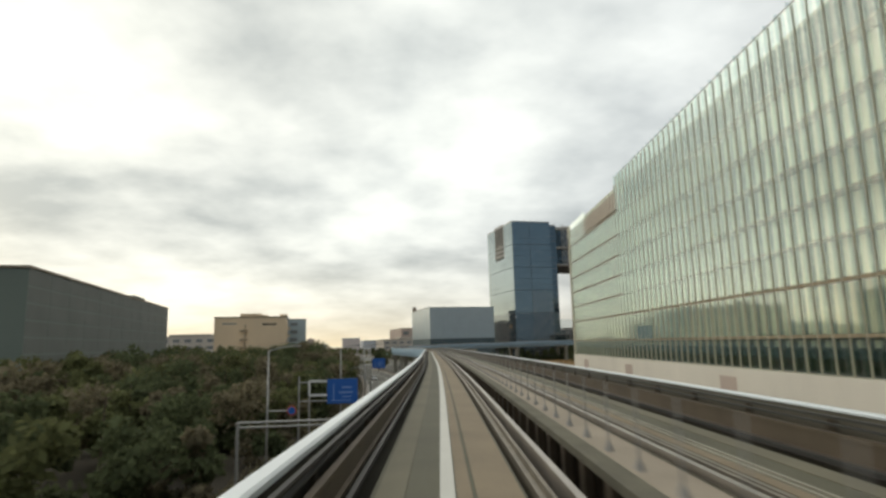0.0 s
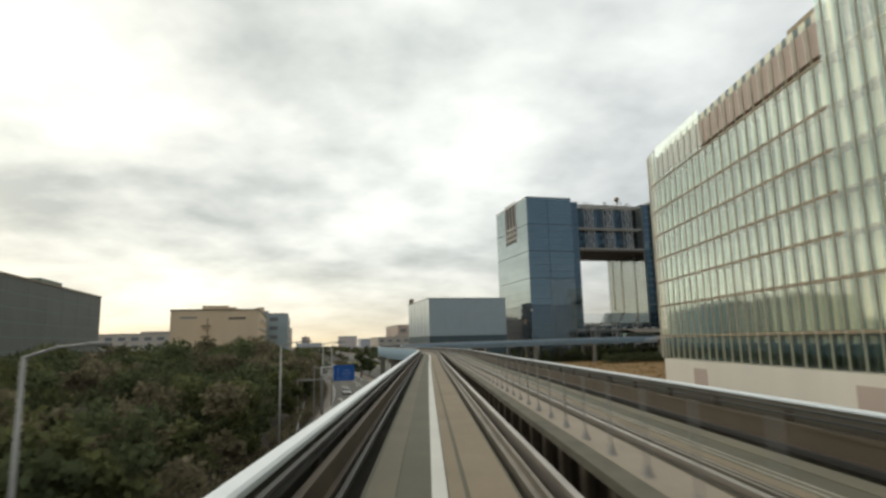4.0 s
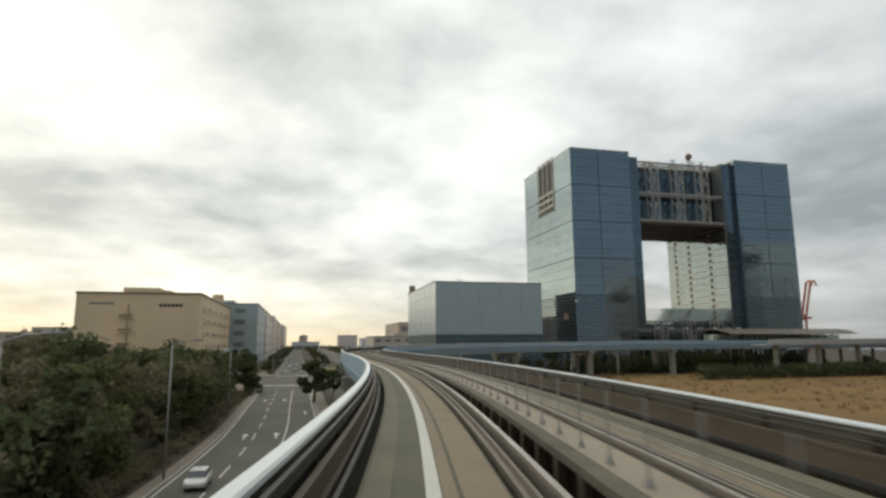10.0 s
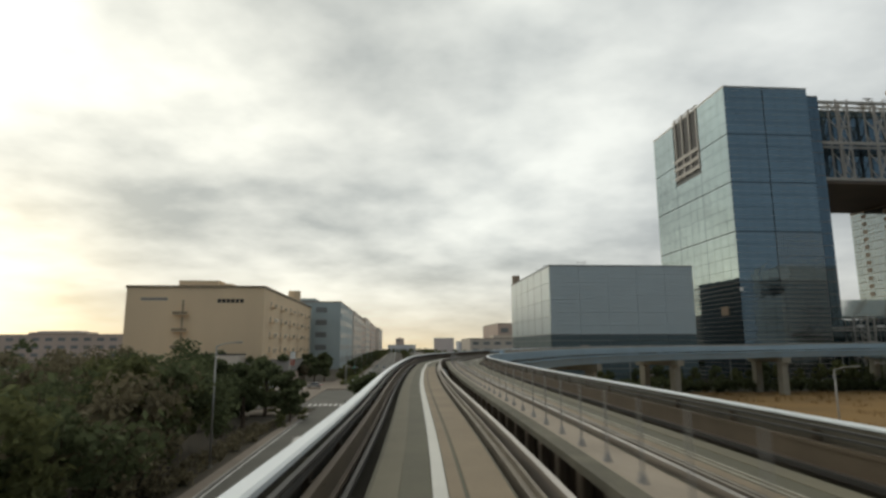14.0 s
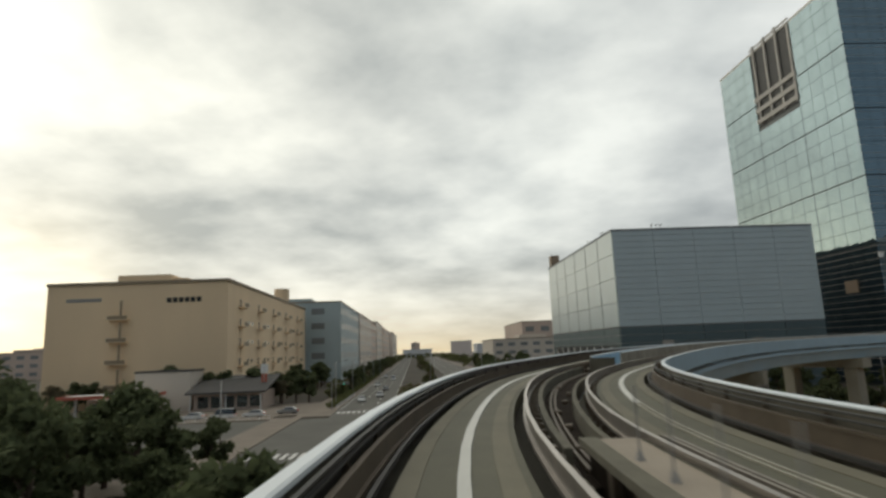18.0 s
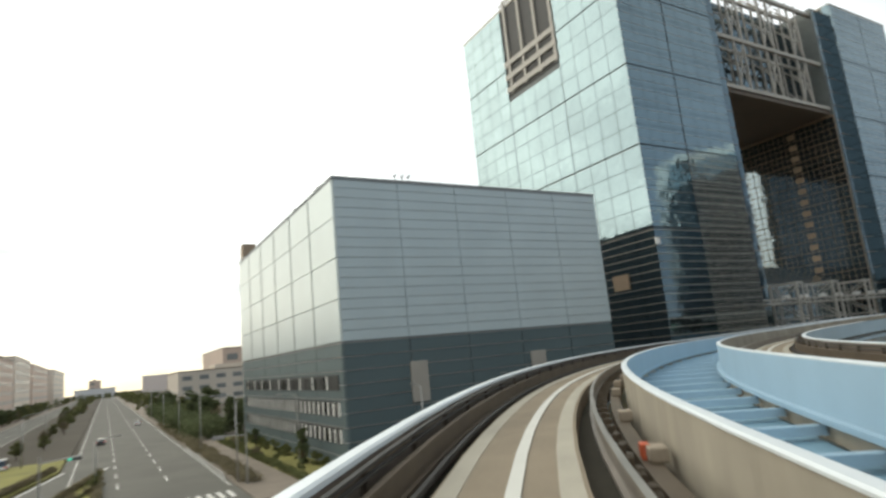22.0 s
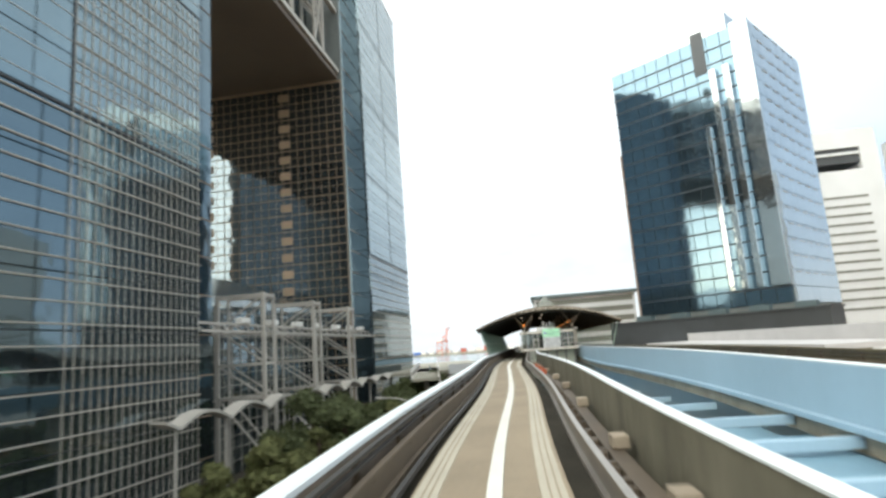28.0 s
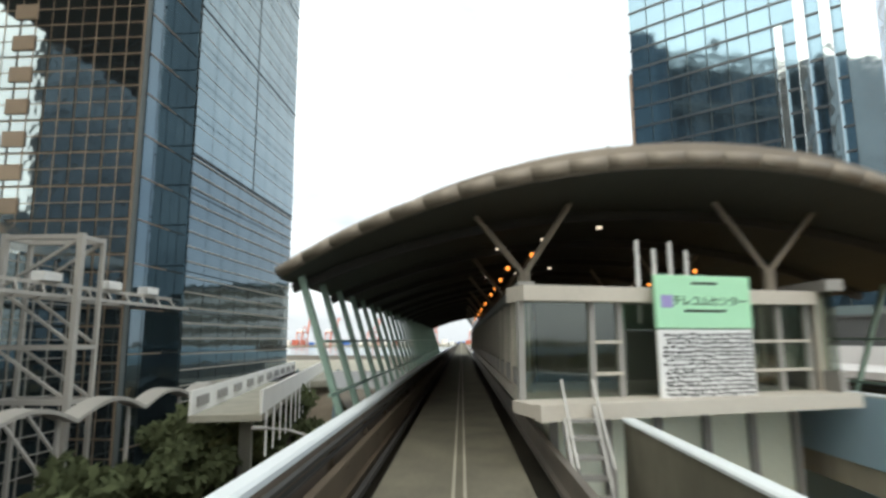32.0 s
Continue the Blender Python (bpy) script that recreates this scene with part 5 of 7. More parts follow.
# ---- glass building beside the track ----
GB_PANEL = mat("blind_panel", (0.86, 0.81, 0.65), 0.7, var=0.18, scale=0.3, rand=0.45)
GB_GREY = mat("grey_infill", (0.15, 0.21, 0.21), 0.5, var=0.2, rand=0.2)
GB_GREEN = mirror_glass("ribbon_window", (0.10, 0.17, 0.15), 0.1, 0.05)
GB_BROWN = mat("brown_band", (0.36, 0.28, 0.18), 0.6, var=0.15)
GB_FIN = clear_glass("fin_glass", (0.86, 0.93, 0.92), 0.30, 3.0, 0.12)
GB_GLASS = clear_glass("skin_glass", (0.95, 0.98, 0.94), 0.09, 2.9, 0.06)
GB_WALL = mat("base_wall", (0.76, 0.70, 0.60), 0.8, var=0.10, scale=0.15, stretch=(1, 1, 0.3))
GB_CORE = mat("glass_block_core", (0.09, 0.105, 0.10), 0.8, var=0.1)
GB_MULLION = mat("glass_block_mullion", (0.68, 0.62, 0.48), 0.5, var=0.1)
GX = 37.0


def half_blind(bm, xa, ya, xb, yb, z0, z1):
    """A blind that covers the middle part of one bay of the curved end."""
    xs, ys = xb - xa, yb - ya
    p, q = (xa + 0.22 * xs, ya + 0.22 * ys), (xa + 0.72 * xs, ya + 0.72 * ys)
    prism(bm, [p, q, (q[0] + 0.08, q[1]), (p[0] + 0.08, p[1])], z0, z1)


def glass_block():
    e = thing("glass_office_block", pose(GX, 0, 0), "glass office block with pale blinds behind a ribbed glass skin", "office building")
    part("core", box(1.6, 60, -90, 164, 8.0, 45.0), GB_CORE, e)
    part("roof", box(1.7, 59.9, -89.9, 170, 45.0, 45.4), GB_WALL, e)
    bm = bmesh.new()
    prism(bm, [(1.6, 164), (60, 164), (60, 177), (5.5, 177), (3.4, 175.4), (2.0, 172.5)], 8.0, 45.0)
    part("core", bm, GB_CORE, e)
    part("base_wall", box(-0.3, 60, -90, 170.5, -0.2, 8.5), GB_WALL, e, "pale concrete base wall")
    for y in (154, 118, 76, 40):
        part("base_gate", box(-0.36, -0.3, y, y + 4.5, 0, 7.4), PINKISH, e, "brownish gate in the base wall")
    for y in (163, 132, 96, 60, 20):
        part("pipe_rail", tube(bmesh.new(), (-0.5, y, 4.6), (-0.5, y - 9, 4.6), 0.12), GB_BROWN, e)
    floors = [8.6, 12.3, 17.5, 21.7, 25.8, 30.0, 34.4, 39.3]
    # blinds and grey infill behind the skin
    for j, (z0, z1) in enumerate(zip(floors, floors[1:] + [46.0])):
        h = z1 - z0 - 0.35
        blind_me = plate_mesh("blind", 1.35, h, 0.1, GB_PANEL)
        small = plate_mesh("blind", 1.0, 0.75, 0.1, GB_PANEL)
        bm = bmesh.new()
        k = 0
        while True:
            y = 168.0 - k * 2.3
            k += 1
            if y < 42:
                break
            if z1 > 45.5 and y < 122:
                continue
            if j == 0 or (j == 1 and y > 140):
                # ribbon windows with a row of small blinds over them
                shared("blind", small, e, pose(1.6, y, z1 - 1.15, 0, 0, -90))
                add_box(bm, 1.5, 1.6, y - 2.0, y - 0.3, z0 + 0.2, z1 - 1.4)
            else:
                shared("blind", blind_me, e, pose(1.6, y, z0 + 0.2, 0, 0, -90))
                add_box(bm, 1.54, 1.6, y - 1.58, y - 0.72, z0 + 0.2, z1 - 0.15)
        tagged(part("infill", bm, GB_GREEN if j == 0 else GB_GREY, e, "grey green infill panels"), kind="stuff")
    for z in floors[1:]:
        if z > 18:
            part("floor_band", box(0.06, 1.6, -90, 122, z - 0.09, z + 0.09), GB_BROWN, e, "brown floor edge")
            part("floor_band", box(-0.05, 1.6, 122, 168, z - 0.16, z + 0.16), GB_BROWN, e, "brown floor edge")
        else:
            part("floor_band", box(-0.05, 1.6, -90, 168, z - 0.16, z + 0.16), GB_BROWN, e, "brown floor edge")
        bm = bmesh.new()
        prism(bm, [(-0.05, 168), (0.10, 171.5), (0.65, 174.25), (1.86, 176.26), (3.78, 177.46), (5, 177.4), (5, 168)], z - 0.16, z + 0.16)
        part("floor_band", bm, GB_BROWN, e)
    # glass skin, storey by storey
    for z0, z1 in zip(floors, floors[1:]):
        part("skin_glass", box(0.0, 0.03, -90 if z0 < 17 else 122.1, 168, z0 + 0.2, z1 - 0.2), GB_GLASS, e)
        bm = bmesh.new()
        vs = [(0.0, 168), (0.15, 171.5), (0.7, 174.2), (1.9, 176.2), (3.8, 177.4), (3.82, 177.37), (1.93, 176.17), (0.73, 174.18), (0.18, 171.5), (0.03, 168)]
        prism(bm, vs, z0 + 0.2, z1 - 0.2)
        part("skin_glass", bm, GB_GLASS, e)
        if z0 > 12:
            arc = [(1.3, 168.2), (1.4, 171.2), (1.8, 173.4), (2.8, 175.1), (4.4, 176.2)]
            for (xa, ya), (xb, yb) in zip(arc, arc[1:]):
                bm = bmesh.new()
                half_blind(bm, xa, ya, xb, yb, z0 + 0.3, z1 - 0.3)
                part("blind", bm, GB_PANEL, e)
    part("skin_glass", box(0.0, 0.03, -90, 122, 17.75, 46.8), GB_GLASS, e)
    bm = bmesh.new()
    prism(bm, vs, 39.5, 45.4)
    part("skin_glass", bm, GB_GLASS, e)
    for (xa, ya), (xb, yb) in zip(arc, arc[1:]):
        bm = bmesh.new()
        half_blind(bm, xa, ya, xb, yb, 39.6, 43.8)
        part("blind", bm, GB_PANEL, e)
    for x, y in ((0.02, 168.9), (0.09, 170.6), (0.22, 172.0), (0.50, 173.4), (0.95, 174.6), (1.55, 175.7), (2.5, 176.6)):
        part("mullion", tube(bmesh.new(), (x - 0.05, y, 8.6), (x - 0.05, y, 45.4), 0.09), GB_MULLION, e)
    part("top_band", box(0.02, 1.5, 122, 168, 40.0, 43.6), PINKISH, e, "brownish grey top band")
    part("skin_glass", box(0.0, 0.03, 150, 168, 39.5, 45.6), GB_GLASS, e)
    # upright glass fins
    fin = plate_mesh("glass_fin", 0.6, 38.2, 0.08, GB_FIN, 0.0)
    fin2 = plate_mesh("glass_fin", 0.5, 35.0, 0.06, GB_FIN, 0.0)
    low_post = plate_mesh("mullion", 0.16, 35.0, 0.14, GB_MULLION, 0.0)
    post = plate_mesh("mullion", 0.16, 38.0, 0.14, GB_MULLION, 0.0)
    fin_post = plate_mesh("fin_post", 0.10, 38.0, 0.05, GB_MULLION, 0.0)
    low_fin_post = plate_mesh("fin_post", 0.10, 35.0, 0.05, GB_MULLION, 0.0)
    k = 0
    while True:
        y = 167.2 - k * 2.3
        if y < -20:
            break
        tall = y < 122
        shared("glass_fin", fin if tall else fin2, e, pose(-0.28, y, 8.7, 0, 0, 0))
        shared("mullion", post if tall else low_post, e, pose(0.16, y, 8.6, 0, 0, -90))
        shared("fin_post", fin_post if tall else low_fin_post, e, pose(-0.055, y - 0.06, 8.6, 0, 0, 0))
        k += 1
    for y in range(-20, 120, 4):
        part("roof_rail", beam(beam(bmesh.new(), (0.3, y, 47.1), (0.3, y + 3.9, 47.1), 0.15), (0.3, y, 46.8), (0.3, y, 47.2), 0.1), GALV, e)
    for ob in e.children:
        if ob.name.startswith(("skin_glass", "glass_fin")):
            ob.visible_shadow = False
    part("roof_house", box(10, 22, 92, 104, 45, 52), PINKISH, e)
    part("roof_house", box(6, 26, 126, 146, 45, 49.5), GB_WALL, e)
    part("louvre_grille", box(-0.08, -0.01, 106, 114, 12.4, 14.8), GB_GREY, e, "dark grille in the glass skin")
    part("roof_screen", box(2.0, 2.4, 124, 130, 43.6, 46.8), GB_BROWN, e)


glass_block()

# ---- station ----
ST0 = Vector((86.37, 393.79))
ST_TURN = 16.4
PLAT = 12.4


def station_pose(s, n, z=0.0, turn=0.0):
    c, d = math.cos(radians(ST_TURN)), math.sin(radians(ST_TURN))
    return pose(ST0.x + s * c - n * d, ST0.y + s * d + n * c, z, 0, 0, ST_TURN + turn)


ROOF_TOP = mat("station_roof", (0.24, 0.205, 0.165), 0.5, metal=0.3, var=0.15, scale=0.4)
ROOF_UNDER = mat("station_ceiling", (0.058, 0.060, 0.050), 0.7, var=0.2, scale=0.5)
GREEN_STEEL = mat("green_steel", (0.28, 0.40, 0.33), 0.5, var=0.1)
PLATFORM = mat("platform_edge", (0.50, 0.46, 0.40), 0.7, var=0.12)
SIGN_GREEN = mat("sign_green", (0.40, 0.72, 0.48), 0.5, var=0.04)
SIGN_WHITE = mat("notice_white", (0.74, 0.74, 0.74), 0.6, var=0.04)
# pale green, its colour raised to stand in for daylight under the platform
UNDER_GREEN_LIT = mat("under_green_lit", (0.74, 0.77, 0.66), 0.6, var=0.1)
PURPLE = mat("sign_purple", (0.32, 0.28, 0.55), 0.6, var=0.05)
BULB = lamp_mat("warm_bulb", (1.0, 0.30, 0.05), 0.75)
TUBE_LIGHT = lamp_mat("tube_light", (1.0, 0.8, 0.6), 0.45)
ST_GLASS = clear_glass("station_glass", (0.62, 0.66, 0.62), 0.10)
LENGTH = 62.0


def station():
    # roof: a wide shallow vault, its eaves over both tracks
    e = thing("station_roof", station_pose(12.2, -3.8), "wide vaulted station roof with a dark ceiling and pale rim", "station roof")
    half, rise, z0 = 7.65, 1.62, PLAT + 2.2
    n = 24

    def arch(k, up=0.0, w=half):
        a = -1 + 2 * k / n
        return (a * w, z0 + rise * (1 - abs(a) ** 2.1) + up)

    bm = bmesh.new()
    front, back, front2, back2 = [], [], [], []
    for k in range(n + 1):
        y, z = arch(k)
        bulge = 2.4 * (1 - (y / half) ** 2)
        front.append(bm.verts.new((-bulge, y, z + 0.38 * (1 - (y / half) ** 2) + 0.06)))
        back.append(bm.verts.new((LENGTH, y, z + 0.38 * (1 - (y / half) ** 2) + 0.06)))
        front2.append(bm.verts.new((-bulge, y, z)))
        back2.append(bm.verts.new((LENGTH, y, z)))
    for k in range(n):
        bm.faces.new((front[k], front[k + 1], back[k + 1], back[k])).material_index = 0
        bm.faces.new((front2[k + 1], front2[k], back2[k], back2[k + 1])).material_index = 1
        bm.faces.new((front[k + 1], front[k], front2[k], front2[k + 1])).material_index = 0
        bm.faces.new((back[k], back[k + 1], back2[k + 1], back2[k])).material_index = 0
    bm.faces.new((front[0], back[0], back2[0], front2[0]))
    bm.faces.new((back[n], front[n], front2[n], back2[n]))
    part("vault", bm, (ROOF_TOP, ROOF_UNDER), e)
    # rounded pale rim along the front edge, in lengths
    for k in range(n):
        y, z = arch(k)
        y2, z2 = arch(k + 1)
        b1, b2 = 2.4 * (1 - (y / half) ** 2), 2.4 * (1 - (y2 / half) ** 2)
        part("rim", tube(bmesh.new(), (-b1 - 0.03, y, z + 0.15), (-b2 - 0.03, y2, z2 + 0.15), 0.13, n=8), ROOF_TOP, e, smooth=True)
    # skylight pyramid and roof ribs
    bm = bmesh.new()
    base = [bm.verts.new(p) for p in ((0.9, -1.3, z0 + rise + 0.2), (3.5, -1.3, z0 + rise + 0.2), (3.5, 1.3, z0 + rise + 0.2), (0.9, 1.3, z0 + rise + 0.2))]
    top = bm.verts.new((2.2, 0.07, 18.2))
    bm.faces.new(base[::-1])
    for i in range(4):
        bm.faces.new((base[i], base[(i + 1) % 4], top))
    part("skylight", bm, ST_GLASS, e, "glass pyramid skylight")
    for s in range(2, 60, 4):
        bm = bmesh.new()
        for k in range(n):
            y, z = arch(k)
            y2, z2 = arch(k + 1)
            beam(bm, (s, y, z + 0.56 * (1 - (y / half) ** 2) + 0.08), (s, y2, z2 + 0.56 * (1 - (y2 / half) ** 2) + 0.08), 0.12)
        part("roof_rib", bm, ROOF_TOP, e)
    for s in range(1, 60, 4):
        bm = bmesh.new()
        for k in range(0, n, 2):
            y, z = arch(k)
            y2, z2 = arch(k + 2)
            beam(bm, (s, y, z - 0.12), (s, y2, z2 - 0.12), 0.14, 0.2)
        part("ceiling_rib", bm, DARK_STEEL, e)
    # columns with V-shaped arms on both platform sides
    for s in range(0, 60, 6):
        for y in (2.5, -2.5):
            bm = bmesh.new()
            tube(bm, (s, y, PLAT), (s, y, PLAT + 2.3), 0.14)
            tube(bm, (s, y, PLAT + 2.25), (s, y + 1.0, z0 + rise * (1 - abs((y + 1.0) / half) ** 2.1)), 0.07)
            tube(bm, (s, y, PLAT + 2.25), (s, y - 1.0, z0 + rise * (1 - abs((y - 1.0) / half) ** 2.1)), 0.07)
            part("column", bm, ROOF_TOP, e, "brownish grey column with V-shaped arms")
    # leaning green posts and glass under the eaves
    for k, gap, w in ((1, 2, 0.14), (-1, 3, 0.10)):
        for s in range(1, 60, gap):
            part("eave_post", beam(bmesh.new(), (s, k * 6.4, PLAT - 1.0), (s - 0.4, k * 7.35, z0 + 0.12), w), GREEN_STEEL, e)
    for k in (1, -1):
        for z in (PLAT - 0.2, PLAT + 0.9):
            part("eave_rail", beam(bmesh.new(), (0, k * (6.55 + 0.15 * (z - PLAT)), z), (60, k * (6.55 + 0.15 * (z - PLAT)), z), 0.06), GREEN_STEEL, e)
    # lamps
    bm0 = bmesh.new()
    bmesh.ops.create_uvsphere(bm0, u_segments=8, v_segments=6, radius=0.06)
    first = part("bulb", bm0, BULB, e, "glowing warm lamp")
    me = first.data
    first.matrix_local = Matrix.Translation((0.6, 2.25, PLAT + 2.75))
    for s in range(3, 60, 3):
        shared("bulb", me, e, Matrix.Translation((s, 2.6, PLAT + 2.75)))
    for s in range(3, 60, 4):
        shared("bulb", me, e, Matrix.Translation((s + 1, -2.6, PLAT + 2.75)))
    for k in range(10):
        q = 0.6 + 1.1 * (k % 5)
        part("ceiling_light", box(1.5 + 1.6 * k, 1.56 + 1.6 * k, q - 0.12, q + 0.0, z0 + rise - 0.32, z0 + rise - 0.26), TUBE_LIGHT, e, "small white ceiling light")
    # platform
    p = thing("platform", station_pose(0, 0), "pale island platform with a glazed end room", "platform", kind="structure")
    part("platform_slab", prism(bmesh.new(), [(8.7, -1.0), (10.6, -6.7), (70, -6.7), (70, -1.0)], PLAT - 0.22, PLAT), PLATFORM, p)
    part("under_wall", prism(bmesh.new(), [(10.2, -1.5), (11.8, -6.3), (70, -6.3), (70, -1.5)], PLAT - 3.0, PLAT - 0.22), UNDER_GREEN_LIT, p, "pale green panels under the platform, coloured brighter as if lit")
    for k in range(6):
        x, y = 10.1 + 0.32 * k, -1.5 - 0.96 * k
        part("under_post", box(x - 0.06, x + 0.06, y - 0.06, y + 0.06, PLAT - 3.0, PLAT - 0.22), GREY_PAINT, p)
    # the end room, set askew to the track
    r = thing("end_room", station_pose(9.0, -0.85, 0, 18.0), "glazed room with a pale lintel at the platform's end", "room", kind="structure")
    part("end_ledge", box(-0.75, -0.55, -5.75, 0.02, PLAT - 0.20, PLAT + 0.03), PLATFORM, r, "pale ledge at the platform's end")
    part("ledge_floor", box(-0.55, 0.3, -5.75, 0.0, PLAT - 0.18, PLAT + 0.005), PLATFORM, r)
    part("room_lintel", box(0.0, 0.7, -5.85, -0.10, PLAT + 1.52, PLAT + 1.76), PLATFORM, r)
    for y in (-0.14, -1.38, -1.9, -4.5, -5.15, -5.79):
        part("room_post", box(0.2, 0.3, y - 0.05, y + 0.05, PLAT, PLAT + 1.52), GREY_PAINT, r)
    for y0, y1 in ((-1.4, -1.9), (-4.5, -5.8)):
        for z in (0.35, 0.85):
            part("room_rail", box(0.16, 0.22, y1, y0, PLAT + z, PLAT + z + 0.05), PLATFORM, r)
    part("room_glass", box(0.24, 0.27, -5.8, -0.12, PLAT, PLAT + 1.52), ST_GLASS, r)
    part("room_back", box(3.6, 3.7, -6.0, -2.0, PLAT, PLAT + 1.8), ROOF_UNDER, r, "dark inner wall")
    for k in range(4):
        part("pipe", tube(bmesh.new(), (1.1, -2.9 - k * 0.36, PLAT + 1.2), (1.1, -2.9 - k * 0.36, PLAT + 2.75 - 0.15 * (k % 2)), 0.045), SIGN_WHITE, r)
    for y in (-1.15, -6.55):
        part("screen_base", box(10.5, 70, y - 0.06, y + 0.06, PLAT, PLAT + 0.35), GREY_PAINT, p)
        for s in range(11, 70, 2):
            part("screen_post", box(s, s + 0.16, y - 0.10, y + 0.10, PLAT, PLAT + 1.9), PLATFORM, p)
        part("screen_glass", box(10.6, 70, y - 0.02, y + 0.02, PLAT + 0.35, PLAT + 1.75), ST_GLASS, p)
        part("screen_head", box(10.5, 70, y - 0.15, y + 0.15, PLAT + 1.75, PLAT + 1.95), GREY_PAINT, p)
    part("stair_box", box(22, 30, -5.0, -2.6, PLAT, PLAT + 1.6), GREY_PAINT, p)
    # access stairs down to the track
    st = thing("track_stairs", station_pose(8.5, -1.62, PLAT - 1.4), "short steel stairs from the platform end down to the track", "stairs")
    for k in range(6):
        part("tread", box(-0.2 - 0.20 * k, 0.02 - 0.20 * k, -0.2, 0.2, 1.2 - 0.21 * k, 1.24 - 0.21 * k), GALV, st)
    for y in (-0.22, 0.22):
        part("stringer", beam(bmesh.new(), (0.1, y, 1.35), (-1.3, y, -0.1), 0.05, 0.16), GALV, st)
        part("handrail", beam(beam(bmesh.new(), (0.1, y, 1.75), (-1.0, y, 0.75), 0.035), (-1.0, y, 0.75), (-1.0, y, 0.15), 0.035), GALV, st)


station()


def words(text, size, m, parent, material, name="lettering", label=""):
    cu = bpy.data.curves.new(name, "FONT")
    cu.body, cu.size, cu.align_x, cu.align_y, cu.extrude = text, size, "CENTER", "CENTER", 0.004
    ob = new("tmp", cu)
    dg = bpy.context.evaluated_depsgraph_get()
    me = bpy.data.meshes.new_from_object(ob.evaluated_get(dg))
    bpy.data.objects.remove(ob)
    me.materials.clear()
    me.materials.append(material)
    return shared(name, me, parent, m, label)


def station_sign():
    # hung on the platform's end, facing the arriving train
    e = thing("station_name_sign", station_pose(9.85, -3.95, 0, 18.0), "pale green station name board over a white printed notice", "sign")
    part("board", box(-0.10, 0.0, -0.93, 0.93, PLAT + 1.085, PLAT + 1.95, 0.015), SIGN_GREEN, e, "pale green name board")
    part("notice", box(-0.08, 0.0, -0.91, 0.91, PLAT - 0.27, PLAT + 1.07, 0.01), SIGN_WHITE, e, "white notice full of small print")
    words("テレコムセンター", 0.185, pose(-0.106, -0.10, PLAT + 1.52, 90, 0, -90), e, BLACK, "station_name", "black lettering")
    part("route_mark", box(-0.108, -0.10, 0.62, 0.84, PLAT + 1.42, PLAT + 1.62), PURPLE, e, "purple square route mark")
    for k, w in enumerate((0.5, 0.8)):
        part("small_print", box(-0.107, -0.10, -w / 2, w / 2, PLAT + 1.80 - k * 0.45, PLAT + 1.84 - k * 0.45), BLACK, e)
    rng = random.Random(4)
    bm = bmesh.new()
    for r in range(19):
        y = -0.86
        z = PLAT - 0.24 + r * 0.067
        while y < 0.78:
            w = 0.03 + rng.random() * 0.07
            q = rng.uniform(-0.012, 0.012)
            add_box(bm, -0.088, -0.079, y, min(y + w, 0.86), z + q, z + q + 0.040)
            y += w + 0.02 + rng.random() * 0.035
    tagged(part("fine_print", bm, BLACK, e, "dense black unreadable print"), kind="stuff")


station_sign()

# ---- slanted dark tower and white blocks behind the station ----
SK_DARK = mirror_glass("slate_glass", (0.135, 0.205, 0.265), 0.06, 0.015, rand=0.15)
SK_LIGHT = mirror_glass("silver_glass", (0.42, 0.47, 0.50), 0.06, 0.04, rand=0.1)
BROWN_STONE = mat("brown_stone", (0.22, 0.155, 0.115), 0.6, var=0.15, scale=0.2)
SK_LINE = mat("slate_line", (0.035, 0.047, 0.06), 0.3, var=0.1)
PODIUM = mat("podium_dark", (0.045, 0.05, 0.055), 0.5, var=0.3, scale=0.2)
DECK_PAINT = mat("deck_paint", (0.47, 0.46, 0.46), 0.7, var=0.15, scale=0.3)
SK_STONE = mat("white_stone", (0.58, 0.60, 0.62), 0.7, var=0.08, scale=0.1)


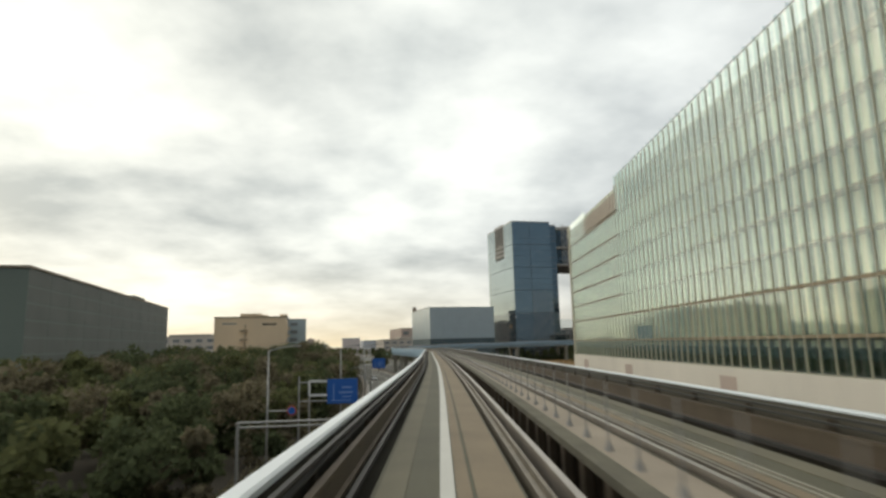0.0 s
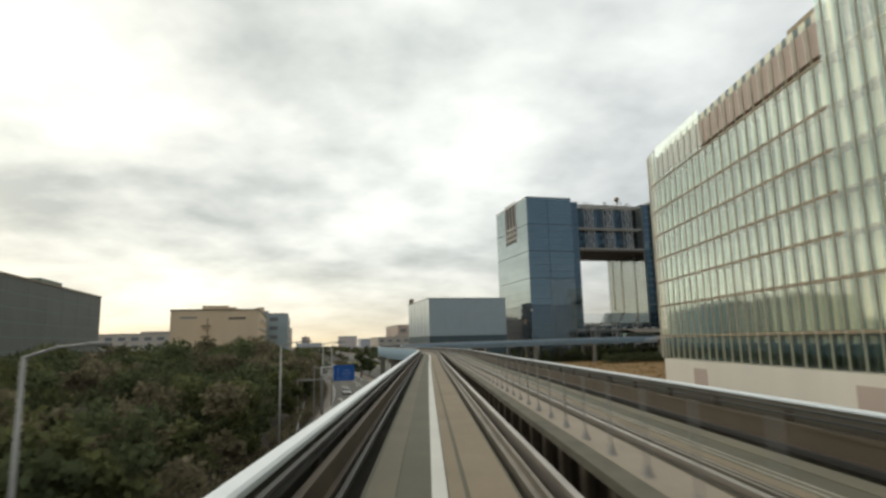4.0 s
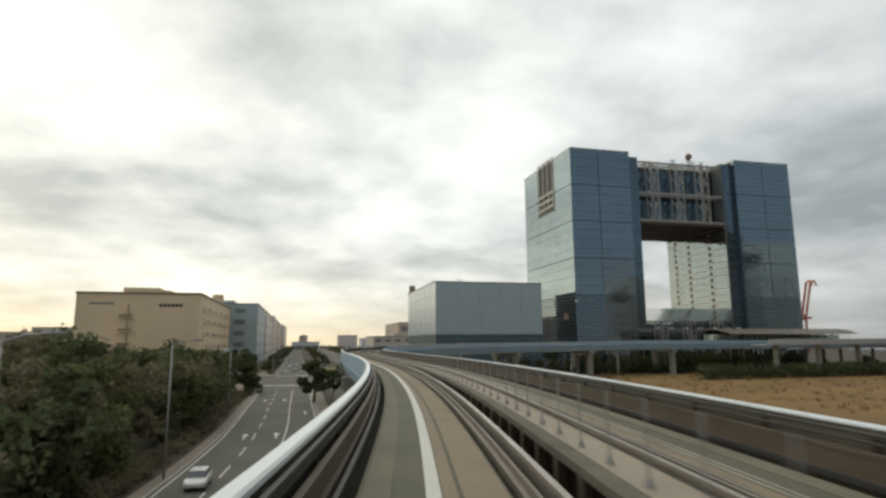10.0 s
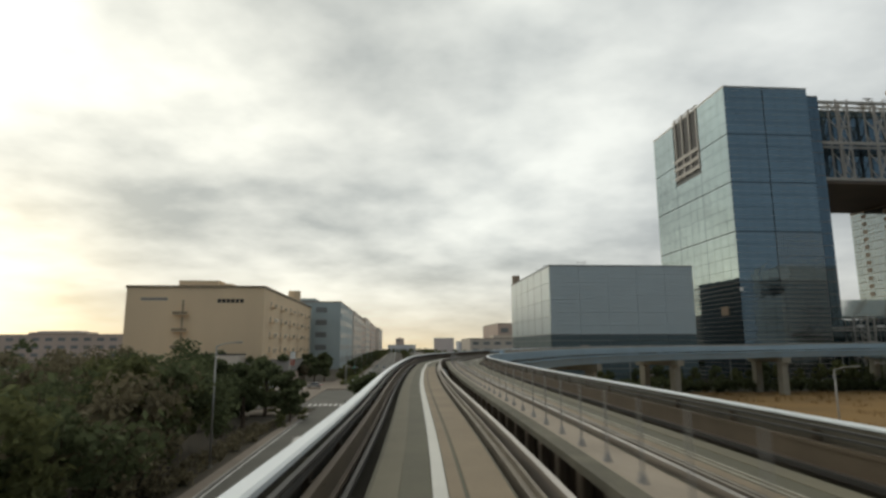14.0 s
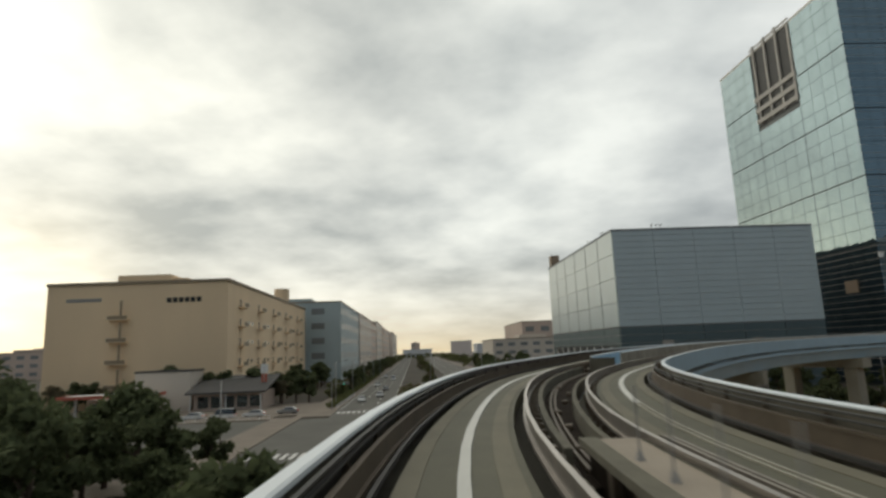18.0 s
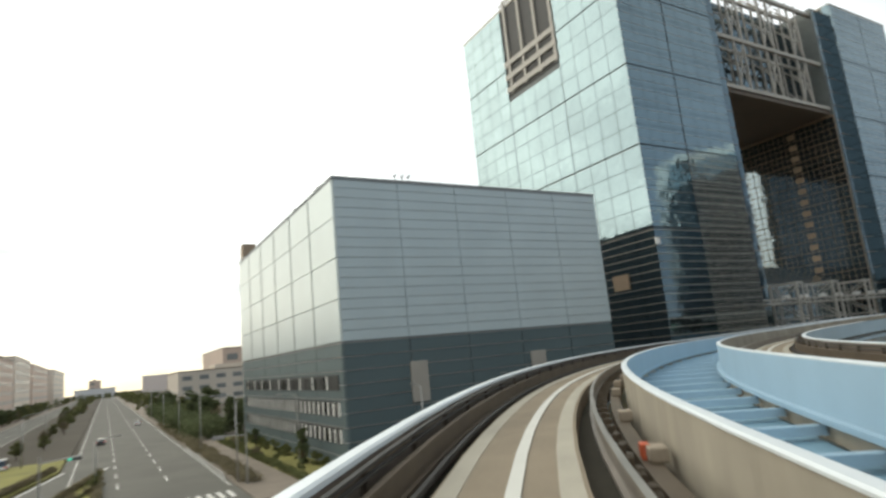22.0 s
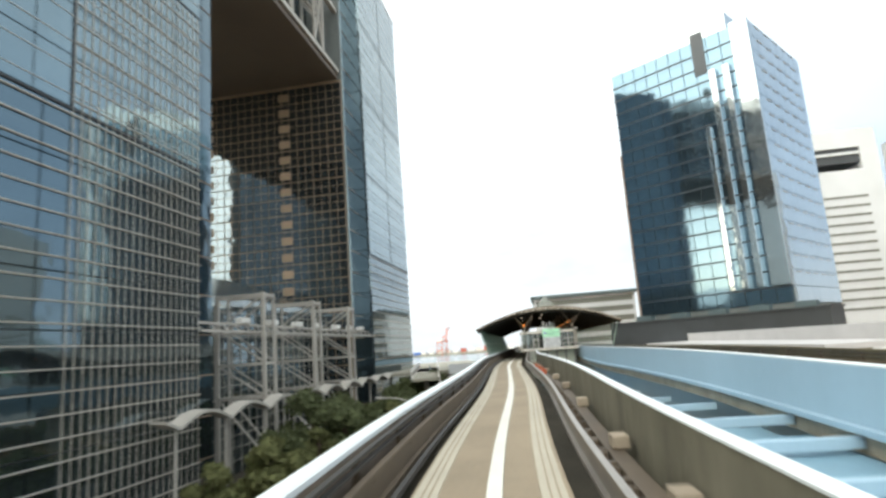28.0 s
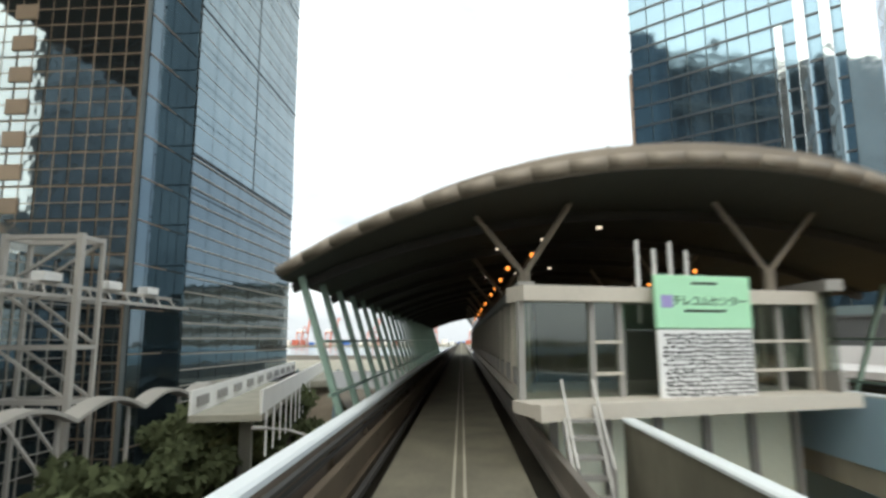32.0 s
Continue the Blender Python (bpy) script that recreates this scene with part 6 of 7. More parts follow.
def slate_tower():
    # local x runs along the long silver side, y along the dark side
    e = thing("glass_office_tower", pose(171.4, 362.0, 0, 0, 0, -23) @ Matrix.Scale(0.925, 4), "tall office tower with dark reflecting glass and a silver side", "office building")
    w, d, top = 36.0, 36.2, 84.6
    part("core", box(0.3, w - 0.3, 0.3, d - 0.3, -0.2, top), TC_CORE, e)
    zs = [18.6 + 3.67 * k for k in range(19)]
    # dark side, facing the station
    facade("glass_panel", e, 0.3, d - 0.3, -90, d - 0.6, zs, 11, 0.12, 0.25, SK_DARK)
    for z in zs[1:-1]:
        part("floor_line", box(-0.08, 0.0, 0.2, d - 0.2, z - 0.30, z + 0.10), SK_LINE, e)
    # silver side
    facade("silver_panel", e, 0.3, 0.3, 0, w - 0.6, zs, 8, 0.10, 0.25, SK_LIGHT)
    for z in zs[2:]:
        for i in range(5):
            part("slot_window", box(4 + i * 6.0, 7.6 + i * 6.0, -0.06, 0.0, z - 0.65, z - 0.48), TC_LINE, e)
    # brown rounded north corner and side
    bm = bmesh.new()
    prism(bm, [(0.0, d - 0.3), (0.05, d), (0.25, d + 0.35), (0.6, d + 0.45), (w, d + 0.45), (w, d - 0.3)], -0.2, 62.0)
    part("brown_side", bm, BROWN_STONE, e, "brown stone side with a rounded corner")
    for z in zs[1:11]:
        part("side_window", box(2.5, w - 2.5, d + 0.45, d + 0.51, z, z + 1.9), SK_DARK, e)
    # vertical glass piers near the shared corner
    for y, half, z1, out in ((2.0, 2.0, 85.0, 1.0), (6.0, 0.75, 75.5, 1.3), (9.2, 0.75, 75.5, 1.2), (12.2, 0.6, 62.0, 0.8)):
        part("glass_pier", box(-out, 0.1, y - half, y + half, 22.5, z1, 0.1), SK_LIGHT, e, "bright upright glass pier")
    # near-black plate on the face, coloured as a recess lying in shade
    part("corner_slot", box(-0.12, 0.0, 10.6, 13.6, 75.5, 86.5), SK_LINE, e, "dark plate painting the shade of a recess beside the piers")
    part("crown", prism(bmesh.new(), [(0, 5.0), (w, 5.0), (w, d - 4.0), (0, d - 4.0)], top, 89.0), SK_LIGHT, e)
    part("podium", box(-5.5, 4, -7.5, 42, -0.2, 17.0), PODIUM, e)
    part("podium_roof", box(-5.8, 4.3, -7.8, 42.3, 17.0, 17.4), PODIUM, e)
    for y in range(0, 40, 9):
        part("roof_unit", box(-4.6, -2.4, y - 5, y - 1, 17.4, 18.6), HALL_DARK, e)


slate_tower()


def white_block(m, w, d, h, label):
    # local x = 0 is the windowed side; a tall gap runs through the block below its top storeys
    e = thing("white_office_block", m, label, "office building", "white blocks behind the station")
    part("core", box(0, w, 0, d, -0.2, h - 15.5), SK_STONE, e)
    part("core", box(0, w, 0, 6.0, h - 15.5, h - 7), SK_STONE, e)
    part("core", box(0, w, d - 3.0, d, h - 15.5, h - 7), SK_STONE, e)
    part("core", box(0, w, 0, d, h - 7, h), SK_STONE, e)
    part("beam", box(1.0, w - 1.0, 6.0, d - 3.0, h - 12.6, h - 7.0), PODIUM, e, "dark hanging storey in the gap")
    part("beam", box(0.2, 0.9, 6.0, d - 3.0, h - 9.6, h - 8.6), SK_STONE, e)
    for k in range(int((h - 36) / 3.4)):
        z = 16 + 3.4 * k
        part("window_band", box(-0.06, 0.05, 6.0, d - 2.5, z, z + 0.9), GREY_GLASS, e)
        part("window_sill", box(-0.14, 0.05, 5.8, d - 2.3, z - 0.3, z - 0.02), SK_STONE, e)
        part("window_band", box(4.5, w - 4.5, d - 0.05, d + 0.06, z, z + 0.9), GREY_GLASS, e)


white_block(pose(293.0, 313.8, 0, 0, 0, GRID), 30, 34, 83, "tall white office block with window bands and a roof opening")
white_block(pose(205, 335, 0, 0, 0, GRID) @ pose(-34, -30, 0), 34, 30, 54, "white office block with window bands and a roof opening")


def side_blocks():
    e = thing("low_white_building", grid(200, -64), "long white building with a dark flat roof beyond the station", "building")
    part("wall", box(0, 60, 0, 36, -0.2, 28.5), SK_STONE, e)
    part("roof", box(-1, 61, -1, 37, 28.5, 29.6), HALL_DARK, e)
    facade("window_band", e, 0, 36, -90, 36, [4 + 3.5 * k for k in range(8)], 1, 1.7, 0.1, GREY_GLASS)
    b = thing("pedestrian_bridge", station_pose(-50, -36), "long pale pedestrian deck with solid sides", "bridge")
    part("deck_side", box(56, 150, 0, 0.5, 10.7, 12.6), DECK_PAINT, b)
    part("deck", box(56, 150, 0.5, 8, 10.5, 11.0), DECK_PAINT, b)
    for x in range(60, 150, 18):
        part("column", box(x, x + 1.2, 2, 3.2, -0.1, 10.5), CONCRETE, b)


side_blocks()


def stairs_bridge():
    # covered walkway from the gate building's terrace to the far deck
    e = thing("raised_walkway", pose(117, 415.2, 0, 0, 0, 25.5), "white raised walkway with solid side walls", "walkway")
    part("deck", box(0, 50, 0, 4.2, 8.6, 9.0), CONCRETE, e)
    for y in (0.0, 4.05):
        part("side", box(0, 50, y, y + 0.15, 9.0, 10.4), WHITE_PAINT, e, "white solid side wall")
    for x in range(1, 48, 5):
        part("lamp_slot", box(x, x + 2.4, 3.9, 4.02, 9.4, 10.0), GREY_PAINT, e)
    for x in range(1, 50, 3):
        part("slat", box(x, x + 0.2, -0.12, -0.02, 6.4, 9.0), WHITE_PAINT, e)
    for x in (6, 22, 38):
        part("column", box(x, x + 0.8, 1.7, 2.5, -0.1, 8.6), CONCRETE, e)
    st = thing("plaza_stairs", pose(147, 426.5, 0, 0, 0, 25.5), "broad brown stairs down from the deck", "stairs")
    for k in range(40):
        part("step", box(-0.32 - k * 0.34, 0.05 - k * 0.34, 0.0, 4.2, 9.0 - (k + 1) * 0.19, 9.0 - k * 0.19), CONCRETE_WARM, st)
    for y in (-0.25, 4.2):
        part("stair_wall", beam(bmesh.new(), (0, y + 0.12, 9.4), (-13.6, y + 0.12, 1.8), 0.25, 1.6), HALL_DARK, st)
    d = thing("plaza_deck", pose(147, 418, 0, 0, 0, 25.5), "pale raised plaza deck with planters", "deck")
    part("slab", box(0, 70, 0, 26, 8.4, 9.0), CONCRETE, d)
    part("edge", box(-0.2, 0.0, 0, 8.3, 8.2, 10.0), SK_STONE, d)
    for x in range(4, 70, 12):
        part("column", box(x, x + 1.0, 2, 3, -0.1, 8.4), CONCRETE, d)


stairs_bridge()

# ---- trees and shrubs ----


def leaf_quads(rng, centres, radii, count, size):
    """Leaf clumps: small tilted four-cornered leaves scattered in ellipsoids, denser near their skins."""
    which = rng.integers(0, len(centres), count)
    d = rng.normal(size=(count, 3))
    d /= np.linalg.norm(d, axis=1)[:, None]
    p = centres[which] + d * radii[which] * (rng.random(count) ** 0.4)[:, None]
    a = rng.normal(size=(count, 3))
    a /= np.linalg.norm(a, axis=1)[:, None]
    b = np.cross(a, d + 0.3 * rng.normal(size=(count, 3)))
    b /= np.linalg.norm(b, axis=1)[:, None] + 1e-6
    s = size * (0.6 + 0.8 * rng.random(count))[:, None]
    return np.stack([p - a * s, p + b * s * 0.55, p + a * s, p - b * s * 0.55], 1).reshape(-1, 3)


def quads_mesh(name, verts, material):
    me = bpy.data.meshes.new(name)
    n = len(verts) // 4
    me.from_pydata(verts.tolist(), [], np.arange(n * 4).reshape(n, 4).tolist())
    me.materials.append(material)
    return me


def crown_clumps(rng, height, spread, low=0.35, count=13):
    """Clump centres of an uneven crown."""
    c, r = [], []
    for k in range(count):
        t = low + (1 - low) * rng.random()
        w = spread * (1.0 - 0.75 * ((t - 0.55) / 0.5) ** 2 if t > 0.55 else 1.0 - 0.5 * ((0.55 - t) / 0.4) ** 2)
        a, q = rng.random() * 6.283, w * math.sqrt(rng.random()) * 0.8
        c.append((q * math.cos(a), q * math.sin(a), t * height * 0.92))
        s = spread * (0.28 + 0.22 * rng.random())
        r.append((s, s, s * 0.75))
    return np.array(c), np.array(r)


def tree(name, seed, height, spread, leaves, count=900, size=0.24, low=0.35, label="", clumps=13):
    rng = np.random.default_rng(seed)
    e = thing(name, pose(0, 0, -200), label, "tree")
    c, r = crown_clumps(rng, height, spread, low, clumps)
    bm = bmesh.new()
    tube(bm, (0, 0, -0.2), (0.1, 0, height * 0.35), 0.035 * height, 0.024 * height, 8)
    tube(bm, (0.1, 0, height * 0.35), (0.0, 0.15, height * 0.85), 0.024 * height, 0.006 * height, 7)
    for k in range(0, len(c), 2):
        z = min(height * (0.25 + 0.03 * k), c[k][2] * 0.8)
        tube(bm, (0.08, 0, z), Vector(c[k]), 0.010 * height, 0.003 * height, 5)
    part("trunk", bm, BARK, e)
    shared("crown", quads_mesh("crown", leaf_quads(rng, c, r, count, size), leaves), e, Matrix.Identity(4))
    return e


KINDS = [tree("tree", 1, 8.0, 3.0, LEAF_A, 2300, 0.33, 0.30, "dark evergreen street tree with a dense crown"),
         tree("tree", 2, 7.0, 2.6, LEAF_C, 2000, 0.31, 0.32, "olive green street tree with a loose crown"),
         tree("tree", 3, 9.5, 3.4, LEAF_A, 2600, 0.34, 0.25, "tall dark evergreen tree"),
         tree("tree", 4, 6.0, 2.4, LEAF_B, 1300, 0.24, 0.35, "half-bare tree with brown winter leaves"),
         tree("tree", 5, 7.5, 1.3, LEAF_A, 1500, 0.26, 0.10, "slim dark green cypress tree", 16),
         tree("shrub", 6, 1.9, 1.3, LEAF_C, 500, 0.14, 0.15, "rounded olive green shrub", 8),
         tree("shrub", 7, 1.6, 1.4, LEAF_B, 450, 0.14, 0.15, "low brown winter shrub with dry leaves", 8)]
used = set()


def plant(kind, m, scale=1.0, group=""):
    """Sets a tree or shrub; the first of each kind is moved, later ones are copies."""
    src = KINDS[kind]
    m = m @ pose(0, 0, 0, 0, 0, (len(used) * 137 + kind * 50) % 360) @ Matrix.Scale(scale, 4)
    if kind not in used:
        used.add(kind)
        src.matrix_world = m
        ob = src
    else:
        ob = copy_thing(src, m)
        ob.scale = (scale, scale, scale)
    used.add(("n", len(used)))
    if group:
        tagged(ob, group=group)
    return ob


rnd = random.Random(21)
# street trees in front of the gate-shaped building
for k in range(24):
    u = 20 + k * 3.5
    plant(rnd.choice((0, 1, 0, 2)), grid(u + rnd.uniform(-0.8, 0.8), -10.5 + rnd.uniform(-1.2, 1.2) + (3.0 if k % 3 == 0 else 0)), rnd.uniform(0.85, 1.1), "trees before the gate building")
for k in range(16):
    plant(rnd.choice((0, 1)), grid(30 + k * 4.2 + rnd.uniform(-1, 1), -17.5 + rnd.uniform(-1.5, 1.5)), rnd.uniform(0.8, 1.0), "trees before the gate building")
for u in (-30, -24, -19, -12, -6, 2, 8, 14):
    plant(rnd.choice((0, 1)), grid(u, -7.5 + rnd.uniform(-1, 1)), rnd.uniform(0.7, 0.95), "trees before the gate building")
# beside the hall's west side
for k in range(14):
    plant(5, grid(-61.6 + rnd.uniform(-0.3, 0.3), 2 + k * 4.2), rnd.uniform(0.7, 1.0), "shrubs beside the hall")
for k in range(5):
    plant(rnd.choice((5, 5, 6)), grid(-65.2 + rnd.uniform(-0.3, 0.8), 2 + k * 11.2), rnd.uniform(0.7, 1.0), "shrubs beside the hall")
for u, v, s in ((-50, -5.5, 0.55), (-44, -6, 0.6), (-57, -6, 0.5), (-36, -6, 0.65), (-26, -5.5, 0.6)):
    plant(0, grid(u, v), s, "trees before the hall")
for u, v, s in ((-62.5, 9, 0.75), (-64, 30, 0.6), (-63, 48, 0.6)):
    plant(4, grid(u, v), s, "trees beside the hall")
for k in range(26):
    plant(rnd.choice((0, 1, 2, 3)), grid(-66 + rnd.uniform(0, 12), 68 + k * 8 + rnd.uniform(-2, 2)), rnd.uniform(0.8, 1.15), "trees along the avenue")
# both verges and the median of the avenue
for k in range(34):
    v = 24 + k * 13 + rnd.uniform(-2, 2)
    plant(rnd.choice((0, 1, 0, 3)), grid(-124.5, v), rnd.uniform(0.75, 1.05), "trees along the avenue")
for k in range(22):
    plant(rnd.choice((3, 1)), grid(-98 + rnd.uniform(-4, 3), 78 + k * 17), rnd.uniform(0.5, 0.75), "trees along the avenue")
for k in range(44):
    v = 8 + k * 1.35
    u0 = -107.5
    plant(rnd.choice((5, 6, 6)), grid(u0 + rnd.uniform(0, 6), v), rnd.uniform(0.6, 1.0), "shrubs on the median")
for k in range(8):
    plant(rnd.choice((5, 6, 6)), grid(-88 + k * 0.25 + rnd.uniform(-1.6, 0.8), 7 + k * 2.6), rnd.uniform(0.6, 1.0), "shrubs on the median")
# round the junction
for x, y, kind, s in ((-63, 310, 0, 0.95), (-58.5, 322, 0, 0.75), (-66, 325, 1, 0.7), (-70, 318, 2, 0.7), (-76, 322, 0, 0.8), (-52, 305, 0, 0.7), (-60, 299, 2, 0.8), (-55, 290, 0, 0.9),
                      (-88, 330, 1, 0.8), (-80, 305, 2, 0.9), (-92, 312, 0, 0.9), (-71, 297, 2, 0.9), (-104, 322, 2, 0.9)):
    plant(kind, pose(x, y, 0), s, "trees at the junction")
for k in range(20):
    plant(rnd.choice((0, 2, 3)), grid(-196 + k * 3.4, 29 + rnd.uniform(-1.5, 1.0)), rnd.uniform(0.9, 1.2), "trees before the cream warehouse")
for k in range(13):
    plant(rnd.choice((0, 3, 3)), grid(-147 + rnd.uniform(-2, 8), 34 + k * 7), rnd.uniform(0.9, 1.2), "trees beside the cream warehouse")
# edge of the dry field and the slip road
for k in range(26):
    plant(rnd.choice((5, 6, 0, 1)), grid(-70 + k * 9 + rnd.uniform(-3, 3), -28.5 + rnd.uniform(-1.5, 1.5)), rnd.uniform(0.5, 0.8), "trees along the dry field")
for x, y, kind, s in ((-60.6, 313.5, 2, 1.1), (-64.3, 306, 0, 1.25), (-69.4, 307, 2, 1.2), (-56.8, 299, 0, 1.2), (-66, 316, 0, 1.05), (-73, 312, 2, 1.1), (-76, 304, 0, 1.2), (-55, 309, 0, 1.0), (-62, 294, 2, 1.1)):
    plant(kind, pose(x, y, 0), s, "trees at the junction")
for x, y in ((-53, 303), (-55, 314), (-51.5, 309), (-58, 317), (-50.5, 299), (-62, 319)):
    plant(5, pose(x, y, 0), 1.0, "shrubs at the junction")
plant(2, pose(-33.5, 322, 0), 0.8, "trees at the junction")
plant(0, pose(-31.5, 300, 0), 0.75, "trees at the junction")
plant(0, pose(-32.3, 284, 0), 1.12, "trees at the junction")


def woodland():
    """The dense park wood beside the road, nobody could count its trees."""
    rng = np.random.default_rng(5)
    for name, material, label, share in (("woodland", LEAF_A, "dense dark evergreen park wood", 0.42), ("woodland", LEAF_B, "brown half-bare winter park wood", 0.33), ("woodland", LEAF_C, "olive green trees of the park wood", 0.25)):
        verts = []
        for k in range(int(640 * share)):
            y = rng.uniform(10, 318)
            road = np.interp(y, MAIN_ROAD[:, 1], MAIN_ROAD[:, 0])
            off = rng.random() ** 1.4 * 88
            x = road - 10.5 - off
            if y > 285 and x > -72:
                continue
            near = off < 45
            h = (4.5 + 5.0 * rng.random()) if off < 9 else (5.5 + 6.5 * rng.random() ** 1.5)
            if y > 150:
                h += 2.2
            w = h * (0.36 + 0.16 * rng.random())
            c, r = crown_clumps(rng, h, w, 0.12 if off < 9 else 0.3, 9)
            v = leaf_quads(rng, c, r, 850 if near else 330, 0.36 if near else 0.62)
            verts.append(v + np.array((x, y, 0.0)))
        ob = new(name, quads_mesh(name, np.vstack(verts), material))
        tagged(ob, label, "woodland", kind="stuff")
    bm = bmesh.new()
    for k in range(240):
        y = rng.uniform(10, 310)
        x = np.interp(y, MAIN_ROAD[:, 1], MAIN_ROAD[:, 0]) - 16 - rng.random() * 60
        tube(bm, (x, y, -0.2), (x + rng.normal() * 0.3, y, 6 + rng.random() * 3), 0.16, 0.05, 5)
    tagged(part("woodland_trunks", bm, BARK), "bare grey brown trunks of the park wood", "woodland", kind="stuff")


woodland()


def verge_shrubs():
    """Clipped and wild low shrubs along the road and the field, too many to count."""
    rng = np.random.default_rng(9)
    verts = []
    for k in range(520):
        y = rng.uniform(0, 300)
        x = np.interp(y, MAIN_ROAD[:, 1], MAIN_ROAD[:, 0]) - 7.2 - rng.random() * 3.0
        s = 0.5 + 0.5 * rng.random()
        c = np.array([(x, y, s * 0.6)])
        verts.append(leaf_quads(rng, c, np.array([(s, s, s * 0.8)]), 70, 0.17))
    ob = new("verge_shrubs", quads_mesh("verge_shrubs", np.vstack(verts), LEAF_B))
    tagged(ob, "low brown shrubs along the road verge", "shrubs", kind="stuff")
    verts = []
    for k in range(900):
        u, v = rng.uniform(-56, 120), rng.uniform(-222, -33)
        m = grid(u, v).translation
        n = 10
        p = np.array((m.x, m.y, 0.06)) + np.c_[rng.normal(size=(n, 2)) * 0.5, np.zeros(n)]
        a = rng.random(n) * 6.283
        w = np.c_[np.cos(a), np.sin(a), np.zeros(n)] * 0.06
        tip = p + np.c_[rng.normal(size=(n, 2)) * 0.15, 0.4 + 0.5 * rng.random(n)]
        verts.append(np.stack([p - w, p + w, tip + w * 0.3, tip - w * 0.3], 1).reshape(-1, 3))
    ob = new("grass_tufts", quads_mesh("grass_tufts", np.vstack(verts), GRASS_DRY))
    tagged(ob, "tufts of golden dry grass in the field", "grass", kind="stuff")


verge_shrubs()


def hedges():
    """Clipped and wild hedges in beds along the avenue, nobody could count their plants."""
    rng = np.random.default_rng(12)
    rows = ((LEAF_B, "brown winter hedge along the avenue", ((-71.6, 2, -69.6, 130, 1.0), (-86.4, 5, -85.9, 34, 0.7), (-92.0, 6, -86.2, 30, 0.7), (-108.6, 6, -107.6, 64, 0.9), (-100.8, 7, -92.3, 46, 0.9), (-108, 6, -101, 7.5, 0.9))),
            (LEAF_C, "olive green clipped hedge beside the grey hall", ((-65.9, -3, -65.2, 60, 0.7), (-62, -6.5, -20, -4.8, 1.6), (-124, 10, -122.5, 180, 1.2))),
            (LEAF_A, "dark green bushes along the avenue", ((10, -69, 150, -65.5, 4.5), (-50, -30.8, 150, -28.5, 3.0), (-69.8, 62, -62, 210, 4.5), (-127, 40, -124, 240, 3.0))))
    for material, label, beds in rows:
        verts = []
        for u0, v0, u1, v1, h in beds:
            slant = abs(u1 - u0) > 5 and h < 1 and v1 - v0 > 10
            n = int(max(v1 - v0, abs(u1 - u0)) * (2.6 if h < 2.5 else 0.9))
            for k in range(n):
                t = (k + rng.random()) / n
                if slant:
                    u, v = u0 + (u1 - u0) * t, v0 + (v1 - v0) * t
                elif v1 - v0 > abs(u1 - u0):
                    u, v = u0 + (u1 - u0) * rng.random(), v0 + (v1 - v0) * t
                else:
                    u, v = u0 + (u1 - u0) * t, v0 + (v1 - v0) * rng.random()
                s = h * (0.75 + 0.5 * rng.random())
                w = 0.7 * s if h < 2.5 else 0.55 * s
                m = grid(u, v).translation
                verts.append(leaf_quads(rng, np.array([(m.x, m.y, 0.2 + s * 0.45)]), np.array([(w, w, s * 0.55)]), 90 if h < 2.5 else 170, 0.13 if h < 2.5 else 0.34))
        ob = new("hedge", quads_mesh("hedge", np.vstack(verts), material))
        tagged(ob, label, "hedge", kind="stuff")


hedges()


def far_avenue_trees():
    """Hazy tree rows towards the end of the avenue."""
    rng = np.random.default_rng(31)
    verts = []
    for k in range(150):
        v = 230 + 620 * rng.random()
        u = rng.choice((-127.0, -123.0, -99.0, -68.0, -63.0, -58.0)) + rng.uniform(-2, 2)
        if k > 110:
            u, v = rng.uniform(-128, -60), 860 + 60 * rng.random()
        m = grid(u, v).translation
        h = 5 + 4 * rng.random()
        c, r = crown_clumps(rng, h, h * 0.42, 0.15, 7)
        verts.append(leaf_quads(rng, c, r, 130, 0.6) + np.array((m.x, m.y, 0.0)))
    tagged(new("far_trees", quads_mesh("far_trees", np.vstack(verts), LEAF_C)), "olive tree rows far along the avenue", "trees", kind="stuff")


far_avenue_trees()

# ---- street furniture ----


def lamp_pole(m, h=10.0, arm=2.2, label="tall grey street lamp with a single arm"):
    e = thing("street_lamp", m, label, "street lamp", "street lamps")
    part("pole", tube(bmesh.new(), (0, 0, -0.1), (0, 0, h), 0.13, 0.07, 10), GALV, e, smooth=True)
    part("base", box(-0.22, 0.22, -0.22, 0.22, -0.05, 0.12, 0.03), CONCRETE, e)
    bm = bmesh.new()
    tube(bm, (0, 0, h - 0.05), (arm * 0.5, 0, h + 0.28), 0.055, 0.05, 8)
    tube(bm, (arm * 0.5, 0, h + 0.28), (arm, 0, h + 0.36), 0.05, 0.045, 8)
    part("arm", bm, GALV, e)
    part("lamp_head", box(arm - 0.1, arm + 0.65, -0.14, 0.14, h + 0.28, h + 0.44, 0.05), GREY_PAINT, e)
    return e


